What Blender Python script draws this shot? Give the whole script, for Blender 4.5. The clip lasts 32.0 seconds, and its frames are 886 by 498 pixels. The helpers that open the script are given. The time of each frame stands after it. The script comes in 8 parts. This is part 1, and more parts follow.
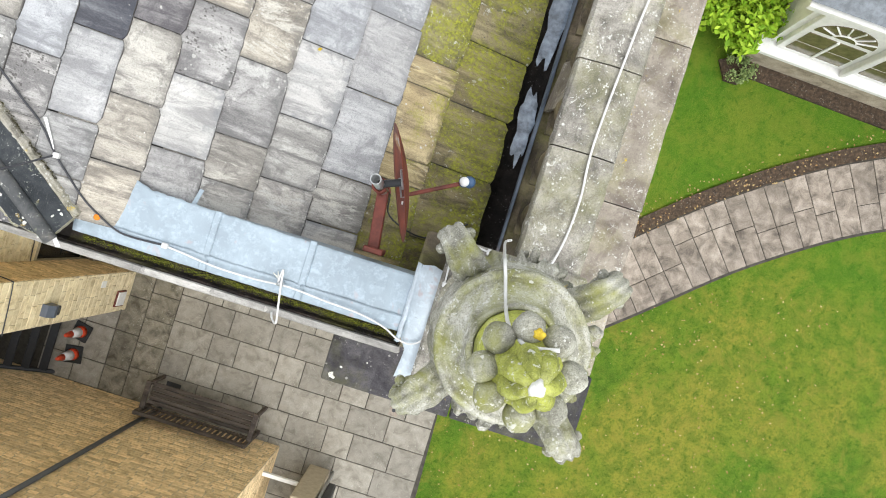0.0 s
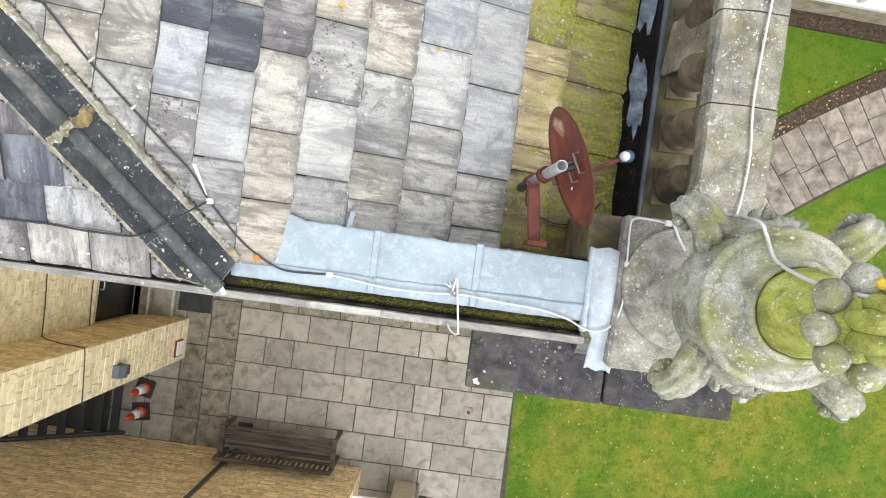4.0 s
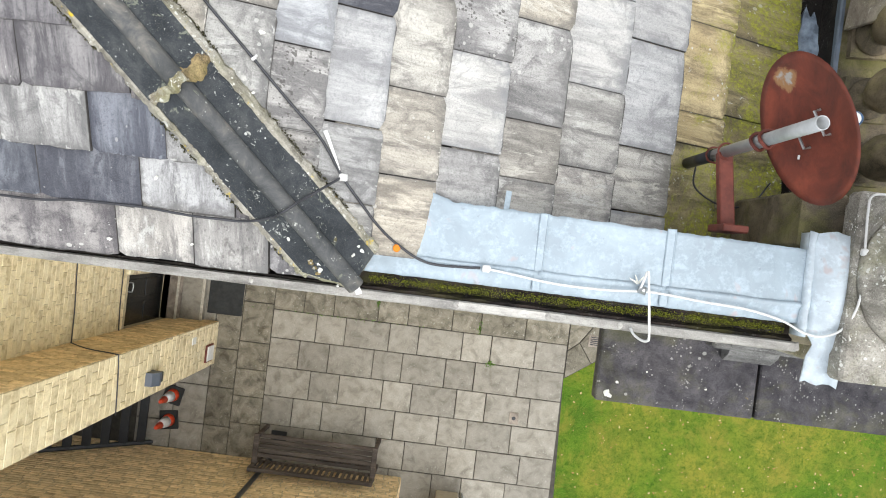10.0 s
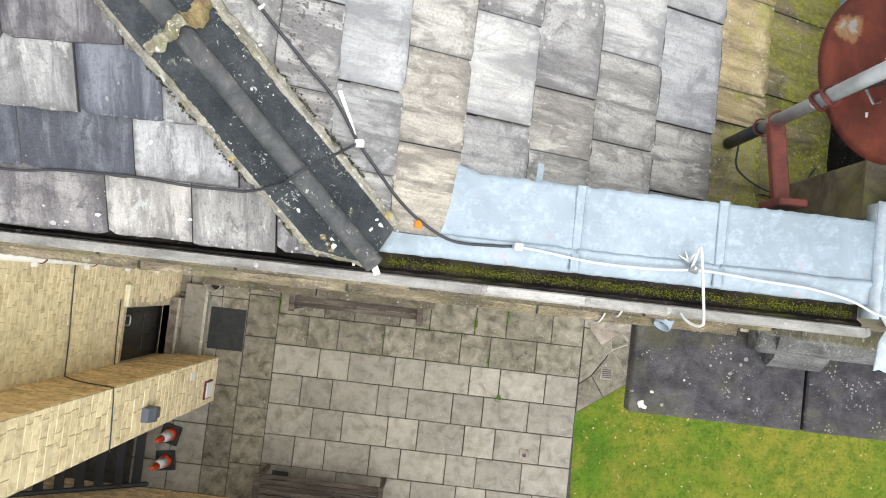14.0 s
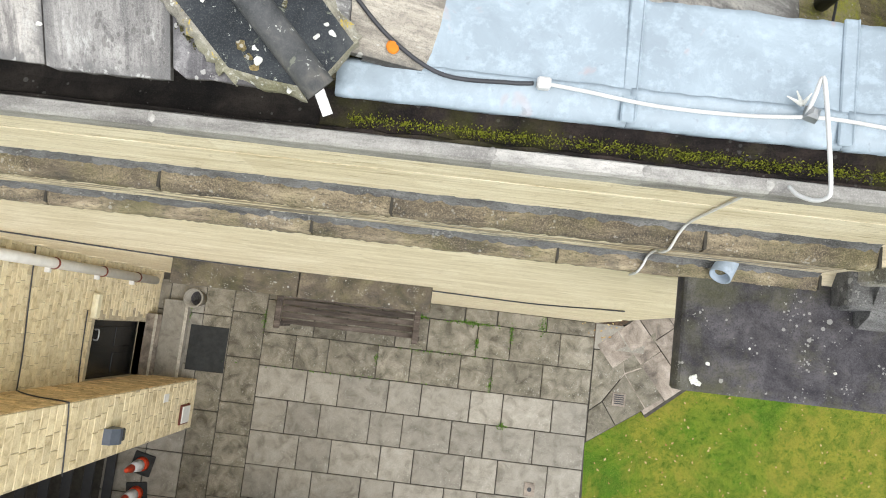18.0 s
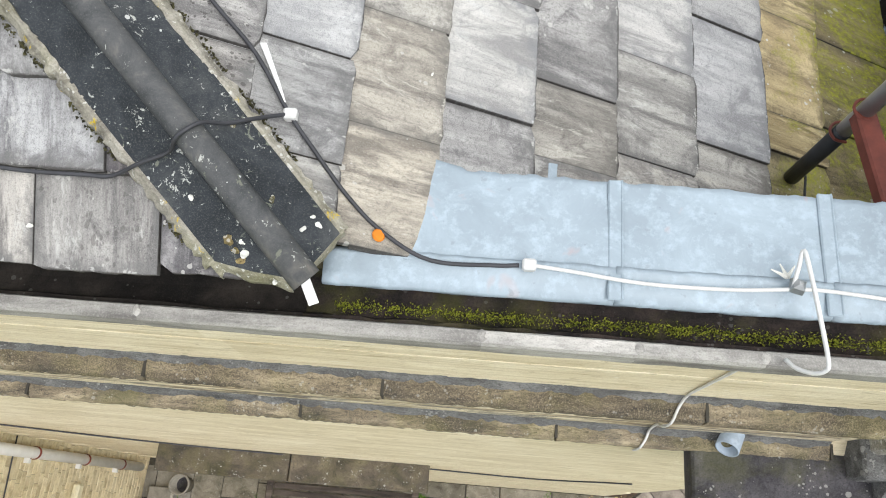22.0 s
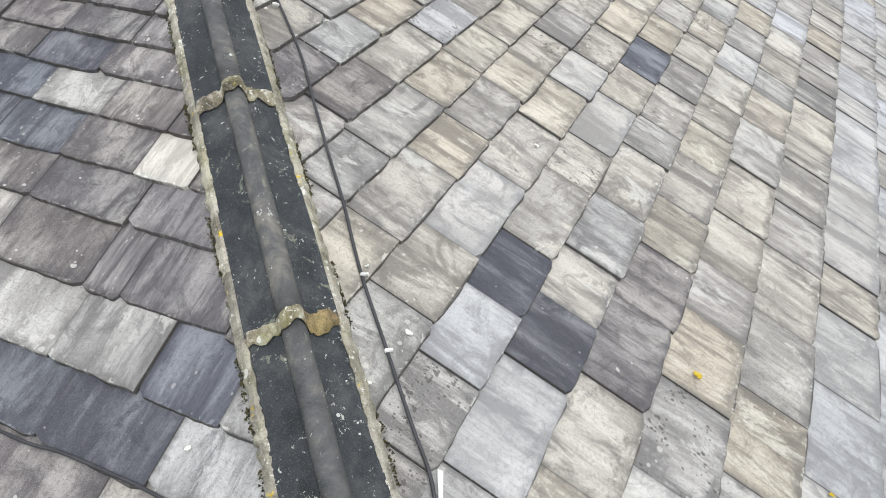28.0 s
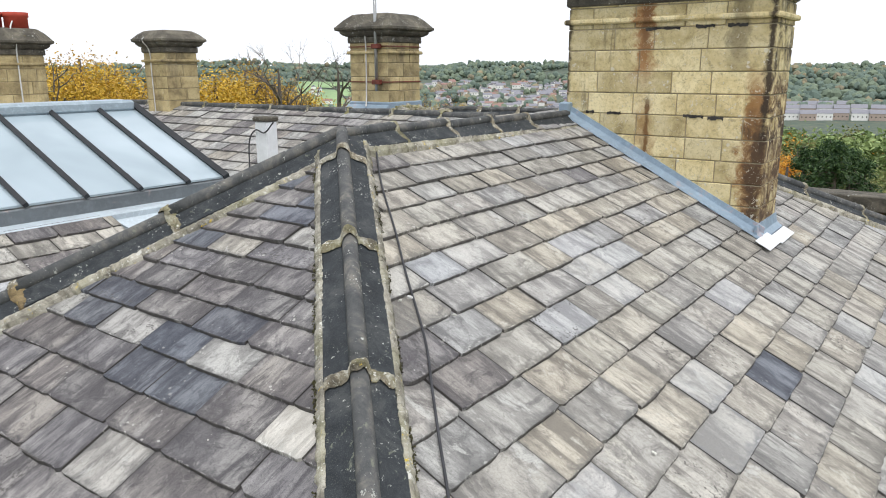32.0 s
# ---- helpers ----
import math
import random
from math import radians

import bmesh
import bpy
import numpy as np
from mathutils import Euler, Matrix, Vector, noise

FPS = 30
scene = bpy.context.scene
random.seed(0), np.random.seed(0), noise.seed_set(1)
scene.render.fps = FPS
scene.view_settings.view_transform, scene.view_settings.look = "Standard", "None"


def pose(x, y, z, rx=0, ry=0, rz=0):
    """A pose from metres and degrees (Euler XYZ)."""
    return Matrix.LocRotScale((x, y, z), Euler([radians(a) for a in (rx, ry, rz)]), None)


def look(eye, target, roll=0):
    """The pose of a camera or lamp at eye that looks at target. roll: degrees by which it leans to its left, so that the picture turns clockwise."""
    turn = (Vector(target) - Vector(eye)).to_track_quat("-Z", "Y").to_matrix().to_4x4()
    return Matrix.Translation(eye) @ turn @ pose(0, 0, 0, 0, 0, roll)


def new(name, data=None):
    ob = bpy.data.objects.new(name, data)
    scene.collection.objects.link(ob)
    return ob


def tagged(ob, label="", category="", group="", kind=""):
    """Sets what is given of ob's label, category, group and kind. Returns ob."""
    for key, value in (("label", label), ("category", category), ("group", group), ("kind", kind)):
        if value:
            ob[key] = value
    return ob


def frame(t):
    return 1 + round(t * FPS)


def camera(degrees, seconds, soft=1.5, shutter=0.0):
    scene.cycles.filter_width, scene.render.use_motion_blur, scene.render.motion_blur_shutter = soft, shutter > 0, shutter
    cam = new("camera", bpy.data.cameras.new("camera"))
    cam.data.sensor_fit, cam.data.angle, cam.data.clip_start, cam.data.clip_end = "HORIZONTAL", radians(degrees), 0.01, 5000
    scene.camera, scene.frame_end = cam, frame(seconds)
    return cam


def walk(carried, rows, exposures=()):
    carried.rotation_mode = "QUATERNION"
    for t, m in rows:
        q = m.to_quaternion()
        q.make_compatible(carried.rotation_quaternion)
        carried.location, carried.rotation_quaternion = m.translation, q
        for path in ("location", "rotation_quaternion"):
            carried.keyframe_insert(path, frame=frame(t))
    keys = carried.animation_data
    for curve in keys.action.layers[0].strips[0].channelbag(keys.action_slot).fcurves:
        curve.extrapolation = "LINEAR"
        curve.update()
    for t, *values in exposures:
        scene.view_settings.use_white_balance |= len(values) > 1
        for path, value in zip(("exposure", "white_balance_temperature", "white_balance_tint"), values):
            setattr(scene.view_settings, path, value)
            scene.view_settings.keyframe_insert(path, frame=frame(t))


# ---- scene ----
# ---- camera and walk ----
cam = camera(62.7, 32.0, soft=1.0)
ROWS = [
    (0.0, 1.190, 1.168, 11.801, -0.38, 0.55, 17.28),
    (0.5, 1.108, 1.129, 11.792, -0.39, 0.58, 16.84),
    (1.0, 1.014, 1.096, 11.784, -0.39, 0.60, 13.86),
    (1.5, 0.926, 1.078, 11.778, -0.40, 0.63, 10.98),
    (2.0, 0.826, 1.057, 11.774, -0.42, 0.63, 9.19),
    (2.5, 0.741, 1.038, 11.760, -0.45, 0.66, 8.47),
    (3.0, 0.652, 1.019, 11.746, -0.43, 0.67, 7.80),
    (3.5, 0.580, 1.008, 11.725, -0.47, 0.72, 7.58),
    (5.5, 0.295, 0.958, 11.669, -0.52, 0.76, 7.10),
    (6.0, 0.230, 0.948, 11.669, -0.52, 0.76, 7.08),
    (6.5, 0.163, 0.928, 11.661, -0.50, 0.78, 7.04),
    (7.0, 0.086, 0.913, 11.661, -0.50, 0.83, 7.04),
    (7.5, 0.010, 0.901, 11.656, -0.50, 0.85, 7.03),
    (8.0, -0.069, 0.892, 11.629, -0.47, 0.88, 7.05),
    (8.5, -0.109, 0.892, 11.502, -0.49, 0.88, 7.01),
    (9.0, -0.111, 0.876, 11.369, -0.48, 0.90, 7.00),
    (9.5, -0.103, 0.876, 11.260, -0.48, 0.90, 6.98),
    (10.0, -0.095, 0.870, 11.127, -0.47, 0.94, 6.97),
    (10.5, -0.105, 0.854, 11.004, -0.45, 0.93, 7.00),
    (11.0, -0.123, 0.846, 10.945, -0.47, 0.93, 6.99),
    (11.5, -0.136, 0.831, 10.936, -0.45, 0.96, 6.98),
    (12.0, -0.142, 0.761, 10.917, -0.48, 0.94, 6.25),
    (12.5, -0.136, 0.680, 10.905, -0.26, 0.96, 6.30),
    (13.0, -0.146, 0.651, 10.898, 2.50, 0.95, 6.36),
    (13.5, -0.156, 0.655, 10.893, 3.03, 0.97, 6.38),
    (15.5, -0.149, 0.627, 10.622, 3.02, 0.97, 6.42),
    (16.0, -0.144, 0.580, 10.482, 3.00, 0.97, 6.40),
    (16.5, -0.140, 0.513, 10.368, 2.98, 0.96, 6.37),
    (17.0, -0.123, 0.438, 10.247, 3.00, 0.96, 6.40),
    (17.5, -0.109, 0.360, 10.152, 3.03, 0.96, 6.46),
    (18.0, -0.098, 0.288, 10.087, 6.51, 0.99, 6.70),
    (18.5, -0.102, 0.280, 10.076, 10.82, 0.96, 6.78),
    (19.0, -0.108, 0.293, 10.068, 10.79, 1.00, 6.73),
    (19.5, -0.106, 0.299, 10.071, 10.83, 0.97, 6.61),
    (20.0, -0.085, 0.306, 10.067, 10.83, 1.01, 4.58),
    (20.5, -0.080, 0.318, 10.065, 11.35, 1.03, 4.68),
    (21.0, -0.084, 0.336, 10.060, 14.00, 1.06, 4.54),
    (21.5, -0.080, 0.332, 10.062, 16.68, 1.01, 4.71),
    (22.0, -0.090, 0.326, 10.070, 19.66, 1.03, 4.67),
    (22.5, -0.098, 0.324, 10.065, 22.36, 1.00, 4.73),
    (23.0, -0.113, 0.323, 10.062, 25.33, 0.91, 4.68),
    (23.5, -0.122, 0.332, 10.070, 27.84, 0.94, 4.90),
    (24.0, -0.135, 0.333, 10.076, 30.74, 0.90, 6.71),
    (24.5, -0.143, 0.332, 10.091, 33.28, 0.75, 9.43),
    (25.0, -0.146, 0.325, 10.102, 36.25, 0.68, 12.01),
    (25.5, -0.144, 0.323, 10.112, 38.92, 0.76, 14.52),
    (27.5, -0.132, 0.312, 10.151, 50.26, 0.56, 23.20),
    (28.0, -0.113, 0.303, 10.154, 53.39, 0.58, 25.21),
    (28.5, -0.091, 0.289, 10.154, 56.15, 0.50, 27.27),
    (29.0, -0.080, 0.278, 10.163, 59.15, 0.46, 29.44),
    (29.5, -0.066, 0.276, 10.170, 61.81, 0.39, 31.29),
    (30.0, -0.061, 0.268, 10.176, 64.84, 0.37, 32.60),
    (30.5, -0.061, 0.264, 10.181, 67.68, 0.28, 33.63),
    (31.0, -0.065, 0.270, 10.182, 70.68, 0.23, 34.70),
    (31.5, -0.066, 0.271, 10.184, 73.45, 0.22, 35.67),
    (32.0, -0.059, 0.276, 10.181, 76.11, 0.19, 36.10),
]
walk(cam, [(t, pose(x, y, z, rx, ry, rz)) for t, x, y, z, rx, ry, rz in ROWS],
     [(0.0, 0.41), (9.0, 0.46), (18.0, 0.40), (25.0, 0.15), (28.0, 0.17), (32.0, 0.02)])

# ---- world, sun and exposure: a bright overcast day ----
world = bpy.data.worlds.new("overcast_sky")
scene.world = world
world.use_nodes = True
wn = world.node_tree.nodes
wl = world.node_tree.links
wn.clear()
sky = wn.new("ShaderNodeTexSky")
sky.sky_type = "NISHITA"
sky.sun_disc = False
sky.sun_elevation = radians(60)
sky.sun_rotation = radians(129)
sky.dust_density = 4.0
cloud = wn.new("ShaderNodeMix")
cloud.data_type = "RGBA"
cloud.inputs[0].default_value = 0.86
cloud.inputs[7].default_value = (12.05, 12.4, 13.05, 1)
wl.new(sky.outputs[0], cloud.inputs[6])
bg = wn.new("ShaderNodeBackground")
bg.inputs[1].default_value = 0.1
wl.new(cloud.outputs[2], bg.inputs[0])
wo = wn.new("ShaderNodeOutputWorld")
wl.new(bg.outputs[0], wo.inputs[0])

sun_data = bpy.data.lights.new("sun", "SUN")
sun_data.energy = 1.9
sun_data.angle = radians(40)
sun_data.color = (1.0, 0.99, 0.975)
sun = new("sun", sun_data)
sun.matrix_world = look((0, 0, 30), (-4.2, 3.4, 20.0))

# ---- materials ----


class Nodes:
    """Short hand for building one node material."""

    def __init__(self, name, rough=0.85, metal=0.0, spec=0.3):
        self.m = bpy.data.materials.new(name)
        self.m.use_nodes = True
        self.t = self.m.node_tree
        self.b = self.t.nodes["Principled BSDF"]
        self.b.inputs["Roughness"].default_value = rough
        self.b.inputs["Metallic"].default_value = metal
        self.b.inputs["Specular IOR Level"].default_value = spec
        self.tc = self.t.nodes.new("ShaderNodeTexCoord")
        self.h = None

    def n(self, kind, **kw):
        node = self.t.nodes.new(kind)
        for k, v in kw.items():
            node.inputs[k.replace("_", " ")].default_value = v
        return node

    def link(self, a, b):
        self.t.links.new(a, b)

    def coord(self, scale=(1, 1, 1), where="Object", shift=None):
        mp = self.n("ShaderNodeMapping")
        mp.inputs["Scale"].default_value = scale
        self.link(self.tc.outputs[where], mp.inputs["Vector"])
        if shift is not None:
            comb = self.n("ShaderNodeVectorMath")
            comb.operation = "SCALE"
            comb.inputs[0].default_value = (37.0, 21.0, 13.0)
            self.link(shift, comb.inputs["Scale"])
            self.link(comb.outputs[0], mp.inputs["Location"])
        return mp.outputs[0]

    def noise(self, vec, scale, detail=6.0, rough=0.6, dist=0.0):
        nz = self.n("ShaderNodeTexNoise", Scale=scale, Detail=detail, Roughness=rough, Distortion=dist)
        self.link(vec, nz.inputs["Vector"])
        return nz.outputs["Fac"]

    def ramp(self, fac, stops):
        r = self.n("ShaderNodeValToRGB")
        e = r.color_ramp.elements
        while len(e) < len(stops):
            e.new(0.5)
        for el, (p, c) in zip(e, stops):
            el.position = p
            el.color = (*c, 1) if len(c) == 3 else (c[0], c[0], c[0], 1)
        self.link(fac, r.inputs[0])
        return r.outputs[0]

    def mix(self, fac, a, b, mode="MIX"):
        x = self.n("ShaderNodeMix")
        x.data_type = "RGBA"
        x.blend_type = mode
        for sock, v in ((0, fac), (6, a), (7, b)):
            if isinstance(v, (int, float)):
                x.inputs[sock].default_value = v
            elif isinstance(v, tuple):
                x.inputs[sock].default_value = (*v, 1)
            else:
                self.link(v, x.inputs[sock])
        return x.outputs[2]

    def rnd(self):
        return self.n("ShaderNodeObjectInfo").outputs["Random"]

    def island(self):
        return self.n("ShaderNodeNewGeometry").outputs["Random Per Island"]

    def math(self, op, a, b=0.0):
        x = self.n("ShaderNodeMath")
        x.operation = op
        for i, v in enumerate((a, b)):
            if isinstance(v, (int, float)):
                x.inputs[i].default_value = v
            else:
                self.link(v, x.inputs[i])
        return x.outputs[0]

    def bump(self, height, strength=0.4, distance=0.01):
        bp = self.n("ShaderNodeBump", Strength=strength, Distance=distance)
        self.link(height, bp.inputs["Height"])
        if self.h is not None:
            self.link(self.h, bp.inputs["Normal"])
        self.h = bp.outputs[0]

    def done(self, colour, rough=None):
        if isinstance(colour, tuple):
            self.b.inputs["Base Color"].default_value = (*colour, 1)
        else:
            self.link(colour, self.b.inputs["Base Color"])
        if rough is not None:
            self.link(rough, self.b.inputs["Roughness"])
        if self.h is not None:
            self.link(self.h, self.b.inputs["Normal"])
        return self.m


def spots(g, vec, scale, size, lo, hi, amount):
    """Small round lichen spots in drifts."""
    vor = g.n("ShaderNodeTexVoronoi", Scale=scale, Randomness=1.0)
    g.link(vec, vor.inputs["Vector"])
    drift = g.ramp(g.noise(vec, scale * 0.09, 3, 0.6), [(lo, (0.0,)), (hi, (1.0,))])
    pick = g.n("ShaderNodeSeparateColor")
    g.link(vor.outputs["Color"], pick.inputs[0])
    reach = g.math("MULTIPLY", g.math("POWER", g.math("MULTIPLY", pick.outputs[0], pick.outputs[1]), 1.6), size)
    inside = g.math("LESS_THAN", g.math("ADD", vor.outputs["Distance"], g.math("MULTIPLY", g.noise(vec, scale * 3, 2), 0.07)), g.math("MULTIPLY", reach, drift))
    return g.math("MULTIPLY", inside, amount)


def crusts(g, vec, scale, cut, amount):
    """Irregular flaking lichen crusts in drifts."""
    a = g.noise(vec, scale, 7, 0.7, 0.5)
    drift = g.noise(vec, scale * 0.16, 4, 0.6)
    both = g.math("ADD", g.math("MULTIPLY", a, 0.7), g.math("MULTIPLY", drift, 0.3))
    return g.math("MULTIPLY", g.ramp(both, [(cut, (0.0,)), (cut + 0.02, (1.0,))]), amount)


def slate_material(name, light, mid, dark, moss=0.0, spread=0.35, lichen=0.7, rim=0.75, pale=0.7):
    """Riven stone slate: soft smears down the slope, ragged weathered rims, chipped tails, pitted black lichen and white specks."""
    g = Nodes(name, rough=0.82, spec=0.18)
    r = g.math("FRACT", g.math("ADD", g.rnd(), g.island()))
    r2 = g.math("FRACT", g.math("MULTIPLY", r, 5.1))
    w = 0.33
    v = g.coord((w, 1, 1), "UV", shift=r)
    big = g.noise(g.coord((6 * w, 2.2, 1), "UV", shift=r), 1.0, 7, 0.62, 0.35)
    smear = g.noise(g.coord((12 * w, 2.2, 1), "UV", shift=r2), 1.0, 9, 0.70, 0.35)
    streak = g.noise(g.coord((46 * w, 3.2, 1), "UV", shift=r), 1.0, 8, 0.78, 0.3)
    patch = g.noise(v, 6.5, 10, 0.72, 0.8)
    fine = g.noise(v, 120.0, 5, 0.8)
    grit = g.noise(v, 420.0, 2, 0.7)
    shade = tuple(d * 0.66 + m * 0.34 for d, m in zip(dark, mid))
    col = g.ramp(big, [(0.37, tuple(m * 0.85 for m in mid)), (0.47, mid), (0.60, light)])
    col = g.mix(g.ramp(streak, [(0.38, (0.5,)), (0.50, (0.0,))]), col, tuple(m * 0.66 for m in mid))
    col = g.mix(g.ramp(streak, [(0.55, (0.0,)), (0.64, (0.35,))]), col, tuple(c * 1.12 for c in light))
    col = g.mix(g.ramp(smear, [(0.40, (0.92,)), (0.49, (0.0,))]), col, shade)
    col = g.mix(g.ramp(smear, [(0.53, (0.0,)), (0.60, (0.55,))]), col, tuple(c * 1.15 for c in light))
    col = g.mix(g.ramp(patch, [(0.37, (0.85,)), (0.47, (0.0,))]), col, shade)
    tint = g.ramp(r, [(0.0, (1 - spread,)), (0.5, (1.0,)), (1.0, (1 + spread,))])
    col = g.mix(0.9, col, tint, "MULTIPLY")
    warm = g.math("MULTIPLY", g.math("FRACT", g.math("MULTIPLY", r, 13.7)), 0.6)
    col = g.mix(warm, col, g.mix(1.0, col, (1.09, 0.99, 0.86), "MULTIPLY"))
    cool = g.math("MULTIPLY", g.math("FRACT", g.math("MULTIPLY", r, 29.3)), 0.55)
    col = g.mix(cool, col, g.mix(1.0, col, (0.95, 0.97, 1.08), "MULTIPLY"))
    # bleached places where the skin has flaked
    flake = g.noise(g.coord((7 * w, 2.6, 1), "UV", shift=r2), 1.0, 10, 0.74, 0.4)
    col = g.mix(g.math("MULTIPLY", g.ramp(flake, [(0.56, (0.0,)), (0.61, (1.0,))]), pale), col, tuple(min(0.7, c * 1.22) for c in light))
    col = g.mix(g.ramp(fine, [(0.5, (0.0,)), (0.66, (0.5,))]), col, dark)
    col = g.mix(g.ramp(grit, [(0.52, (0.0,)), (0.7, (0.4,))]), col, light)
    col = g.mix(g.ramp(grit, [(0.33, (0.45,)), (0.46, (0.0,))]), col, dark)
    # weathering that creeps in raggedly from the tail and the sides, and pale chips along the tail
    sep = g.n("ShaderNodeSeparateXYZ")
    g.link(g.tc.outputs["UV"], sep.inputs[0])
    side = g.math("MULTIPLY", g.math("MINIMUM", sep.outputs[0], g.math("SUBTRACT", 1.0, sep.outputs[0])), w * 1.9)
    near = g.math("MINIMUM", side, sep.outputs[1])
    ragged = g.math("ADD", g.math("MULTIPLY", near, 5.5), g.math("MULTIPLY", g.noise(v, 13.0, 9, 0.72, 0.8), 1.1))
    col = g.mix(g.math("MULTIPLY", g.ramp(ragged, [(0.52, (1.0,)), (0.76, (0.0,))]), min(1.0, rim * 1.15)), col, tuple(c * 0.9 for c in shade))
    chip = g.math("ADD", g.math("MULTIPLY", sep.outputs[1], 16.0), g.math("MULTIPLY", g.noise(v, 26.0, 6, 0.7, 0.5), 1.6))
    col = g.mix(g.ramp(chip, [(0.72, (0.7,)), (0.78, (0.0,))]), col, tuple(min(0.7, c * 1.1) for c in light))
    # thin dark edge line: joint shadow painted in together with the weathered edge
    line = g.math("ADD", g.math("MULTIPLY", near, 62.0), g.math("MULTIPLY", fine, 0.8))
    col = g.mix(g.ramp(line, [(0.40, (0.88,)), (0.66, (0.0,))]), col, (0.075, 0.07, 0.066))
    col = g.mix(spots(g, v, 62.0, 1.0, 0.5, 0.7, lichen), col, (0.58, 0.57, 0.53))
    some = g.ramp(g.math("FRACT", g.math("MULTIPLY", r, 7.31)), [(0.87, (0.04,)), (0.93, (1.0,))])
    col = g.mix(g.math("MULTIPLY", some, spots(g, g.coord((1.1 * w, 1, 1), "UV", shift=r), 95.0, 1.9, 0.46, 0.64, 0.8)), col, (0.09, 0.085, 0.08))
    if moss > 0:
        low = g.math("MULTIPLY", g.math("SUBTRACT", 0.2, sep.outputs[1]), 0.55)
        blot = g.math("ADD", g.noise(v, 6.0, 9, 0.7, 0.6), low)
        sm = g.noise(v, 70.0, 6, 0.78)
        amount = g.math("MULTIPLY", g.ramp(blot, [(0.59 - moss * 0.16, (0.0,)), (0.72 - moss * 0.16, (1.0,))]), g.ramp(sm, [(0.36, (0.15,)), (0.6, (0.9,))]))
        col = g.mix(amount, col, g.ramp(sm, [(0.33, (0.09, 0.10, 0.012)), (0.5, (0.23, 0.245, 0.02)), (0.66, (0.37, 0.385, 0.045))]))
        col = g.mix(crusts(g, v, 48.0, 0.60, 0.8), col, (0.5, 0.5, 0.45))
    g.bump(big, 0.5, 0.012)
    g.bump(smear, 0.6, 0.006)
    g.bump(streak, 0.6, 0.005)
    g.bump(fine, 0.6, 0.004)
    return g.done(col)


def stone_material(name, light, mid, dark, scale=5.0, soot=0.35, lichen=0.0, moss=0.0, rough=0.9, island=False, grain=(1, 1, 1), spread=0.16, yellow=0.69, crisp=0.5, yscale=9.0):
    """Weathered stone in two scales, with soot, lichen and moss as asked."""
    g = Nodes(name, rough=rough, spec=0.25)
    r = g.math("FRACT", g.math("ADD", g.rnd(), g.island())) if island else g.rnd()
    v = g.coord((1, 1, 1), "Object", shift=r)
    gv = g.coord(grain, "Object", shift=r)
    patch = g.noise(gv, scale, 6, 0.62, 0.5)
    fine = g.noise(gv, scale * 14, 6, 0.78)
    grit = g.noise(v, 260.0, 3, 0.75)
    col = g.ramp(patch, [(0.32, dark), (0.5, mid), (0.68, light)])
    tint = g.ramp(r, [(0.0, (1 - spread,)), (0.5, (1.0,)), (1.0, (1 + spread,))])
    col = g.mix(1.0, col, tint, "MULTIPLY")
    col = g.mix(g.ramp(fine, [(0.5, (0.0,)), (0.66, (crisp,))]), col, dark)
    col = g.mix(g.ramp(grit, [(0.5, (0.0,)), (0.68, (crisp * 0.7,))]), col, light)
    col = g.mix(g.ramp(grit, [(0.34, (crisp * 0.7,)), (0.48, (0.0,))]), col, dark)
    if soot > 0:
        s = g.noise(g.coord((1, 1, 0.35)), scale * 0.7, 6, 0.7, 0.8)
        col = g.mix(g.math("MULTIPLY", g.ramp(s, [(0.5, (0.0,)), (0.72, (1.0,))]), soot), col, (0.075, 0.068, 0.058))
    if moss > 0:
        s = g.noise(g.coord((1, 1, 1)), 3.5, 6, 0.7, 0.4)
        col = g.mix(g.math("MULTIPLY", g.ramp(s, [(0.47, (0.0,)), (0.66, (1.0,))]), moss), col, (0.24, 0.25, 0.03))
    if lichen > 0:
        gv0 = g.coord((1, 1, 1))
        col = g.mix(spots(g, gv0, 44.0, 1.0, 0.48, 0.7, 0.8 * lichen), col, (0.64, 0.64, 0.59))
        col = g.mix(spots(g, g.coord((1.1, 1.05, 1)), 110.0, 1.2, 0.44, 0.66, 0.8 * lichen), col, (0.6, 0.6, 0.55))
        s3 = g.noise(g.coord((1.3, 1, 1)), yscale, 6, 0.75, 0.4)
        col = g.mix(g.math("MULTIPLY", g.ramp(s3, [(yellow, (0.0,)), (yellow + 0.04, (1.0,))]), lichen), col, (0.58, 0.42, 0.03))
    if lichen >= 1.0:
        drab = g.noise(g.coord((1, 1, 1)), 7.0, 8, 0.72, 0.7)
        col = g.mix(g.ramp(drab, [(0.36, (0.65,)), (0.44, (0.0,))]), col, tuple(c * 1.2 for c in dark))
        col = g.mix(crusts(g, g.coord((1, 1.1, 1)), 30.0, 0.60, 0.75), col, (0.66, 0.66, 0.61))
        col = g.mix(crusts(g, g.coord((1.2, 1, 1)), 75.0, 0.59, 0.8), col, (0.62, 0.62, 0.57))
    g.bump(patch, 0.35, 0.014)
    g.bump(fine, 0.55, 0.005)
    return g.done(col)


def plain_material(name, colour, rough=0.5, metal=0.0, vary=0.15, scale=12.0, bump=0.1, spec=0.4):
    g = Nodes(name, rough=rough, metal=metal, spec=spec)
    v = g.coord((1, 1, 1))
    a = g.noise(v, scale, 5, 0.65)
    col = g.mix(g.ramp(a, [(0.35, (0.0,)), (0.7, (1.0,))]), tuple(c * (1 - vary) for c in colour), tuple(min(1, c * (1 + vary)) for c in colour))
    if bump:
        g.bump(a, bump, 0.004)
    return g.done(col)


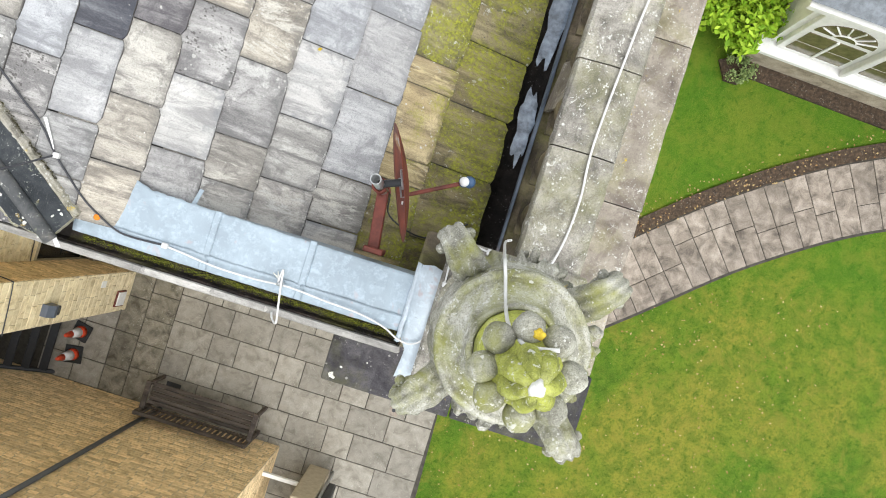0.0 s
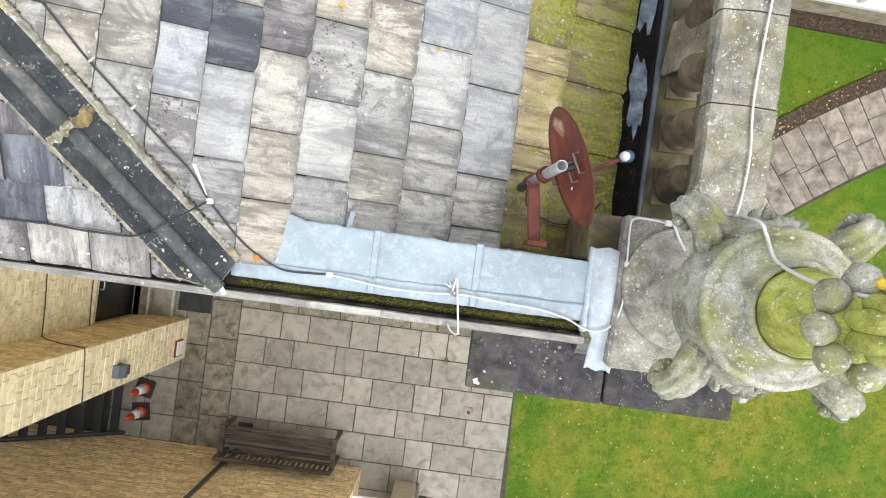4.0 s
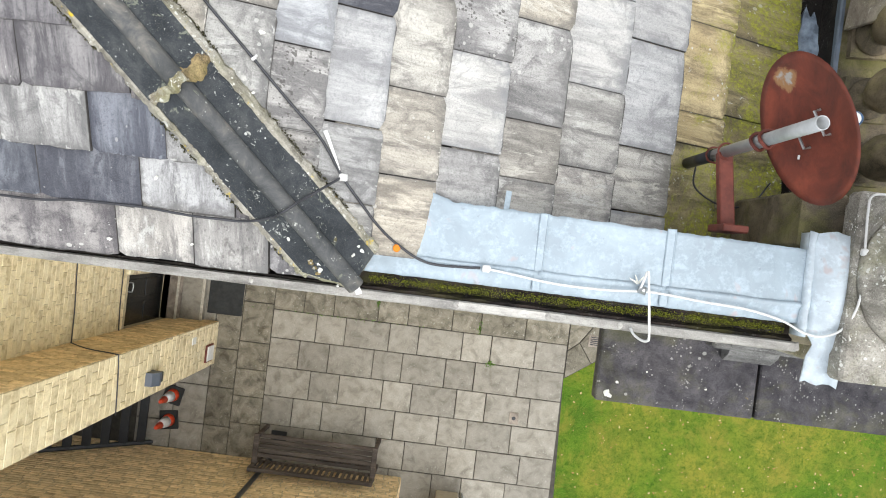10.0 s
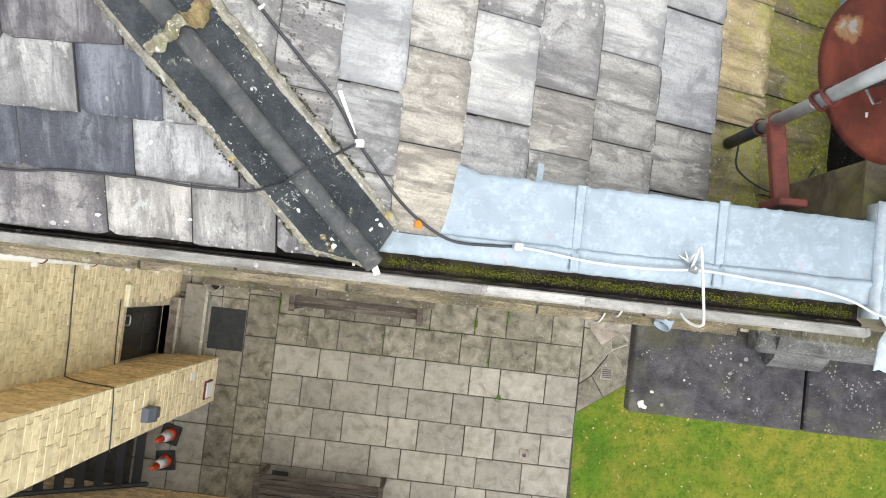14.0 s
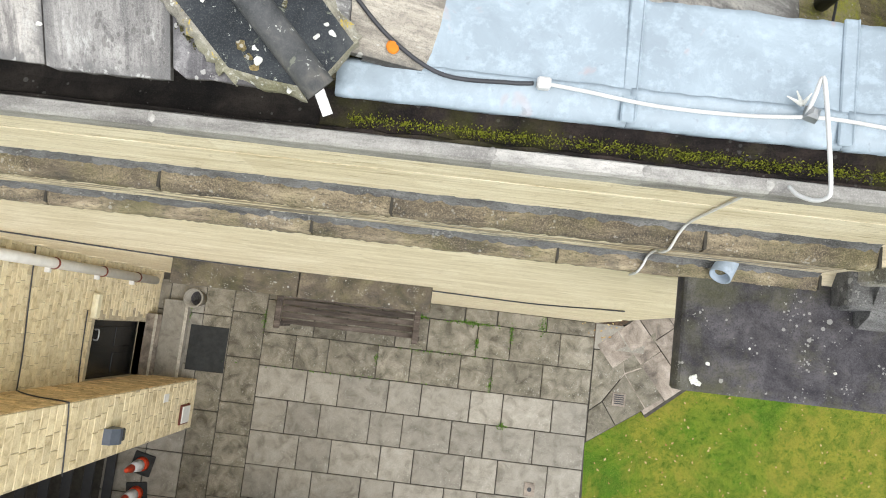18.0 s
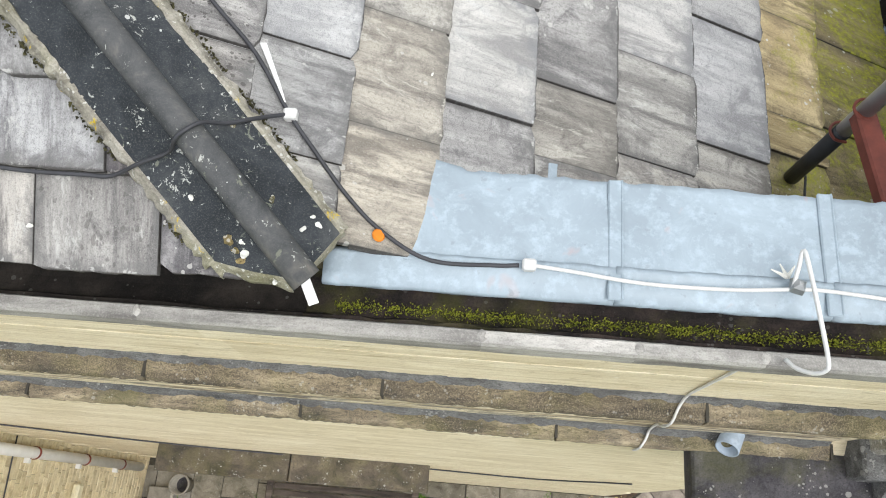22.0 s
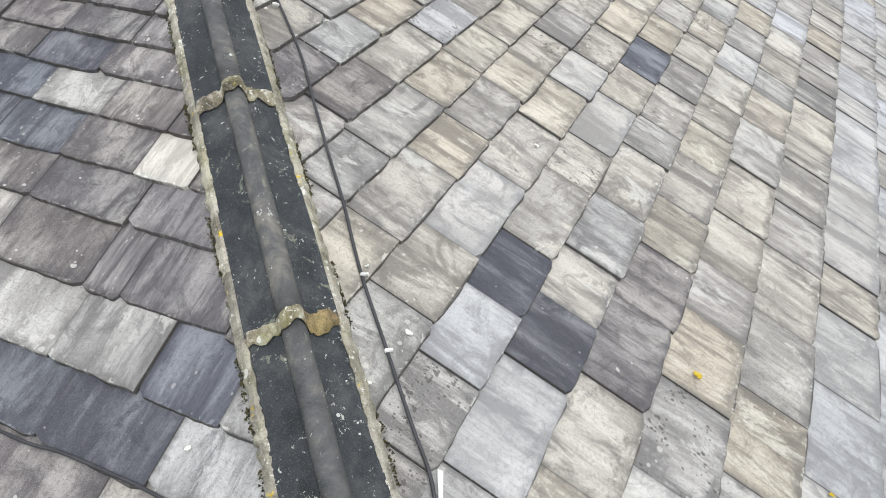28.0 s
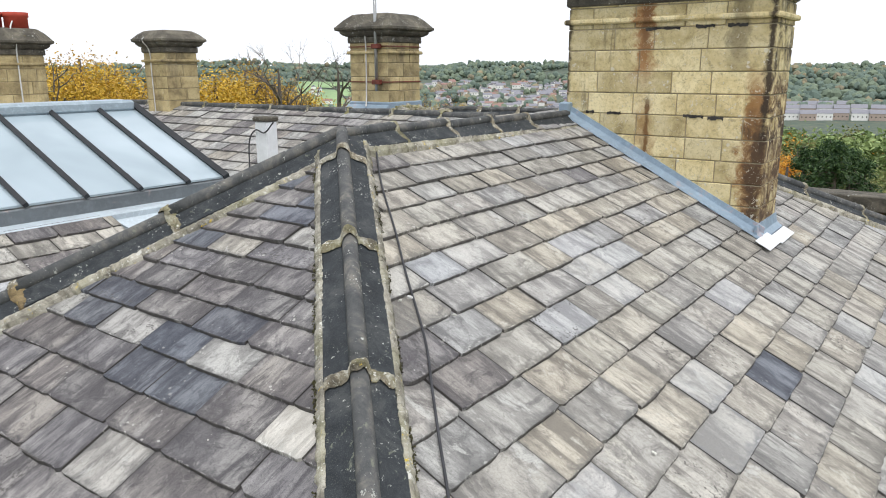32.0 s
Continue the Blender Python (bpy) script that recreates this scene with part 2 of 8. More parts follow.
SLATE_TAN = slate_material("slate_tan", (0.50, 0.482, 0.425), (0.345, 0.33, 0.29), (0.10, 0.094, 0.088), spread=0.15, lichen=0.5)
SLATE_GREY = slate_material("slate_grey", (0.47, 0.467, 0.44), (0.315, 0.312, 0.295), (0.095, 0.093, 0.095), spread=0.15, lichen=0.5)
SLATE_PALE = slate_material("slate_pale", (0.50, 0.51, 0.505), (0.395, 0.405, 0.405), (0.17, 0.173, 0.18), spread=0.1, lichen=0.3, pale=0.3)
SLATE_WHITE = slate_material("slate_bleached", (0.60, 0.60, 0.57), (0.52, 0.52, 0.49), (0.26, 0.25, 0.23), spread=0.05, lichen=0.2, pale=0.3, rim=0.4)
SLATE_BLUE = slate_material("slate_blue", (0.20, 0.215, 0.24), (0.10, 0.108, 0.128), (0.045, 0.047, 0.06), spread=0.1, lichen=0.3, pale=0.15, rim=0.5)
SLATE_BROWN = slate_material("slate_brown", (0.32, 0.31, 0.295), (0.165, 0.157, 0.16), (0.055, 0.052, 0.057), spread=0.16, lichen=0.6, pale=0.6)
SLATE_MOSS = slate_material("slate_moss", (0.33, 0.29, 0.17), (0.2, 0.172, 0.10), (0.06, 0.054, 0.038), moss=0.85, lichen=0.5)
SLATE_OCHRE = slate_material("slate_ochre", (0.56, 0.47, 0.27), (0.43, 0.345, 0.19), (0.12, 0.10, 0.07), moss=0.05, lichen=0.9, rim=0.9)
ROOFING_FELT = plain_material("dark_bedding", (0.045, 0.042, 0.038), 0.95, vary=0.4, scale=20)
MORTAR = stone_material("lime_mortar", (0.50, 0.475, 0.41), (0.34, 0.32, 0.265), (0.11, 0.1, 0.08), scale=14, soot=0.45, lichen=1.0, moss=0.22, yellow=0.62, yscale=16.0)
CRUST = stone_material("lichened_mortar", (0.50, 0.49, 0.42), (0.23, 0.20, 0.14), (0.06, 0.052, 0.038), scale=22, soot=0.5, lichen=1.0, moss=0.35, yellow=0.63, yscale=18.0)

CRUST_BROWN = stone_material("brown_joint_mortar", (0.36, 0.27, 0.14), (0.19, 0.14, 0.075), (0.05, 0.042, 0.03), scale=24, soot=0.45, lichen=0.6, moss=0.2, yellow=0.62, yscale=20.0, crisp=0.8)


def hip_material(name, k, warm=1.0):
    g = Nodes(name, rough=0.75, spec=0.3)
    v = g.coord((1, 1, 1))
    a = g.noise(v, 9.0, 8, 0.7, 0.4)
    fine = g.noise(v, 90.0, 5, 0.75)
    grit = g.noise(v, 330.0, 3, 0.75)
    col = g.ramp(a, [(0.36, (0.015 * k * warm, 0.0185 * k, 0.022 * k / warm)), (0.52, (0.030 * k * warm, 0.035 * k, 0.040 * k / warm)), (0.68, (0.068 * k * warm, 0.072 * k, 0.072 * k / warm))])
    col = g.mix(g.ramp(grit, [(0.52, (0.0,)), (0.66, (0.45,))]), col, (0.12, 0.125, 0.12))
    col = g.mix(crusts(g, v, 22.0, 0.60, 0.75), col, (0.19, 0.20, 0.155))
    col = g.mix(crusts(g, g.coord((1.1, 1, 1)), 70.0, 0.595, 0.9), col, (0.45, 0.46, 0.42))
    col = g.mix(spots(g, g.coord((1.2, 1, 1)), 60.0, 0.7, 0.54, 0.72, 0.85), col, (0.55, 0.56, 0.53))
    g.bump(a, 0.3, 0.006)
    g.bump(fine, 0.5, 0.003)
    return g.done(col)


HIP = hip_material("hip_tile_wing", 1.0)
HIP_ROLL = hip_material("hip_tile_roll", 2.5, 1.14)


def lead_material(name, base=(0.50, 0.57, 0.62)):
    g = Nodes(name, rough=0.5, metal=0.0, spec=0.5)
    v = g.coord((1, 1, 1))
    a = g.noise(v, 3.5, 6, 0.65, 1.2)
    b = g.noise(v, 28.0, 5, 0.7)
    col = g.ramp(a, [(0.3, tuple(c * 0.88 for c in base)), (0.5, base), (0.68, tuple(min(1, c * 1.18) for c in base))])
    col = g.mix(g.ramp(b, [(0.5, (0.0,)), (0.68, (0.6,))]), col, tuple(min(0.8, c * 1.5) for c in base))
    b2 = g.noise(v, 9.0, 8, 0.72, 0.8)
    col = g.mix(g.ramp(b2, [(0.52, (0.0,)), (0.62, (0.3,))]), col, tuple(min(0.8, c * 1.35) for c in base))
    col = g.mix(g.ramp(b2, [(0.34, (0.3,)), (0.46, (0.0,))]), col, tuple(c * 0.72 for c in base))
    s = g.noise(v, 9.0, 3, 0.6, 0.5)
    col = g.mix(g.ramp(s, [(0.64, (0.0,)), (0.72, (0.5,))]), col, (0.44, 0.30, 0.27))
    s = g.noise(v, 48.0, 2, 0.5)
    col = g.mix(g.ramp(s, [(0.70, (0.0,)), (0.74, (0.3,))]), col, (0.16, 0.17, 0.17))
    g.bump(a, 0.35, 0.012)
    g.bump(b, 0.15, 0.003)
    return g.done(col, g.ramp(b, [(0.3, (0.38,)), (0.7, (0.6,))]))


LEAD = lead_material("lead_sheet", (0.295, 0.358, 0.402))
GUTTER_EDGE = lead_material("dark_gutter_edge", (0.10, 0.125, 0.16))
LEAD_BLUE = lead_material("new_lead_flashing", (0.22, 0.29, 0.36))
LEAD_BRIGHT = lead_material("bright_lead_flap", (0.44, 0.50, 0.54))
LEAD_PALE = lead_material("bare_gutter_lead", (0.30, 0.36, 0.42))
# wet lead with the sky's reflection put into its pale blue base
PUDDLE = plain_material("wet_lead", (0.27, 0.33, 0.40), 0.08, vary=0.5, scale=14, bump=0.0, spec=0.8)
LEAD_DARK = lead_material("grey_kerb_lead", (0.13, 0.145, 0.155))
WHITE_FOIL = plain_material("white_flashing_tape", (0.72, 0.74, 0.76), 0.4, vary=0.08)
GUTTER_DARK = stone_material("gutter_silt", (0.04, 0.034, 0.028), (0.018, 0.015, 0.013), (0.006, 0.0055, 0.005), scale=9, soot=0, moss=0.0, lichen=0.12)
GUTTER_MOSS = stone_material("mossy_gutter_lining", (0.05, 0.037, 0.031), (0.02, 0.0155, 0.0145), (0.006, 0.0055, 0.0055), scale=12, soot=0.2, moss=0.15, lichen=0.1, crisp=0.8)
GUTTER_LIP = stone_material("weathered_gutter_lip", (0.52, 0.5, 0.46), (0.36, 0.35, 0.32), (0.17, 0.16, 0.15), scale=12, soot=0.25, lichen=0.2, grain=(0.3, 1, 1))


def tooled_material(name, stain):
    """Pale sandstone with tool marks along x, chips, and brown and grey stains as asked."""
    g = Nodes(name, rough=0.9, spec=0.2)
    r = g.rnd()
    v = g.coord((1, 1, 1))
    broad = g.noise(g.coord((0.5, 1, 1.6), shift=r), 3.0, 7, 0.64, 0.8)
    lines = g.noise(g.coord((2.2, 8, 75)), 1.0, 7, 0.72, 0.5)
    marks = g.noise(g.coord((9, 20, 46)), 1.0, 6, 0.72, 0.8)
    grit = g.noise(v, 240.0, 3, 0.75)
    col = g.ramp(broad, [(0.36, (0.64, 0.555, 0.375)), (0.5, (0.735, 0.65, 0.46)), (0.64, (0.82, 0.745, 0.56))])
    col = g.mix(g.ramp(lines, [(0.40, (0.5,)), (0.50, (0.0,))]), col, (0.48, 0.395, 0.24))
    col = g.mix(g.ramp(lines, [(0.54, (0.0,)), (0.64, (0.5,))]), col, (0.86, 0.80, 0.64))
    col = g.mix(g.ramp(marks, [(0.57, (0.0,)), (0.64, (0.65,))]), col, (0.36, 0.285, 0.165))
    col = g.mix(g.ramp(marks, [(0.32, (0.6,)), (0.37, (0.0,))]), col, (0.84, 0.81, 0.72))
    col = g.mix(g.ramp(grit, [(0.5, (0.0,)), (0.68, (0.4,))]), col, (0.38, 0.31, 0.19))
    if stain > 0:
        s1 = g.noise(g.coord((0.9, 4, 9), shift=r), 2.2, 8, 0.7, 0.9)
        col = g.mix(g.math("MULTIPLY", g.ramp(s1, [(0.40, (1.0,)), (0.55, (0.0,))]), stain), col, (0.20, 0.15, 0.09))
        s2 = g.noise(g.coord((1.6, 4, 14)), 2.6, 8, 0.72, 0.7)
        col = g.mix(g.math("MULTIPLY", g.ramp(s2, [(0.52, (0.0,)), (0.60, (1.0,))]), stain), col, (0.125, 0.122, 0.115))
        col = g.mix(spots(g, v, 46.0, 1.0, 0.5, 0.68, 0.8), col, (0.6, 0.6, 0.56))
    g.bump(broad, 0.4, 0.012)
    g.bump(lines, 0.7, 0.005)
    g.bump(marks, 0.6, 0.004)
    return g.done(col)


WALL_STONE = tooled_material("tooled_sandstone", 0.0)
WALL_STAINED = tooled_material("stained_sandstone", 0.95)
CEMENT = stone_material("grey_cement_fillet", (0.235, 0.235, 0.225), (0.14, 0.14, 0.136), (0.05, 0.049, 0.046), scale=16, soot=0.35, lichen=0.3, grain=(0.4, 1, 1), crisp=0.9)
BAND_STONE = stone_material("stained_band_stone", (0.44, 0.37, 0.25), (0.19, 0.155, 0.105), (0.045, 0.04, 0.035), scale=9, soot=0.65, lichen=0.3, moss=0.15, grain=(0.35, 1, 1.4), crisp=0.9)
BRICK_BUFF = stone_material("buff_walling", (0.82, 0.735, 0.52), (0.72, 0.62, 0.41), (0.45, 0.365, 0.22), scale=8, soot=0.14, island=True, spread=0.12)
BRICK_BROWN = stone_material("brown_brick", (0.86, 0.68, 0.42), (0.75, 0.575, 0.335), (0.44, 0.32, 0.175), scale=10, soot=0.08, island=True, spread=0.24)
JOINT = plain_material("joint_mortar", (0.36, 0.31, 0.21), 0.95, vary=0.25)
JOINT_DARK = plain_material("dark_joint", (0.06, 0.055, 0.045), 0.95, vary=0.3)
JOINT_PALE = plain_material("pale_joint", (0.44, 0.38, 0.27), 0.95, vary=0.25)
CHIMNEY_STONE = stone_material("chimney_sandstone", (0.58, 0.48, 0.27), (0.45, 0.36, 0.19), (0.2, 0.155, 0.085), scale=4.5, soot=0.75, lichen=0.3, spread=0.18)


def rusty_chimney():
    """Yellow sandstone with runs of rust and soot below the string course and along one corner."""
    g = Nodes("rust_stained_sandstone", rough=0.9, spec=0.25)
    r = g.rnd()
    v = g.coord((1, 1, 1))
    patch = g.noise(g.coord((1, 1, 1), shift=r), 5.0, 8, 0.66, 0.5)
    fine = g.noise(v, 60.0, 6, 0.8)
    col = g.ramp(patch, [(0.33, (0.38, 0.305, 0.15)), (0.45, (0.58, 0.48, 0.255)), (0.6, (0.72, 0.625, 0.38))])
    col = g.mix(1.0, col, g.ramp(r, [(0.0, (0.82,)), (1.0, (1.14,))]), "MULTIPLY")
    col = g.mix(g.ramp(fine, [(0.5, (0.0,)), (0.68, (0.55,))]), col, (0.17, 0.13, 0.075))
    sep = g.n("ShaderNodeSeparateXYZ")
    g.link(g.tc.outputs["Object"], sep.inputs[0])
    run = g.noise(g.coord((7, 7, 1.2)), 1.0, 8, 0.7, 0.7)
    edge = g.noise(v, 9.0, 7, 0.7, 0.6)

    def column(x, reach, strength, z0, z1):
        near = g.math("ABSOLUTE", g.math("SUBTRACT", sep.outputs[0], x))
        near = g.math("ADD", g.math("DIVIDE", near, reach), g.math("MULTIPLY", g.math("SUBTRACT", edge, 0.5), 3.4))
        m = g.ramp(near, [(0.35, (strength,)), (1.0, (0.0,))])
        up = g.math("ADD", sep.outputs[2], g.math("MULTIPLY", edge, 0.3))
        up = g.math("DIVIDE", g.math("SUBTRACT", up, 9.0), 2.0)
        lo, hi = (z0 - 8.85) / 2.0, (z1 - 8.85) / 2.0
        return g.math("MULTIPLY", m, g.ramp(up, [(lo - 0.04, (0.0,)), (lo + 0.04, (1.0,)), (hi - 0.04, (1.0,)), (hi + 0.04, (0.0,))]))

    rust = (0.27, 0.105, 0.03)
    black = (0.045, 0.034, 0.026)
    col = g.mix(column(-1.97, 0.10, 0.8, 10.12, 10.8), col, rust)
    col = g.mix(column(-1.95, 0.05, 0.6, 10.3, 10.8), col, (0.12, 0.06, 0.03))
    col = g.mix(column(-1.91, 0.022, 0.95, 9.45, 10.0), col, black)
    col = g.mix(column(-1.93, 0.09, 0.5, 9.5, 9.95), col, (0.3, 0.15, 0.05))
    col = g.mix(column(-1.20, 0.12, 0.85, 9.0, 10.1), col, (0.25, 0.11, 0.035))
    col = g.mix(column(-1.18, 0.085, 0.9, 9.0, 9.85), col, (0.07, 0.045, 0.03))
    col = g.mix(column(-1.15, 0.03, 0.95, 9.7, 10.7), col, black)
    col = g.mix(column(-2.52, 0.03, 0.9, 9.4, 10.8), col, black)
    col = g.mix(column(-1.35, 0.08, 0.5, 10.2, 10.7), col, (0.08, 0.07, 0.055))
    col = g.mix(g.ramp(run, [(0.60, (0.0,)), (0.68, (0.6,))]), col, (0.10, 0.085, 0.06))
    mottle = g.noise(v, 24.0, 8, 0.72, 0.6)
    col = g.mix(g.ramp(mottle, [(0.56, (0.0,)), (0.66, (0.55,))]), col, (0.22, 0.17, 0.09))
    col = g.mix(crusts(g, v, 60.0, 0.585, 0.7), col, (0.66, 0.62, 0.5))
    col = g.mix(spots(g, v, 40.0, 1.2, 0.5, 0.66, 0.6), col, (0.62, 0.6, 0.52))
    g.bump(patch, 0.4, 0.014)
    g.bump(fine, 0.6, 0.005)
    return g.done(col)


CHIMNEY_RUSTY = rusty_chimney()
CHIMNEY_DARK = stone_material("sooty_chimney_cap", (0.2, 0.18, 0.14), (0.11, 0.1, 0.08), (0.045, 0.042, 0.036), scale=6, soot=0.5, lichen=0.5)
PARAPET = stone_material("weathered_coping", (0.49, 0.465, 0.41), (0.315, 0.298, 0.257), (0.105, 0.098, 0.082), scale=7, soot=0.65, lichen=1.0, moss=0.25, yellow=0.66, crisp=0.75)
COPING_BROWN = stone_material("brown_ledge", (0.44, 0.40, 0.33), (0.32, 0.285, 0.235), (0.14, 0.115, 0.097), scale=5, soot=0.45, lichen=1.0, moss=0.25, yellow=0.63)
BALUSTER = stone_material("sooty_carved_stone", (0.26, 0.21, 0.14), (0.14, 0.115, 0.08), (0.045, 0.04, 0.03), scale=6, soot=0.5, moss=0.3)
FINIAL = stone_material("mossy_carved_stone", (0.56, 0.55, 0.49), (0.37, 0.365, 0.30), (0.12, 0.116, 0.092), scale=10, soot=0.6, lichen=1.0, moss=0.8, yellow=0.70, crisp=0.75)
FINIAL_GREEN = stone_material("green_algae_stone", (0.56, 0.58, 0.22), (0.43, 0.46, 0.085), (0.15, 0.165, 0.045), scale=10, soot=0.4, lichen=1.0, moss=0.7, crisp=0.7)
LEDGE_DARK = stone_material("black_stained_slab", (0.105, 0.10, 0.105), (0.058, 0.055, 0.061), (0.024, 0.023, 0.027), scale=10.0, soot=0.2, lichen=0.4, moss=0.14, crisp=0.75)
SHELF_STONE = stone_material("mossy_stained_shelf", (0.20, 0.165, 0.115), (0.105, 0.088, 0.068), (0.03, 0.027, 0.024), scale=5.0, soot=0.6, lichen=0.5, moss=0.10, crisp=0.75)
FLAG = stone_material("paving_flag", (0.34, 0.32, 0.275), (0.275, 0.257, 0.217), (0.165, 0.152, 0.125), scale=6.0, soot=0.06, lichen=0.3, spread=0.22, yellow=0.9, crisp=0.62)
# darker flags for the wall rows, left columns and lawn corner
FLAG_DARK = stone_material("dark_paving_flag", (0.285, 0.262, 0.212), (0.185, 0.169, 0.132), (0.075, 0.068, 0.05), scale=6.0, soot=0.10, lichen=0.4, moss=0.03, spread=0.26, yellow=0.9, crisp=0.6)
FLAG_PALE = stone_material("pale_path_flag", (0.41, 0.36, 0.305), (0.26, 0.222, 0.182), (0.09, 0.076, 0.063), scale=4.5, soot=0.45, spread=0.16, crisp=0.6)
RUST = plain_material("red_oxide_paint", (0.15, 0.037, 0.024), 0.6, vary=0.45, scale=9, bump=0.15)
STEEL = plain_material("galvanised_steel", (0.42, 0.43, 0.43), 0.38, metal=0.75, vary=0.15)
DARK_STEEL = plain_material("dark_steel", (0.03, 0.032, 0.035), 0.45, metal=0.3)
BLACK_CABLE = plain_material("black_cable", (0.04, 0.041, 0.046), 0.5, vary=0.3)
WHITE_CABLE = plain_material("pale_cable", (0.62, 0.62, 0.6), 0.45, vary=0.15)
WHITE_PAINT = plain_material("white_paint", (0.72, 0.72, 0.70), 0.4, vary=0.08, bump=0.03)
NOSING = plain_material("worn_cream_nosing", (0.45, 0.42, 0.35), 0.7, vary=0.3, scale=20)
BLUE_PLASTIC = plain_material("blue_plastic", (0.05, 0.1, 0.19), 0.4)
ORANGE_CONE = plain_material("orange_plastic", (0.7, 0.07, 0.02), 0.45)
CONE_WHITE = plain_material("reflective_sleeve", (0.75, 0.75, 0.76), 0.4)
BLACK_RUBBER = plain_material("black_rubber", (0.025, 0.027, 0.027), 0.8, vary=0.3)
BENCH_WOOD = stone_material("weathered_bench_wood", (0.17, 0.142, 0.12), (0.09, 0.072, 0.06), (0.03, 0.025, 0.022), scale=9, soot=0.2, lichen=0.1, grain=(0.15, 1, 1))
BLACK_DOOR = plain_material("black_gloss_door", (0.012, 0.013, 0.014), 0.25, vary=0.3)
GLASS_DARK = plain_material("dark_window_glass", (0.03, 0.035, 0.04), 0.08, vary=0.2, bump=0, spec=0.6)


def glazing_material():
    g = Nodes("skylight_glass", rough=0.12, spec=0.6)
    a = g.noise(g.coord((1, 1, 1)), 1.2, 3, 0.5, 0.6)
    col = g.ramp(a, [(0.3, (0.28, 0.35, 0.39)), (0.7, (0.43, 0.51, 0.56))])
    return g.done(col)


GLAZING = glazing_material()


SOIL = stone_material("leafy_soil", (0.12, 0.08, 0.05), (0.06, 0.042, 0.028), (0.022, 0.017, 0.013), scale=22, soot=0.2, lichen=0.3)


def leaf_material(name, a, b):
    g = Nodes(name, rough=0.6, spec=0.25)
    return g.done(g.ramp(g.island(), [(0.0, a), (1.0, b)]))


LEAF_YELLOW = leaf_material("yellow_autumn_leaf", (0.34, 0.21, 0.02), (0.72, 0.47, 0.07))
LEAF_GREEN = leaf_material("bright_green_leaf", (0.17, 0.34, 0.015), (0.42, 0.60, 0.05))
LEAF_DARK = leaf_material("dark_conifer_leaf", (0.09, 0.14, 0.045), (0.29, 0.37, 0.14))
LEAF_OLIVE = leaf_material("olive_leaf", (0.09, 0.10, 0.035), (0.24, 0.25, 0.09))
LEAF_ORANGE = leaf_material("orange_autumn_leaf", (0.42, 0.16, 0.02), (0.75, 0.40, 0.05))
LEAF_RED = leaf_material("red_autumn_leaf", (0.25, 0.03, 0.012), (0.65, 0.14, 0.02))
LEAF_WEED = leaf_material("weed_leaf", (0.04, 0.11, 0.012), (0.13, 0.24, 0.03))
LEAF_LITTER = leaf_material("fallen_leaf", (0.26, 0.13, 0.04), (0.48, 0.38, 0.18))
BARK = plain_material("grey_bark", (0.12, 0.1, 0.085), 0.9, vary=0.3)
MOSS = leaf_material("moss_tuft", (0.09, 0.11, 0.01), (0.33, 0.35, 0.04))
LICHEN = plain_material("yellow_lichen", (0.55, 0.4, 0.04), 0.95, vary=0.4, scale=60)
LICHEN_WHITE = plain_material("white_lichen", (0.68, 0.68, 0.62), 0.95, vary=0.2, scale=60)

# ---- building helpers ----


def mesh_object(name, bm, material, parent=None, label="", smooth=False):
    me = bpy.data.meshes.new(name)
    bm.normal_update()
    bm.to_mesh(me)
    bm.free()
    me.materials.append(material)
    if smooth:
        for p in me.polygons:
            p.use_smooth = True
    ob = new(name, me)
    if parent is not None:
        ob.parent = parent
    if label:
        ob["label"] = label
    return ob


def part(name, bm, material, parent, label="", smooth=False):
    return mesh_object(name, bm, material, parent, label, smooth)


def structure(name, bm, material, label, category="", smooth=False):
    return tagged(mesh_object(name, bm, material, None, "", smooth), label, category, kind="structure")


def thing(name, at, label, category, group=""):
    ob = new(name)
    ob.matrix_world = at if isinstance(at, Matrix) else Matrix.Translation(at)
    return tagged(ob, label, category, group)


def box(bm, x0, x1, y0, y1, z0, z1, bevel=0.0, m=None):
    """Adds a box, with chamfered edges if asked."""
    made = bmesh.ops.create_cube(bm, size=1.0)
    vs = made["verts"]
    bmesh.ops.transform(bm, verts=vs, matrix=Matrix.Translation(((x0 + x1) / 2, (y0 + y1) / 2, (z0 + z1) / 2)) @ Matrix.Diagonal((x1 - x0, y1 - y0, z1 - z0, 1)))
    if bevel > 0:
        es = list({e for v in vs for e in v.link_edges})
        out = bmesh.ops.bevel(bm, geom=es, offset=bevel, segments=1, affect="EDGES")
        vs = list({v for f in out["faces"] for v in f.verts} | {v for v in vs if v.is_valid})
    if m is not None:
        bmesh.ops.transform(bm, verts=[v for v in vs if v.is_valid], matrix=m)
    return bm


def boxed(*a, bevel=0.0, m=None):
    return box(bmesh.new(), *a, bevel=bevel, m=m)


def lathe(profile, steps=24, bm=None, m=None):
    """A turned solid about z from (radius, height) pairs."""
    bm = bm or bmesh.new()
    rings = []
    for r, z in profile:
        rings.append([bm.verts.new((r * math.cos(2 * math.pi * i / steps), r * math.sin(2 * math.pi * i / steps), z)) for i in range(steps)])
    for a, b in zip(rings, rings[1:]):
        for i in range(steps):
            bm.faces.new((a[i], a[(i + 1) % steps], b[(i + 1) % steps], b[i]))
    bm.faces.new(list(reversed(rings[0])))
    bm.faces.new(rings[-1])
    if m is not None:
        bmesh.ops.transform(bm, verts=[v for ring in rings for v in ring], matrix=m)
    return bm


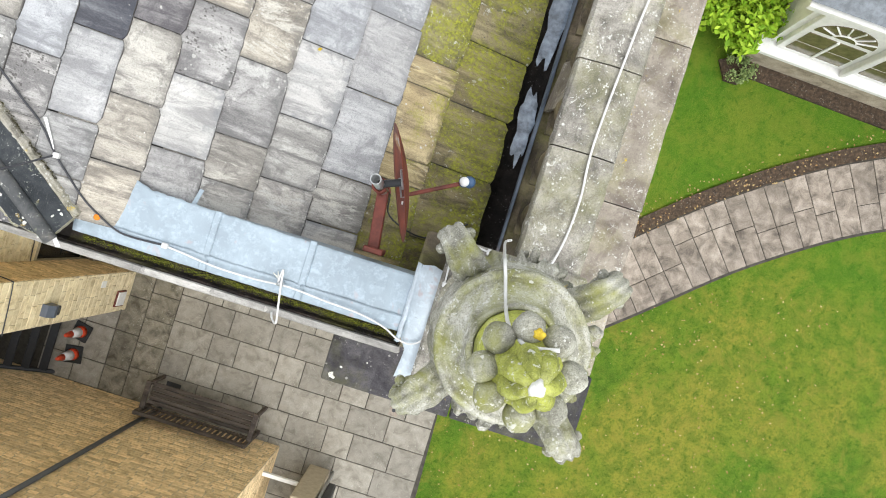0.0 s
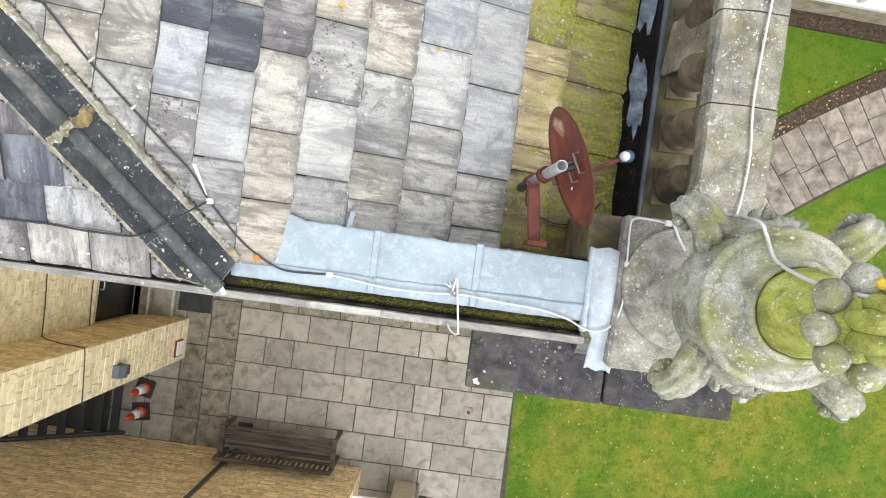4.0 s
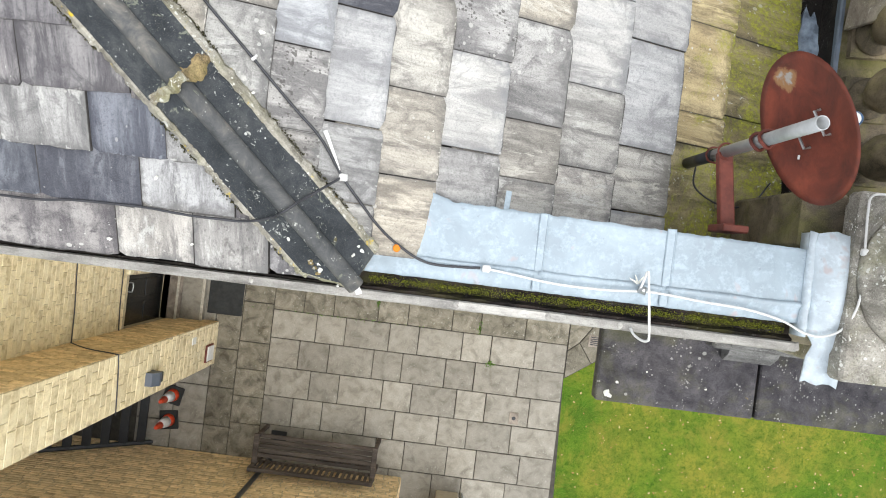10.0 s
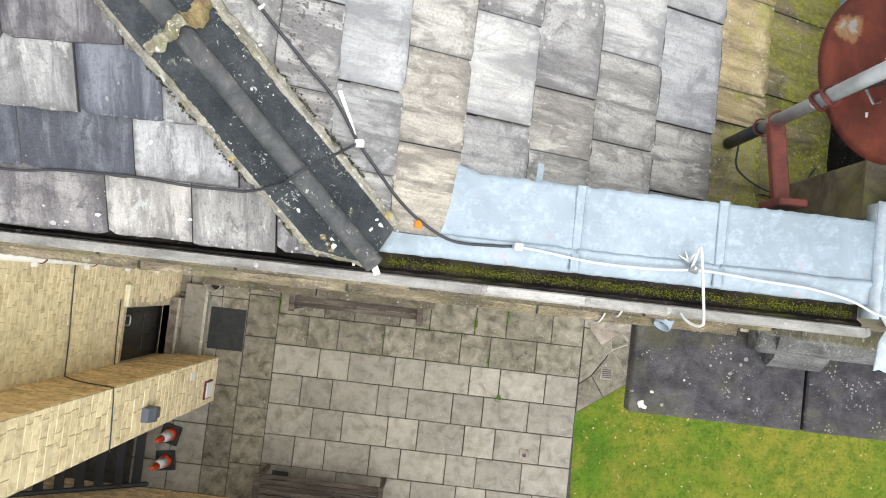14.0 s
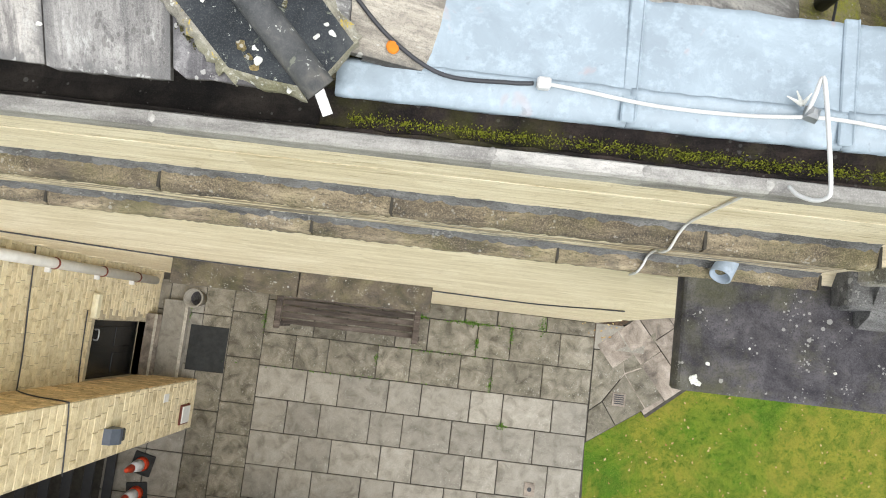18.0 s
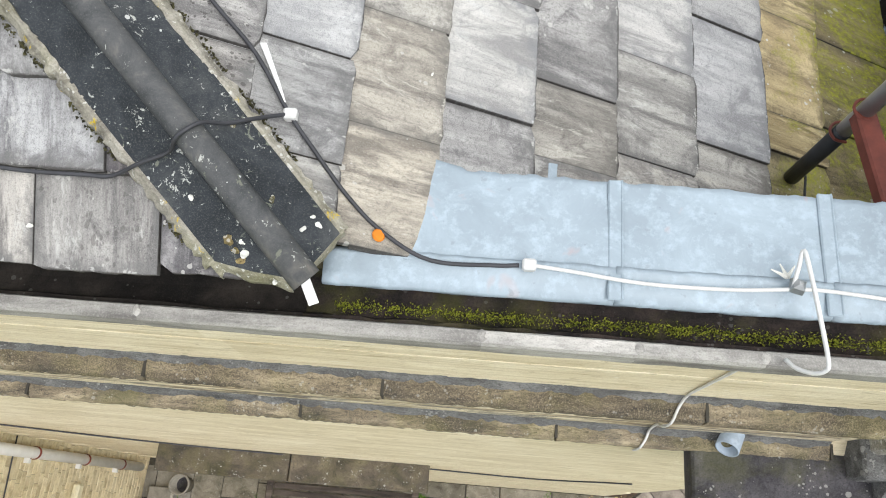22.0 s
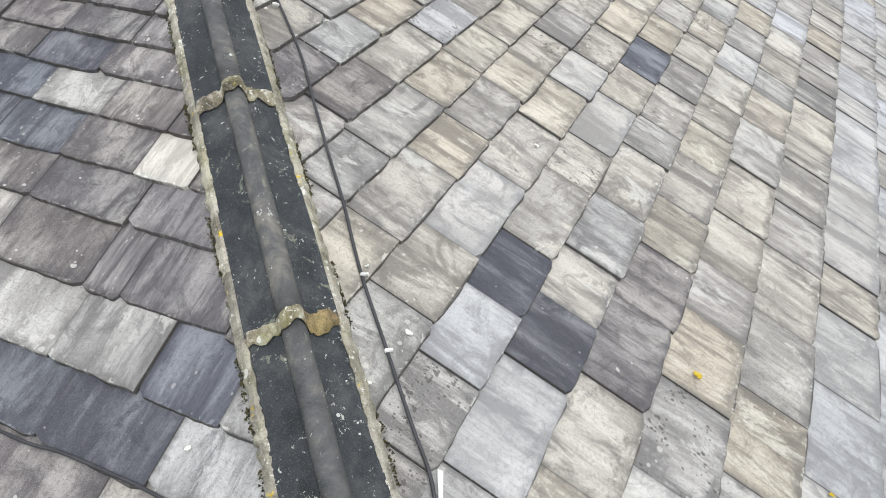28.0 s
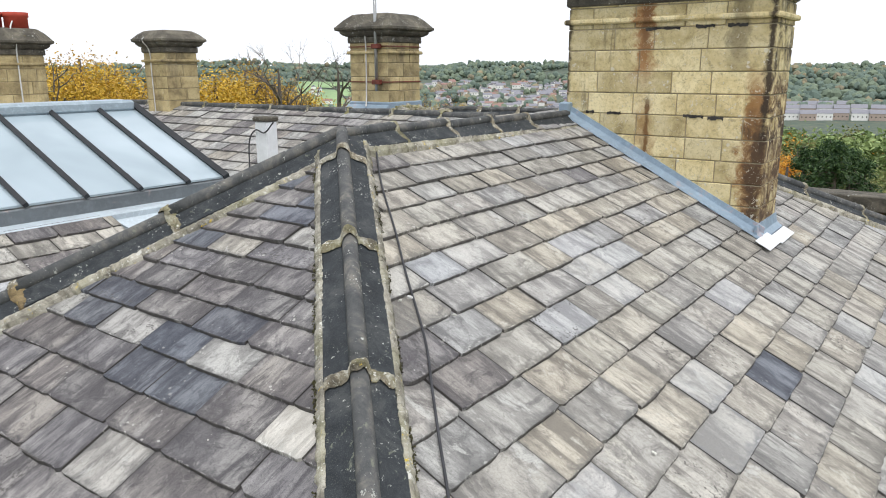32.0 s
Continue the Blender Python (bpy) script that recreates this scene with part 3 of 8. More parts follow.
def tube(points, radius, steps=8, bm=None, closed_ends=True):
    """A round bar through points, with smoothed corners."""
    bm = bm or bmesh.new()
    pts = [Vector(p) for p in points]
    rings = []
    up = Vector((0.13, 0.21, 0.97))
    for i, p in enumerate(pts):
        d = (pts[min(i + 1, len(pts) - 1)] - pts[max(i - 1, 0)]).normalized()
        a = d.cross(up)
        if a.length < 0.05:
            a = d.cross(Vector((1, 0, 0)))
        a.normalize()
        b = d.cross(a)
        rr = radius[i] if isinstance(radius, (list, tuple)) else radius
        rings.append([bm.verts.new(p + rr * (math.cos(2 * math.pi * k / steps) * a + math.sin(2 * math.pi * k / steps) * b)) for k in range(steps)])
    for r0, r1 in zip(rings, rings[1:]):
        for k in range(steps):
            bm.faces.new((r0[k], r1[k], r1[(k + 1) % steps], r0[(k + 1) % steps]))
    if closed_ends:
        bm.faces.new(rings[0])
        bm.faces.new(list(reversed(rings[-1])))
    return bm


def smooth_line(points, per=6):
    """Catmull-Rom points through the given ones."""
    p = [Vector(q) for q in points]
    p = [p[0] * 2 - p[1]] + p + [p[-1] * 2 - p[-2]]
    out = []
    for a, b, c, d in zip(p, p[1:], p[2:], p[3:]):
        for k in range(per):
            t = k / per
            out.append(0.5 * ((2 * b) + (c - a) * t + (2 * a - 5 * b + 4 * c - d) * t * t + (3 * b - a - 3 * c + d) * t ** 3))
    out.append(p[-2])
    return out


def extrude_profile(profile, x0, x1, axis="x", bm=None, cuts=1, wobble=0.0, seed=0):
    """A closed outline in (y, z) pulled along x (or in (x, z) along y)."""
    bm = bm or bmesh.new()
    rnd = random.Random(seed)
    rings = []
    for k in range(cuts + 1):
        s = x0 + (x1 - x0) * k / cuts
        ring = []
        for a, z in profile:
            w = wobble * (rnd.random() - 0.5)
            ring.append(bm.verts.new((s, a + w, z + w * 0.7) if axis == "x" else (a + w, s, z + w * 0.7)))
        rings.append(ring)
    n = len(profile)
    for r0, r1 in zip(rings, rings[1:]):
        for i in range(n):
            bm.faces.new((r0[i], r0[(i + 1) % n], r1[(i + 1) % n], r1[i]))
    bm.faces.new(list(reversed(rings[0])))
    bm.faces.new(rings[-1])
    bmesh.ops.recalc_face_normals(bm, faces=bm.faces)
    return bm


def polygon_slab(points, z0, z1, bm=None):
    bm = bm or bmesh.new()
    lo = [bm.verts.new((x, y, z0)) for x, y in points]
    hi = [bm.verts.new((x, y, z1)) for x, y in points]
    n = len(points)
    bm.faces.new(hi)
    bm.faces.new(list(reversed(lo)))
    for i in range(n):
        bm.faces.new((lo[i], lo[(i + 1) % n], hi[(i + 1) % n], hi[i]))
    bmesh.ops.recalc_face_normals(bm, faces=bm.faces)
    return bm


def quad_soup(name, quads, material, parent=None):
    """Many separate convex faces as one mesh, from corner lists."""
    verts, faces = [], []
    for q in quads:
        faces.append(list(range(len(verts), len(verts) + len(q))))
        verts += q
    me = bpy.data.meshes.new(name)
    me.from_pydata(verts, [], faces)
    me.materials.append(material)
    ob = new(name, me)
    if parent is not None:
        ob.parent = parent
    return ob

# ---- plan numbers ----
PITCH = 0.523
ZA, ZB = 8.544, 8.392
HIP_C = (ZA - ZB) / PITCH
RIDGE_X = -2.49
APEX_Y = HIP_C - RIDGE_X
RIDGE_END = 5.35
FRONT_Y = 0.645
KERB_X = 1.30
PARAPET_X0, PARAPET_X1 = 1.47, 1.757


def za(x):
    return ZA - PITCH * x


def zb(y):
    return ZB + PITCH * y


def noise_grid(x0, x1, y0, y1, nx, ny, height):
    bm = bmesh.new()
    rows = [[bm.verts.new((x0 + (x1 - x0) * i / nx, y0 + (y1 - y0) * j / ny, height(x0 + (x1 - x0) * i / nx, y0 + (y1 - y0) * j / ny))) for i in range(nx + 1)] for j in range(ny + 1)]
    for j in range(ny):
        for i in range(nx):
            bm.faces.new((rows[j][i], rows[j][i + 1], rows[j + 1][i + 1], rows[j + 1][i]))
    return bm


# ---- ground, hills and valley ----
def ground_height(x, y):
    d = math.hypot(x, y)
    if d < 26:
        return -0.012 + (0.02 * noise.noise((x * 0.3, y * 0.3, 0)) - 0.02)
    fall = min(1.0, (d - 26) / 260.0)
    fall = fall * fall * (3 - 2 * fall)
    rise = max(0.0, min(1.0, (d - 700) / 1500.0))
    rise = rise * rise * (3 - 2 * rise)
    n = noise.noise((x * 0.0016, y * 0.0016, 3.1)) + 0.5 * noise.noise((x * 0.005, y * 0.005, 1.1))
    return -52 * fall + rise * (64 + 22 * n) + 5 * fall * n


def radial_ground():
    bm = bmesh.new()
    radii = [3.0 * k for k in range(1, 10)] + [30 * 1.19 ** k for k in range(0, 29)]
    steps = 160
    centre = bm.verts.new((0, 0, ground_height(0, 0)))
    prev = None
    for r in radii:
        ring = []
        for i in range(steps):
            a = 2 * math.pi * i / steps
            x, y = r * math.cos(a), r * math.sin(a)
            ring.append(bm.verts.new((x, y, ground_height(x, y))))
        for i in range(steps):
            if prev is None:
                bm.faces.new((centre, ring[i], ring[(i + 1) % steps]))
            else:
                bm.faces.new((prev[i], ring[i], ring[(i + 1) % steps], prev[(i + 1) % steps]))
        prev = ring
    return bm


def ground_material():
    g = Nodes("lawn_and_fields", rough=0.95, spec=0.1)
    v = g.coord((1, 1, 1))
    big = g.noise(v, 0.55, 5, 0.6, 0.6)
    mid = g.noise(v, 5.0, 6, 0.7)
    fine = g.noise(v, 60.0, 4, 0.8)
    col = g.ramp(big, [(0.36, (0.034, 0.13, 0.008)), (0.47, (0.10, 0.18, 0.013)), (0.6, (0.235, 0.225, 0.03))])
    col = g.mix(g.ramp(mid, [(0.46, (0.0,)), (0.58, (0.6,))]), col, (0.04, 0.10, 0.008))
    col = g.mix(g.ramp(fine, [(0.4, (0.0,)), (0.8, (0.6,))]), col, (0.17, 0.21, 0.035))
    tuft = g.noise(v, 22.0, 7, 0.8, 0.4)
    col = g.mix(g.ramp(tuft, [(0.36, (0.75,)), (0.5, (0.0,))]), col, (0.03, 0.075, 0.006))
    worn = g.noise(v, 2.2, 7, 0.75, 0.6)
    col = g.mix(g.ramp(worn, [(0.50, (0.0,)), (0.62, (0.6,))]), col, (0.235, 0.205, 0.036))
    blade = g.noise(v, 170.0, 3, 0.8)
    where = g.n("ShaderNodeSeparateXYZ")
    g.link(g.tc.outputs["Object"], where.inputs[0])
    lush = g.math("ADD", g.math("MULTIPLY", where.outputs[1], 0.12), g.math("MULTIPLY", mid, 0.6))
    col = g.mix(g.ramp(lush, [(0.42, (0.0,)), (0.66, (0.55,))]), col, (0.06, 0.165, 0.010))
    col = g.mix(g.ramp(blade, [(0.52, (0.0,)), (0.66, (0.65,))]), col, (0.25, 0.31, 0.055))
    col = g.mix(g.ramp(blade, [(0.33, (0.75,)), (0.46, (0.0,))]), col, (0.025, 0.065, 0.006))
    clover = g.noise(v, 11.0, 8, 0.78, 0.5)
    col = g.mix(g.ramp(clover, [(0.36, (0.6,)), (0.46, (0.0,))]), col, (0.03, 0.10, 0.008))
    # far off: fields, hedges and woods, with distance haze greyed into their colours
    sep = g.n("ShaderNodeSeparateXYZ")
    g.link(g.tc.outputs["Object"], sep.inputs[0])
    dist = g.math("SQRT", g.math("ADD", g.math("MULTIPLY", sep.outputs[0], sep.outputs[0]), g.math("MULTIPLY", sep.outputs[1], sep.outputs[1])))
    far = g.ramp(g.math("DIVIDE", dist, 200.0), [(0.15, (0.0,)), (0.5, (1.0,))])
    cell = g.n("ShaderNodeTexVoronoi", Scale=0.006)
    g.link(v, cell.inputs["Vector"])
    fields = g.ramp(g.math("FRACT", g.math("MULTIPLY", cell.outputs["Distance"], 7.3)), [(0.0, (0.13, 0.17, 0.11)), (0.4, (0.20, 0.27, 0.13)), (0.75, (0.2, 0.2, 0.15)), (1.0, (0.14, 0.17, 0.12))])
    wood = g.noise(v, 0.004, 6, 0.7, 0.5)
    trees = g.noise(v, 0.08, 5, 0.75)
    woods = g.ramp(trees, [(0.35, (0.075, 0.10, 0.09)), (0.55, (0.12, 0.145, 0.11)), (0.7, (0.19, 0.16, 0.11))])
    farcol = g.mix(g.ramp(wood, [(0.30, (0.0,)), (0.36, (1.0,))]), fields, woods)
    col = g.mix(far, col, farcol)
    g.bump(fine, 0.9, 0.02)
    g.bump(mid, 0.4, 0.03)
    return g.done(col)


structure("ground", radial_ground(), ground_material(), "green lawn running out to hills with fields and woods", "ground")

# ---- front wall, its bands, the eaves gutter ----
wall_profile = [(FRONT_Y, 0.0), (FRONT_Y, 7.36), (0.60, 7.42), (0.60, 7.5), (0.645, 7.53), (0.645, 7.80), (0.635, 7.86), (0.70, 7.885), (0.70, 8.50), (0.665, 8.52), (0.665, 8.55), (0.975, 8.55), (0.975, 0.0)]
front = structure("wall_front", extrude_profile(wall_profile, -4.3, 1.755, cuts=24, wobble=0.004), WALL_STONE, "pale buff sandstone wall with two projecting string courses", "wall")
structure("wall_east", boxed(1.50, 1.752, 1.02, 9.6, 0.0, 7.62, bevel=0.01), WALL_STONE, "buff sandstone side wall below the parapet", "wall")
structure("wall_north", boxed(-6.5, 1.86, 9.6, 10.3, 0.0, 7.62, bevel=0.01), WALL_STONE, "buff sandstone rear wall below the parapet", "wall")


def band_stones(z0, z1, y, depth, material, seed, name):
    rnd = random.Random(seed)
    x = -4.25
    while x < 1.1:
        w = rnd.uniform(0.55, 1.0)
        w = min(w, 1.15 - x)
        prof = [(y, z0), (y - depth, z0 + 0.02), (y - depth - 0.004, z1 - 0.020), (y - depth + 0.004, z1 - 0.004), (y - depth + 0.016, z1 + 0.002), (y + 0.055, z1 + 0.016), (y + 0.055, z0)]
        part(name, extrude_profile(prof, x + 0.004, x + w - 0.004, cuts=60, wobble=0.006, seed=int(x * 100)), material, front, "stained projecting band stone")
        part("open_joint", boxed(x + w - 0.0045, x + w + 0.0045, y - depth + 0.003, y + 0.055, z0 + 0.004, z1 + 0.010), JOINT_DARK, front)
        x += w


band_stones(7.795, 7.872, 0.645, 0.022, BAND_STONE, 4, "band_stone")
band_stones(7.425, 7.512, 0.60, 0.022, BAND_STONE, 5, "band_stone")

for prof, sd in (([(0.674, 7.882), (0.682, 7.892), (0.692, 7.906), (0.70, 7.924), (0.70, 7.88)], 6), ([(0.618, 7.520), (0.626, 7.530), (0.637, 7.544), (0.645, 7.560), (0.645, 7.515)], 7)):
    part("cement_fillet", extrude_profile(prof, -4.25, 1.14, cuts=240, wobble=0.016, seed=sd), CEMENT, front, "grey cement fillet behind the band")

# coursed blocks of the wall, standing a little proud
rnd = random.Random(11)
for z0, z1, y in ((7.90, 8.19, 0.70), (8.2, 8.495, 0.70), (7.545, 7.785, 0.645)):
    x = -4.25
    while x < 1.1:
        w = min(rnd.uniform(1.3, 2.2), 1.14 - x)
        if w > 0.05:
            part("wall_stone", boxed(x + 0.0002, x + w - 0.0002, y - 0.007, y + 0.02, z0 + 0.0006, z1 - 0.0006), WALL_STAINED if z1 < 7.8 else WALL_STONE, front)
        x += w
for k in range(24):
    z0 = 0.1 + k * 0.3
    x = -4.25 + (k % 2) * 0.3
    while x < 1.7:
        w = min(rnd.uniform(0.5, 0.95), 1.8 - x)
        if w > 0.1:
            part("wall_stone", boxed(x + 0.0002, x + w - 0.0002, FRONT_Y - 0.008, FRONT_Y + 0.02, z0 + 0.0006, z0 + 0.2994), WALL_STONE, front)
        x += w

# the gutter: dark trough with a pale outer lip
gutter = thing("eaves_gutter", (0, 0, 0), "dark mossy trough gutter with a weathered pale lip along the eaves", "gutter")
part("trough", extrude_profile([(0.672, 8.552), (0.672, 8.60), (0.684, 8.60), (0.694, 8.565), (0.735, 8.560), (0.765, 8.575), (0.78, 8.62), (0.80, 8.62), (0.80, 8.552)], -4.3, -0.44, cuts=40, wobble=0.005, seed=2), GUTTER_DARK, gutter, "black silted trough")
part("trough", extrude_profile([(0.672, 8.552), (0.672, 8.60), (0.684, 8.60), (0.694, 8.570), (0.735, 8.572), (0.762, 8.59), (0.775, 8.63), (0.80, 8.63), (0.80, 8.552)], -0.44, 1.10, cuts=40, wobble=0.006, seed=3), GUTTER_MOSS, gutter, "mossy brown trough")
x = -4.3
for x1 in (-3.2, -2.2, -0.779, -0.065, 0.253, 0.504, 1.11):
    part("lip", extrude_profile([(0.643, 8.545), (0.640, 8.612), (0.645, 8.621), (0.670, 8.621), (0.674, 8.612), (0.674, 8.552)], x + 0.0003, x1 - 0.0003, cuts=10, wobble=0.0014, seed=int(x1 * 50)), GUTTER_LIP, gutter, "pale weathered lip")
    clip = bmesh.new()
    bmesh.ops.create_icosphere(clip, subdivisions=2, radius=0.013, matrix=Matrix.Translation((x1, 0.659, 8.618)) @ Matrix.Diagonal((0.8, 1.2, 0.5, 1)))
    for v in clip.verts:
        v.co += Vector((0.7, 0.7, 0.4)) * 0.007 * noise.noise(v.co * 90)
    part("joint_lump", clip, GUTTER_LIP, gutter, "grey sealing lump over the lip joint")
    x = x1

# ---- the roof body under the slates ----
bm = bmesh.new()
V = {k: bm.verts.new(v) for k, v in dict(
    f0=(-4.3, 0.80, zb(0.80) - 0.06), hip0=(HIP_C - 0.78, 0.78, zb(0.78) - 0.06), low0=(KERB_X - 0.03, 0.98, za(KERB_X) - 0.05), mid0=(-0.40, 0.98, za(-0.40) - 0.06),
    apex=(RIDGE_X, APEX_Y, za(RIDGE_X) - 0.06), rend=(RIDGE_X, RIDGE_END, za(RIDGE_X) - 0.06), low1=(KERB_X - 0.03, RIDGE_END + KERB_X - RIDGE_X, za(KERB_X) - 0.05),
    w0=(-3.52, 0.80, zb(0.8) - 0.06), wl=(-3.6, 1.2, 8.9), wl2=(-4.1, RIDGE_END, 9.0), nl=(-3.9, 9.2, 7.8)).items()}
bm.faces.new((V["hip0"], V["mid0"], V["low0"], V["low1"], V["rend"], V["apex"]))
bm.faces.new((V["w0"], V["hip0"], V["apex"]))
bm.faces.new((V["w0"], V["apex"], V["rend"], V["wl2"], V["wl"]))
bm.faces.new((V["rend"], V["low1"], V["nl"], V["wl2"]))
roof = structure("roof", bm, ROOFING_FELT, "hipped stone-slate roof with black roll-top hip tiles", "roof")

# ---- slates ----
LEDGE_J1, LEDGE_J2 = 1.68, 2.69
TH = 0.0125


def slate_mesh(poly, material, seed, ragged):
    """A slab from a convex outline (u across, v up the slope); the tail is ragged, its corners broken off."""
    rnd = random.Random(seed)
    pts = []
    n = len(poly)
    tail = [i for i in range(n) if poly[i][1] < 0.02 and poly[(i + 1) % n][1] < 0.02]
    after = {(i + 1) % n for i in tail}
    for i in range(n):
        a, b = poly[i], poly[(i + 1) % n]
        if i in tail:
            k = 11
            c0, c1 = rnd.choice((0.003, 0.005, 0.008, 0.015)), rnd.choice((0.003, 0.005, 0.008, 0.015))
            pts.append((a[0], a[1] + c0 * 1.2))
            lean = 0.0
            for j in range(1, k):
                t = j / k
                lean = lean * 0.6 + rnd.uniform(-0.7, 0.9) * ragged
                pts.append((a[0] + (b[0] - a[0]) * t, max(-0.008, a[1] + (b[1] - a[1]) * t + lean)))
            pts.append((b[0], b[1] + c1 * 1.2))
        elif i not in after:
            pts.append(a)
    us = [q[0] for q in pts]
    u0, wd = min(us), max(0.02, max(us) - min(us))
    verts, faces = [], []
    m = len(pts)
    wave = rnd.uniform(-0.004, 0.004)
    for u, v in pts:
        verts.append((u, v, TH * (1 + rnd.uniform(-0.12, 0.15)) + wave * u * 3))
    for u, v in pts:
        out = 0.003 if v < 0.03 else 0.0
        verts.append((u, v - out, 0.0))
    faces.append(list(range(m)))
    for i in range(m):
        faces.append([i, m + i, m + (i + 1) % m, (i + 1) % m])
    me = bpy.data.meshes.new("slate")
    me.from_pydata(verts, [], faces)
    uv = me.uv_layers.new(name="UVMap")
    flat = []
    for f in faces:
        for q in f:
            flat += [(verts[q][0] - u0) / wd, verts[q][1]]
    uv.data.foreach_set("uv", flat)
    me.materials.append(material)
    return me


def clip_poly(poly, a, b, c):
    """Keeps the side a*u + b*v <= c of a convex outline."""
    out = []
    for i in range(len(poly)):
        p, q = poly[i], poly[(i + 1) % len(poly)]
        dp, dq = a * p[0] + b * p[1] - c, a * q[0] + b * q[1] - c
        if dp <= 0:
            out.append(p)
        if (dp < 0 < dq) or (dq < 0 < dp):
            t = dp / (dp - dq)
            out.append((p[0] + (q[0] - p[0]) * t, p[1] + (q[1] - p[1]) * t))
    return out


SHARED = {}


def lay_slates(origin, along, up, tails, span, widths, pick, cuts, parent, seed, limit=300, near=None, breaks={}):
    """Rows of slates on a plane. tails: distances up the slope of the lower edges; cuts: half planes a*u + b*s <= c on the whole roof plane."""
    rnd = random.Random(seed)
    along, up, origin = Vector(along).normalized(), Vector(up).normalized(), Vector(origin)
    normal = along.cross(up)
    made, rest = [], []
    for k, s in enumerate(tails[:-1]):
        e = tails[k + 1] - s
        length = e * 1.75
        u = span[0] + rnd.uniform(-0.3, 0.0)
        while u < span[1]:
            w = rnd.uniform(*widths) * (0.72 + 0.28 * min(1.0, e / 0.26))
            ahead = [b for b in breaks.get(k, ()) if u + 0.03 < b < u + 0.5]
            if ahead:
                w = ahead[0] - u
            gap = rnd.uniform(0.001, 0.006)
            dv = rnd.uniform(-0.005, 0.005)
            full = [(0, 0), (w - gap, rnd.uniform(-0.005, 0.005)), (w - gap, length), (0, length)]
            poly = full
            for a, b, c in cuts:
                poly = clip_poly(poly, a, b, c - a * u - b * (s + dv))
                if len(poly) < 3:
                    break
            if len(poly) >= 3:
                uu = [p[0] for p in poly]
                vv = [p[1] for p in poly]
                if (max(uu) - min(uu)) * (max(vv) - min(vv)) > 0.002 and min(vv) < e * 0.95:
                    centre = origin + along * (u + w / 2) + up * (s + e / 2)
                    mat = pick(centre, rnd)
                    whole = len(poly) == 4 and poly == full
                    tilt = math.atan2(-TH, e)
                    roll = rnd.uniform(-0.012, 0.012)
                    m = Matrix((along, up, normal)).transposed().to_4x4()
                    m.translation = origin + along * u + up * (s + dv) + normal * (-TH * 0.6 + rnd.uniform(0, 0.003))
                    m = m @ Matrix.Rotation(tilt, 4, "X") @ Matrix.Rotation(roll, 4, "Y")
                    made.append(((centre - Vector(near)).length if near else 0, m, poly, mat, whole, w, length, rnd.randrange(10 ** 6)))
            u += w
    made.sort(key=lambda q: q[0])
    for _, m, poly, mat, whole, w, length, sd in made[:limit]:
        if whole:
            key = (mat.name, sd % 16)
            if key not in SHARED:
                SHARED[key] = slate_mesh([(0, 0), (0.3, 0), (0.3, 0.4), (0, 0.4)], mat, sd, 0.005)
            ob = new("slate", SHARED[key])
            ob.parent = parent
            ob.matrix_local = m @ Matrix.Diagonal(((w - 0.0025) / 0.3, length / 0.4, 1, 1))
        else:
            ob = new("slate", slate_mesh(poly, mat, sd, 0.003))
            ob.parent = parent
            ob.matrix_local = m
    groups = {}
    for _, m, poly, mat, whole, w, length, sd in made[limit:]:
        g = groups.setdefault(mat.name, (mat, [], [], []))
        me = slate_mesh(poly, mat, sd, 0.005)
        base = len(g[1])
        g[1].extend([tuple(m @ v.co) for v in me.vertices])
        g[2].extend([[base + i for i in p.vertices] for p in me.polygons])
        flat = [0.0] * (2 * len(me.loops))
        me.uv_layers[0].data.foreach_get("uv", flat)
        g[3].extend(flat)
        bpy.data.meshes.remove(me)
    for mat, verts, faces, flat in groups.values():
        me = bpy.data.meshes.new("far_slates")
        me.from_pydata(verts, [], faces)
        me.uv_layers.new(name="UVMap").data.foreach_set("uv", flat)
        me.materials.append(mat)
        ob = new("far_slates", me)
        ob.parent = parent
        ob["kind"] = "stuff"
    return len(made)


S = math.sqrt(1 + PITCH * PITCH)
NAMED_A = [(-0.46, 1.72, SLATE_BLUE), (-0.64, 1.84, SLATE_BLUE), (-0.64, 1.55, SLATE_PALE), (-0.46, 1.40, SLATE_PALE), (-0.46, 1.08, SLATE_GREY), (0.36, 2.08, SLATE_PALE), (-0.08, 1.36, SLATE_PALE), (-0.28, 1.2, SLATE_TAN), (-0.28, 1.52, SLATE_TAN), (-0.28, 0.95, SLATE_TAN), (-0.08, 1.1, SLATE_GREY), (0.14, 1.5, SLATE_GREY), (0.61, 1.95, SLATE_PALE), (0.61, 1.54, SLATE_PALE), (-0.85, 3.05, SLATE_PALE), (-0.65, 3.5, SLATE_BLUE), (-0.98, 4.14, SLATE_PALE), (-1.5, 3.4, SLATE_PALE), (-0.82, 3.06, SLATE_PALE), (-0.65, 2.88, SLATE_PALE), (-0.28, 4.14, SLATE_PALE), (-0.82, 1.99, SLATE_PALE), (-0.98, 2.19, SLATE_TAN), (-0.82, 2.5, SLATE_TAN), (-0.65, 2.62, SLATE_TAN), (-0.29, 2.06, SLATE_BROWN), (-1.39, 2.07, SLATE_BROWN), (-0.27, 1.8, SLATE_BROWN), (-1.39, 3.72, SLATE_PALE), (-0.1, 1.76, SLATE_GREY)]


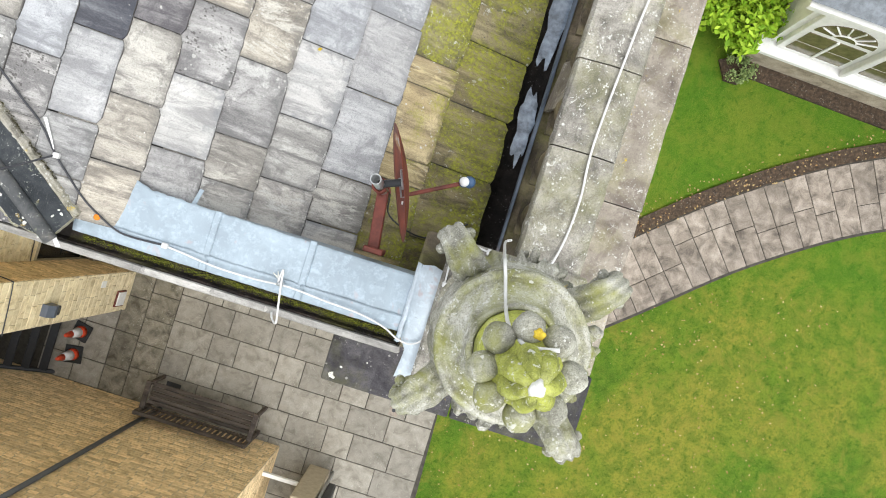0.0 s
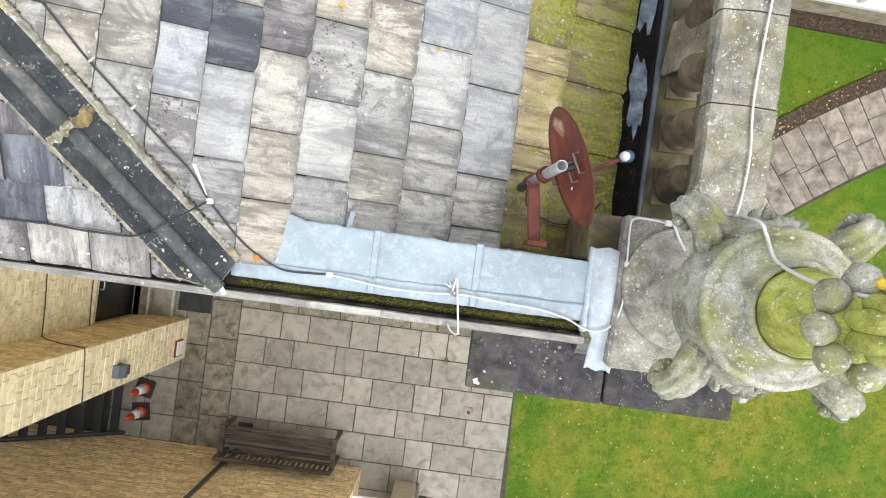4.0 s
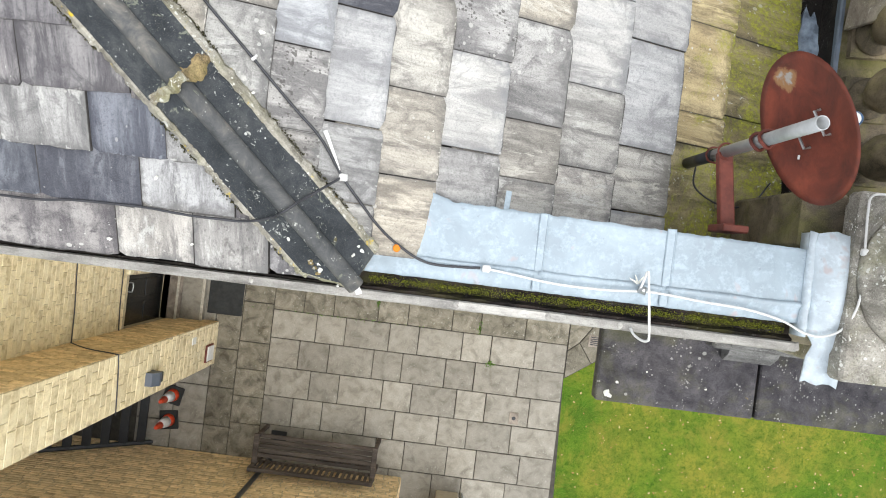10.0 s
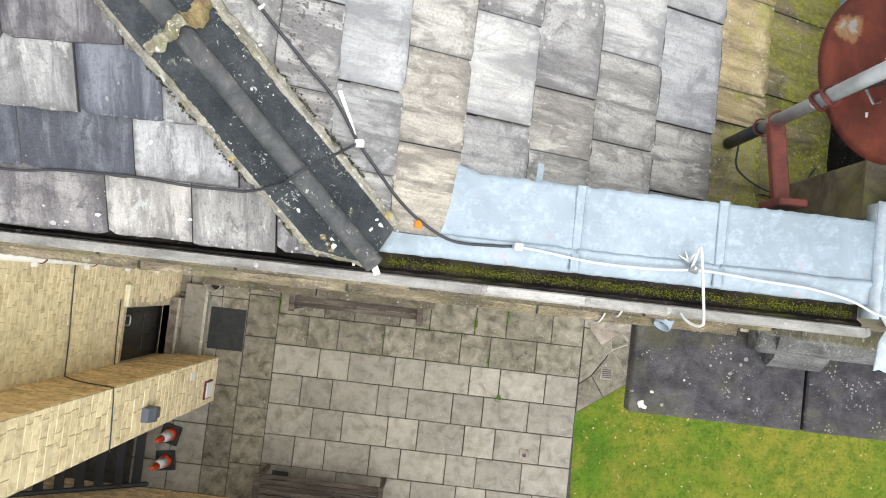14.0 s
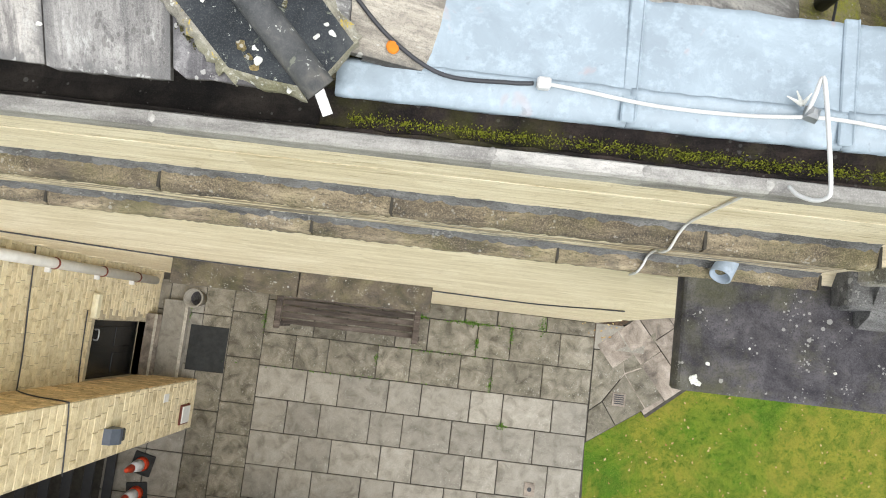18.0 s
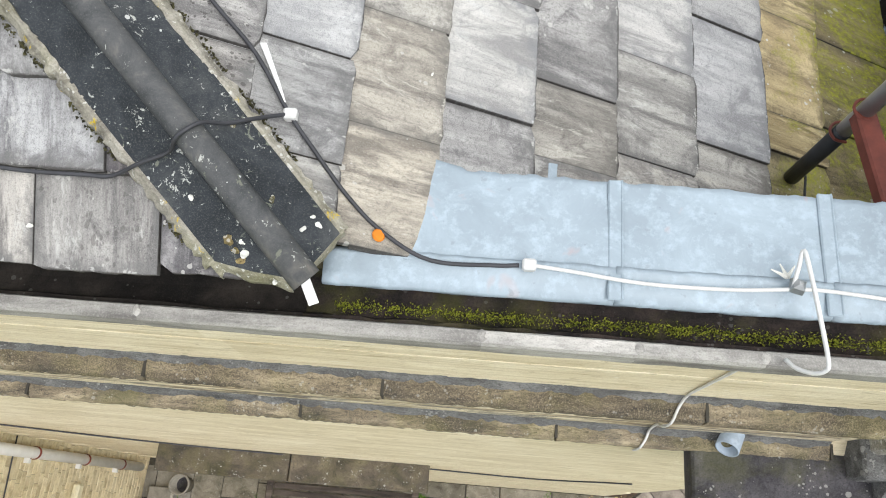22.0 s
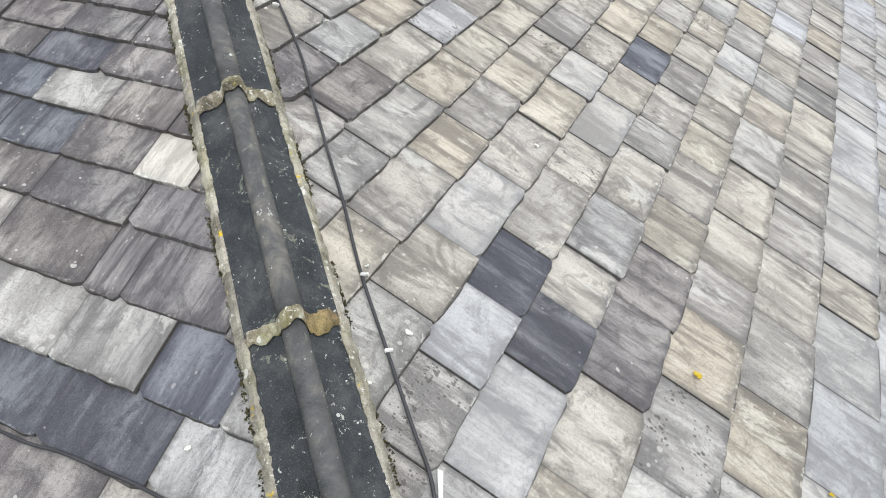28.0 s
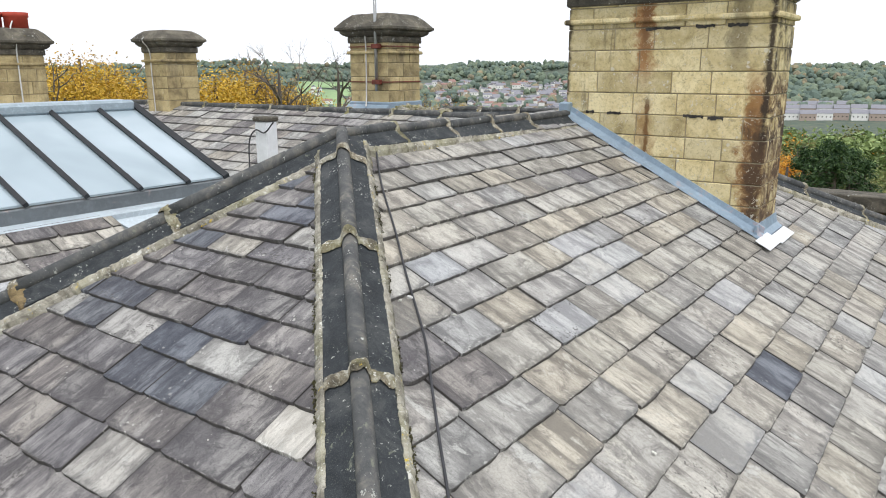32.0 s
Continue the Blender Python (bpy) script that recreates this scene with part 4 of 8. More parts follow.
def pick_a(c, rnd):
    for x, y, m in NAMED_A:
        if abs(c.x - x) < 0.1 and abs(c.y - y) < 0.16:
            return m
    if c.x > 0.98:
        return SLATE_MOSS
    if c.x > 0.74:
        return SLATE_OCHRE if rnd.random() < 0.75 else SLATE_MOSS
    r = rnd.random()
    if c.x > 0.2:
        return SLATE_PALE if r < 0.5 else SLATE_GREY if r < 0.85 else SLATE_TAN
    if c.x > -0.9:
        return SLATE_TAN if r < 0.45 else SLATE_GREY if r < 0.95 else SLATE_PALE
    return SLATE_TAN if r < 0.48 else SLATE_GREY if r < 0.965 else SLATE_PALE if r < 0.985 else SLATE_BROWN


def pick_b(c, rnd):
    for x, y, m in NAMED_B:
        if abs(c.x - x) < 0.16 and abs(c.y - y) < 0.09:
            return m
    r = rnd.random()
    if c.y < 1.12:
        return SLATE_BROWN if r < 0.6 else SLATE_GREY if r < 0.85 else SLATE_TAN
    return SLATE_BROWN if r < 0.8 else SLATE_GREY if r < 0.88 else SLATE_BLUE


NAMED_B = [(-1.25, 0.94, SLATE_BLUE), (-1.56, 0.94, SLATE_BLUE), (-1.49, 1.53, SLATE_WHITE), (-2.21, 1.67, SLATE_BLUE), (-2.1, 1.52, SLATE_BLUE), (-1.13, 1.11, SLATE_BLUE), (-1.7, 1.09, SLATE_GREY), (-1.9, 1.24, SLATE_GREY), (-1.77, 0.77, SLATE_GREY), (-1.34, 1.08, SLATE_GREY), (-1.01, 0.97, SLATE_GREY), (-1.05, 0.78, SLATE_GREY), (-0.8, 0.78, SLATE_GREY)]
xs = [1.31, 0.97, 0.74, 0.49, 0.25, 0.03, -0.18, -0.37, -0.55, -0.72, -0.89, -1.05, -1.20, -1.35, -1.49, -1.63, -1.76, -1.89, -2.02, -2.14, -2.26, -2.38, -2.50]
tails_a = [(1.31 - x) * S for x in xs]
slope_a = tagged(new("slate_slope_east"), "grey and tan stone slates in diminishing courses, mossy towards the gutter", "roof slope", kind="structure")
slope_b = tagged(new("slate_slope_south"), "dark brown and grey stone slates above the eaves gutter", "roof slope", kind="structure")

# plane A: u along y, s up the slope from x = 1.31
BREAKS_A = {1: (1.52, 2.03, 2.42), 2: (1.33, 1.75, 2.14, 2.5), 3: (1.21, 1.52, 1.88, 2.29), 4: (1.13, 1.34, 1.7, 2.04), 5: (1.2, 1.53, 1.87, 2.2), 6: (1.07, 1.36, 1.69, 2.04), 7: (0.96, 1.21, 1.58, 1.845), 8: (1.16, 1.42, 1.70, 1.98)}
lay_slates((1.31, 0, za(1.31)), (0, 1, 0), (-1, 0, PITCH), tails_a, (0.72, 10.5), (0.27, 0.43), pick_a,
           [(-1.0, 1.0 / S, 1.31 - HIP_C), (1.0, 1.0 / S, 9.36), (-1.0, 0.0, -0.80)], slope_a, 21, 300, (-0.3, 0.9, 8.8), BREAKS_A)
ys = [0.70, 0.865, 1.015, 1.178, 1.34, 1.465, 1.60, 1.72, 1.83, 1.94, 2.05, 2.15, 2.25, 2.35, 2.45, 2.55, 2.65, 2.75]
tails_b = [(y - 0.70) * S for y in ys]
# plane B: u along x, s up the slope from y = 0.70
lay_slates((0, 0.70, zb(0.70)), (1, 0, 0), (0, 1, PITCH), tails_b, (-4.3, 0.0), (0.25, 0.42), pick_b,
           [(1.0, 1.0 / S, HIP_C - 0.70), (-1.0, 0.6 / S, 3.738)], slope_b, 33, 300, (-0.9, 0.9, 8.8), {0: (-1.60, -1.18, -0.93), 1: (-1.72, -1.41, -1.085), 2: (-1.505, -1.225), 3: (-1.53, -1.41), 5: (-1.59, -1.40)})

# ---- hips and ridges ----


def hip_tiles(name, a, b, drop_l, drop_r, half, joints, label, roll=0.024, seed=0, cut=(0.0, 0.0), bed=1.0):
    """Roll-top tiles laid from a (low) to b (high). drop_l, drop_r: fall of each wing over its half width."""
    rnd = random.Random(seed)
    a, b = Vector(a), Vector(b)
    d = (b - a).normalized()
    side = Vector((d.y, -d.x, 0)).normalized()
    up = side.cross(d)
    top = thing(name, (0, 0, 0), label, "hip tiles")
    total = (b - a).length
    stops = [0.0] + joints + [total]
    for k, (s0, s1) in enumerate(zip(stops, stops[1:])):
        prof = [(-half, -drop_l), (-half * 0.6, -drop_l * 0.55), (-roll * 1.05, 0.0)]
        prof += [(0.0, 0.004), (roll * 1.05, 0.0), (half * 0.6, -drop_r * 0.55), (half, -drop_r)]
        low = [(p, z - 0.016) for p, z in reversed(prof)]
        ring_pts = prof + low
        bm = bmesh.new()
        rings = []
        n = 6
        for j in range(n + 1):
            t = j / n
            s = s0 + (s1 - s0) * t + (0.012 if j == n and k < len(stops) - 2 else 0)
            lift = 0.016 * (1 - t)
            trim = (lambda q: (cut[1] * q / half if q > 0 else cut[0] * (-q / half) ** 1.4) * (1 - t) if k == 0 else 0.0)
            rings.append([bm.verts.new(a + d * (s + trim(p)) + side * (p + rnd.uniform(-0.001, 0.001)) + up * (z + lift + rnd.uniform(-0.001, 0.001))) for p, z in ring_pts])
        m = len(ring_pts)
        for r0, r1 in zip(rings, rings[1:]):
            for i in range(m):
                bm.faces.new((r0[i], r0[(i + 1) % m], r1[(i + 1) % m], r1[i]))
        bm.faces.new(list(reversed(rings[0])))
        bm.faces.new(rings[-1])
        bmesh.ops.recalc_face_normals(bm, faces=bm.faces)
        tile = part("hip_tile", bm, HIP, top)
        ends = [s0 - 0.012 if k == 0 else s0 - 0.004] + [s0 + (s1 - s0) * j / 5 for j in range(1, 5)] + [s1 + 0.01]
        part("roll", tube([a + d * s + up * (0.016 + 0.014 * (1 - (s - s0) / (s1 - s0))) for s in ends], [roll * (1.06 - 0.06 * j / 5) for j in range(6)], 16), HIP_ROLL, tile, "grey weathered roll", smooth=True)
        # crusts of old mortar over the joint
        if k > 0:
            for q in range(3):
                p0 = (-half * 1.02, -half * 0.3, half * 0.2)[q]
                p1 = (-half * 0.2, half * 0.3, half * 1.02)[q]
                blob = bmesh.new()
                cells = 14
                rows = []
                for j in range(5):
                    row = []
                    for i in range(cells + 1):
                        p = p0 + (p1 - p0) * i / cells
                        z = (0.018 + math.sqrt(max(0, roll * roll - p * p))) if abs(p) < roll else -(drop_l if p < 0 else drop_r) * (abs(p) - roll) / (half - roll)
                        edge = 0.0 if j in (0, 4) or i in (0, cells) else 1.0
                        spread = 0.013 * (1 + 1.0 * noise.noise((p * 30, s0 * 7, seed + (j > 2)))) + 0.003 * noise.noise((p * 160, j, s0))
                        row.append(blob.verts.new(a + d * (s0 + (j - 2) * spread - 0.008) + side * p + up * (z + 0.0155 + edge * (0.002 + 0.003 * noise.noise((p * 120, j * 3.1, s0))) - (0.010 if not edge else 0))))
                    rows.append(row)
                for r0, r1 in zip(rows, rows[1:]):
                    for i in range(cells):
                        blob.faces.new((r0[i], r1[i], r1[i + 1], r0[i + 1]))
                bmesh.ops.recalc_face_normals(blob, faces=blob.faces)
                part("mortar_crust", blob, CRUST_BROWN if q == 2 and k == 1 else CRUST, top, "lichen-covered mortar over the joint", smooth=True)
    # mortar bedding along both edges, broken into lumps
    for sgn, drop in ((-1, drop_l), (1, drop_r)):
        s = (0.0 if cut[0] else 0.03) + (cut[0] if sgn < 0 else cut[1])
        while s < total - 0.03:
            ln = rnd.uniform(0.2, 0.4)
            s1 = min(total, s + ln)
            bm = bmesh.new()
            n = 26
            rings = []
            for j in range(n + 1):
                t = s + (s1 - s) * j / n
                w = rnd.uniform(0.015, 0.026)
                h = rnd.uniform(-0.003, 0.002)
                prof = [(half - rnd.uniform(0.001, 0.006), -drop + 0.009 + h), (half + w * 0.4, -drop + 0.006 + h), (half + w, -drop - 0.012 * bed), (half + w + 0.004, -drop - 0.05 * bed), (half - 0.015, -drop - 0.045)]
                rings.append([bm.verts.new(a + d * t + side * (sgn * p) + up * z) for p, z in prof])
            for r0, r1 in zip(rings, rings[1:]):
                for i in range(5):
                    bm.faces.new((r0[i], r0[(i + 1) % 5], r1[(i + 1) % 5], r1[i]))
            bm.faces.new(rings[0])
            bm.faces.new(list(reversed(rings[-1])))
            bmesh.ops.recalc_face_normals(bm, faces=bm.faces)
            part("mortar_fillet", bm, MORTAR, top, "crumbling mortar edge")
            s = s1 - 0.002
    # bedding mortar under the cut foot
    if cut[0]:
        bm = bmesh.new()
        rings = []
        for j in range(41):
            p = -half - 0.012 + (2 * half + 0.022) * j / 40
            q = min(half, max(-half, p))
            foot = cut[1] * q / half if q > 0 else cut[0] * (-q / half) ** 1.4
            z = -(drop_l if q < 0 else drop_r) * max(0.0, abs(q) - roll) / (half - roll) + 0.004
            w = (0.026 if p < -roll else 0.007) * (1 + 0.6 * noise.noise((p * 45, 3.1, seed)))
            rings.append([bm.verts.new(a + d * f + side * p + up * h) for f, h in ((foot + 0.004, z + 0.006), (foot - w * 0.4, z + 0.002 + 0.004 * noise.noise((p * 90, 1, 2))), (foot - w, z - 0.014), (foot - w - 0.003, z - 0.05), (foot + 0.02, z - 0.045))])
        for r0, r1 in zip(rings, rings[1:]):
            for i in range(5):
                bm.faces.new((r0[i], r0[(i + 1) % 5], r1[(i + 1) % 5], r1[i]))
        bm.faces.new(rings[0])
        bm.faces.new(list(reversed(rings[-1])))
        bmesh.ops.recalc_face_normals(bm, faces=bm.faces)
        part("mortar_bed", bm, MORTAR, top, "mossy mortar under the cut foot")
    return top, a, d, side, up


def over(x, y, dz=0.0):
    return (x, y, za(x) + dz)


h0 = Vector((-0.407, 0.709, za(-0.403) + 0.032))
h1 = Vector((RIDGE_X, 0.305 - RIDGE_X, za(RIDGE_X) + 0.035))
hip, ha, hd, hside, hup = hip_tiles("hip_tile_run", h0, h1, 0.037, 0.037, 0.106, [0.80, 1.53, 2.24, 2.93], "black roll-top hip tiles bedded in lichen-covered mortar", roll=0.028, seed=1, cut=(0.12, 0.02))
w_end = Vector((-3.49, 1.10, zb(1.10) + 0.06))
hip_tiles("hip_tile_run", w_end, h1 + Vector((0, 0, 0.0)), 0.045, 0.045, 0.105, [0.62, 1.30], "black roll-top hip tiles with moss at the joints", roll=0.030, seed=2)
hip_tiles("ridge_tile_run", (RIDGE_X, 5.12, za(RIDGE_X) - 0.012), (RIDGE_X, APEX_Y - 0.02, za(RIDGE_X) + 0.024), 0.052, 0.052, 0.10, [0.60, 1.05, 1.50, 1.95], "black roll-top ridge tiles with yellow lichen", roll=0.026, seed=3)
f_end = Vector((0.8, 8.85, za(0.8) + 0.03))
hip_tiles("hip_tile_run", f_end, (RIDGE_X + 0.3, 8.05 + RIDGE_X + 0.3, za(RIDGE_X + 0.3) + 0.03), 0.04, 0.04, 0.11, [0.6, 1.2, 1.8, 2.4, 3.0], "black roll-top hip tiles on the far corner", roll=0.034, seed=4)

# ---- lead box by the eaves ----
lead = thing("lead_sheet_cover", (0, 0, 0), "pale blue-grey lead sheet over the wall head, with two rolled seams", "lead flashing")


def lead_panel(x0, x1, y0, y1, z0, z1, seed, nx=14, ny=8, ragged=0.0):
    rnd = random.Random(seed)
    bm = bmesh.new()
    rows = []
    for j in range(ny + 1):
        row = []
        for i in range(nx + 1):
            x = x0 + (x1 - x0) * i / nx
            y = y0 + (y1 - y0) * j / ny + (rnd.uniform(-ragged, ragged) if j == ny else 0) - 0.014 * (x + 0.24) * (j / ny) + 0.036 * max(0.0, 1 - (x + 0.235) / 0.12) * (j / ny)
            z = z0 + (z1 - z0) * j / ny + 0.004 * noise.noise((x * 7, y * 7, seed)) + 0.0018 * noise.noise((x * 25, y * 25, seed)) + (0.007 * math.exp(-((x + 0.235) / 0.03) ** 2) * (0.6 + noise.noise((x * 20, y * 9, 3))) if seed == 1 else 0.0)
            row.append(bm.verts.new((x, y, z)))
        rows.append(row)
    for r0, r1 in zip(rows, rows[1:]):
        for i in range(nx):
            bm.faces.new((r0[i], r0[i + 1], r1[i + 1], r1[i]))
    out = bmesh.ops.extrude_face_region(bm, geom=bm.faces[:])
    bmesh.ops.translate(bm, verts=[v for v in out["geom"] if isinstance(v, bmesh.types.BMVert)], vec=(0, 0, -0.006))
    bmesh.ops.recalc_face_normals(bm, faces=bm.faces)
    return bm


for k, (x0, x1) in enumerate(((-0.235, 0.205), (0.195, 0.645), (0.635, 1.115))):
    part("sheet", lead_panel(x0, x1, 0.795, 1.010, 8.664, 8.660 + 0.0015 * k, k + 1, nx=30, ny=16, ragged=0.003), LEAD, lead, smooth=True)
for k, (x0, x1) in enumerate(((-0.40, 0.196), (0.196, 0.628), (0.628, 1.10))):
    prof = [(0.744, 8.615), (0.738, 8.640), (0.742, 8.652), (0.765, 8.657), (0.788, 8.661), (0.800, 8.671), (0.812, 8.668), (0.806, 8.655), (0.766, 8.645), (0.752, 8.636), (0.752, 8.615)]
    part("drip_roll", extrude_profile(prof, x0 + 0.001, x1 - 0.001, cuts=22, wobble=0.003, seed=k), LEAD, lead, smooth=True)
for x in (0.196, 0.628):
    part("seam_flat", boxed(x - 0.016, x + 0.014, 0.742, 1.006, 8.659, 8.6672, bevel=0.003), LEAD, lead, "flat folded seam")
    part("seam_edge", boxed(x + 0.010, x + 0.015, 0.744, 1.006, 8.663, 8.6695, bevel=0.002), LEAD, lead)
part("upstand", extrude_profile([(0.992, 8.30), (0.994, 8.658), (0.984, 8.658), (0.980, 8.30)], -0.2, 1.115, cuts=6, wobble=0.004), LEAD, lead)
part("clip_strap", boxed(-0.010, 0.010, -0.07, 0.03, 0.0, 0.004, bevel=0.001, m=pose(0.069, 1.045, 8.60, 26, 0, -4) @ Matrix.Rotation(-0.9, 4, "X")), LEAD, lead)
# wall head behind the gutter, below the lead
structure("wall_head", boxed(-0.42, 1.5, 0.775, 0.978, 8.3, 8.648), BALUSTER, "dark stone wall head below the lead", "wall")
# folded lead flap between gutter and pier
flap = thing("lead_flap", (0, 0, 0), "bright folded lead flap between the gutter end and the corner pier", "lead flashing")
bm = bmesh.new()
rows = []
for j in range(13):
    t = j / 12
    y = 0.545 + 0.51 * t
    hump = 0.05 * math.sin(math.pi * max(0.0, min(1.0, (y - 0.70) / 0.40)))
    wl = 1.095 + 0.012 * math.sin(t * 5) - (0.0 if y > 0.68 else -0.03)
    wr = 1.225 + 0.008 * math.sin(t * 7)
    zb0 = 8.64 if y < 0.66 else 8.672
    rows.append([bm.verts.new((wl + (wr - wl) * i / 6, y + 0.006 * math.sin(i * 1.7 + t * 3), zb0 + hump * math.sin(math.pi * i / 6) + 0.045 * (i / 6) ** 2)) for i in range(7)])
for r0, r1 in zip(rows, rows[1:]):
    for i in range(6):
        bm.faces.new((r0[i], r0[i + 1], r1[i + 1], r1[i]))
out = bmesh.ops.extrude_face_region(bm, geom=bm.faces[:])
bmesh.ops.translate(bm, verts=[v for v in out["geom"] if isinstance(v, bmesh.types.BMVert)], vec=(0, 0, -0.006))
bmesh.ops.recalc_face_normals(bm, faces=bm.faces)
part("sheet", bm, LEAD_BRIGHT, flap, smooth=True)
part("fold", extrude_profile([(1.088, 8.60), (1.084, 8.672), (1.096, 8.69), (1.106, 8.682), (1.100, 8.60)], 0.70, 1.05, axis="y", cuts=10, wobble=0.004, seed=4), LEAD_BRIGHT, flap, "folded upstand", smooth=True)

# ---- parapet gutter, balustrade and coping ----
structure("parapet_gutter_floor", noise_grid(KERB_X - 0.05, PARAPET_X0 - 0.02, 1.0, 9.6, 10, 120, lambda x, y: 7.775 + 0.02 * noise.noise((x * 9, y * 9, 2)) + 0.012 * noise.noise((x * 30, y * 30, 5))), GUTTER_DARK, "black silted gutter bed behind the parapet", "gutter")
for y0, y1 in ((1.70, 2.10), (2.30, 2.80), (3.2, 3.9)):
    bm = bmesh.new()
    pts = []
    for i in range(30):
        a = 2 * math.pi * i / 30
        k = 1 + 0.6 * noise.noise((math.cos(a) * 2, math.sin(a) * 2, y0))
        pts.append((1.392 + 0.05 * math.cos(a) * k, (y0 + y1) / 2 + (y1 - y0) / 2 * math.sin(a) * k))
    part("puddle", polygon_slab(pts, 7.775, 7.790, bm), PUDDLE, bpy.data.objects["parapet_gutter_floor"], "shallow puddle of rain water in the silt")
structure("parapet_plinth", boxed(1.445, 1.755, 1.15, 9.7, 7.55, 7.93, bevel=0.012), BALUSTER, "sooty stone plinth of the balustrade", "plinth")
part("lead_edge", extrude_profile([(1.433, 7.925), (1.430, 7.95), (1.436, 7.958), (1.45, 7.955), (1.45, 7.925)], 1.2, 9.6, axis="y", cuts=30, wobble=0.006), GUTTER_EDGE, bpy.data.objects["parapet_plinth"], "dark lead edge of the gutter")
# black board covering the plinth's inner face above the gutter bed
part("gutter_side", boxed(1.4385, 1.4455, 1.2, 9.6, 7.74, 7.925), GUTTER_DARK, bpy.data.objects["parapet_plinth"], "black face board on the gutter side")
balustrade = thing("balustrade", (0, 0, 0), "weathered stone balustrade with sooty vase balusters", "balustrade")
rnd = random.Random(5)
ycs = [1.42 + 0.275 * k for k in range(30)]
bal_bm = lathe([(0.075, 0.03), (0.088, 0.045), (0.088, 0.07), (0.06, 0.09), (0.055, 0.11), (0.085, 0.17), (0.098, 0.23), (0.09, 0.3), (0.06, 0.4), (0.047, 0.47), (0.05, 0.5), (0.075, 0.52), (0.078, 0.55), (0.06, 0.56)], 18)
box(bal_bm, -0.095, 0.095, -0.095, 0.095, 0.0, 0.035)
box(bal_bm, -0.09, 0.09, -0.09, 0.09, 0.555, 0.67)
bal = part("baluster", bal_bm, BALUSTER, balustrade, smooth=False)
for p in bal.data.polygons:
    p.use_smooth = len(p.vertices) == 4 and p.area < 0.004
for k, y in enumerate(ycs):
    ob = bal if k == 0 else new("baluster", bal.data)
    ob.parent = balustrade
    ob.matrix_local = pose(1.585, y, 7.93, 0, 0, rnd.uniform(-4, 4))
def coping_run(x0, x1, joints, material, label, crown, seed):
    y = 1.19
    for k, y1 in enumerate(joints):
        prof = [(x0 + 0.012, 8.585), (x0, 8.61), (x0, 8.70), (x0 + 0.012, 8.722), ((x0 + x1) / 2, crown), (x1 - 0.012, 8.722), (x1, 8.70), (x1, 8.60)]
        part("coping_stone", extrude_profile(prof, y + 0.003, y1 - 0.003, axis="y", cuts=10, wobble=0.007, seed=seed + k), material, balustrade, label)
        y = y1


coping_run(PARAPET_X0, PARAPET_X1, (1.70, 2.085, 2.78, 3.45, 4.2, 5.0, 5.8, 6.6, 7.4, 8.2, 9.0, 9.8), PARAPET, "pale lichen-spotted coping stone", 8.738, 0)
# projecting cornice ledge outside the parapet, well below the coping
cornice = thing("cornice_ledge", (0, 0, 0), "brown lichened stone cornice ledge outside the parapet", "ledge")
y = 0.665
for y1 in (LEDGE_J1, LEDGE_J2, 3.6, 4.8, 6.0, 7.2, 8.4, 9.6):
    part("slab", extrude_profile([(1.74, 7.30), (1.74, 7.53), (1.80, 7.515), (2.19, 7.50), (2.212, 7.488), (2.215, 7.42), (2.15, 7.38), (1.95, 7.32)], y + 0.003, y1 - 0.003, axis="y", cuts=8, wobble=0.006, seed=int(y * 9)), COPING_BROWN, cornice, "weathered brown ledge slab")
    y = y1
# a broken slate leaning on the balusters
loose = mesh_object("broken_slate", boxed(-0.14, 0.14, -0.01, 0.01, 0.0, 0.36, bevel=0.004), COPING_BROWN)
loose.matrix_world = pose(1.475, 2.12, 7.96, 14, 0, 84)
tagged(loose, "brown broken slate leaning against the balusters", "slate")
# far balustrade
fb = thing("balustrade", (0, 0, 0), "dark stone balustrade on the far side of the roof", "balustrade")
part("coping_stone", boxed(-6.0, 1.86, 9.85, 10.24, 8.56, 8.74, bevel=0.012), CHIMNEY_DARK, fb, "sooty coping rail")
part("base_rail", boxed(-6.0, 1.86, 9.86, 10.22, 7.62, 7.95, bevel=0.012), BALUSTER, fb)
for k in range(24):
    ob = new("baluster", bal.data)
    ob.parent = fb
    ob.matrix_local = pose(-5.6 + 0.3 * k, 10.04, 7.93, 0, 0, k * 7)

# ---- corner pier and carved finial ----
pier = thing("corner_pier", (0, 0, 0), "square stone corner pier with a round moulded cap", "pier")
part("shaft", boxed(1.225, 1.76, 0.60, 1.17, 7.5, 8.70, bevel=0.01), PARAPET, pier)
part("cap_slab", boxed(1.195, 1.79, 0.575, 1.20, 8.66, 8.752, bevel=0.012), PARAPET, pier, "lichen-spotted cap slab")
part("inner_block", boxed(1.08, 1.24, 1.0, 1.20, 7.78, 8.60, bevel=0.012), BALUSTER, pier)
FX, FY = 1.457, 0.93
finial = thing("carved_finial", (FX, FY, 8.75), "mossy carved stone finial with four scrolls and a budded top", "finial")


def erode(bm, amp, scale, seed):
    """Wears a carved surface unevenly along its normals."""
    bm.normal_update()
    for v in bm.verts:
        v.co += v.normal * (amp * noise.noise(v.co * scale + Vector((seed, 0, 0))) + 0.4 * amp * noise.noise(v.co * scale * 2.7 + Vector((0, seed, 0))))
    return bm


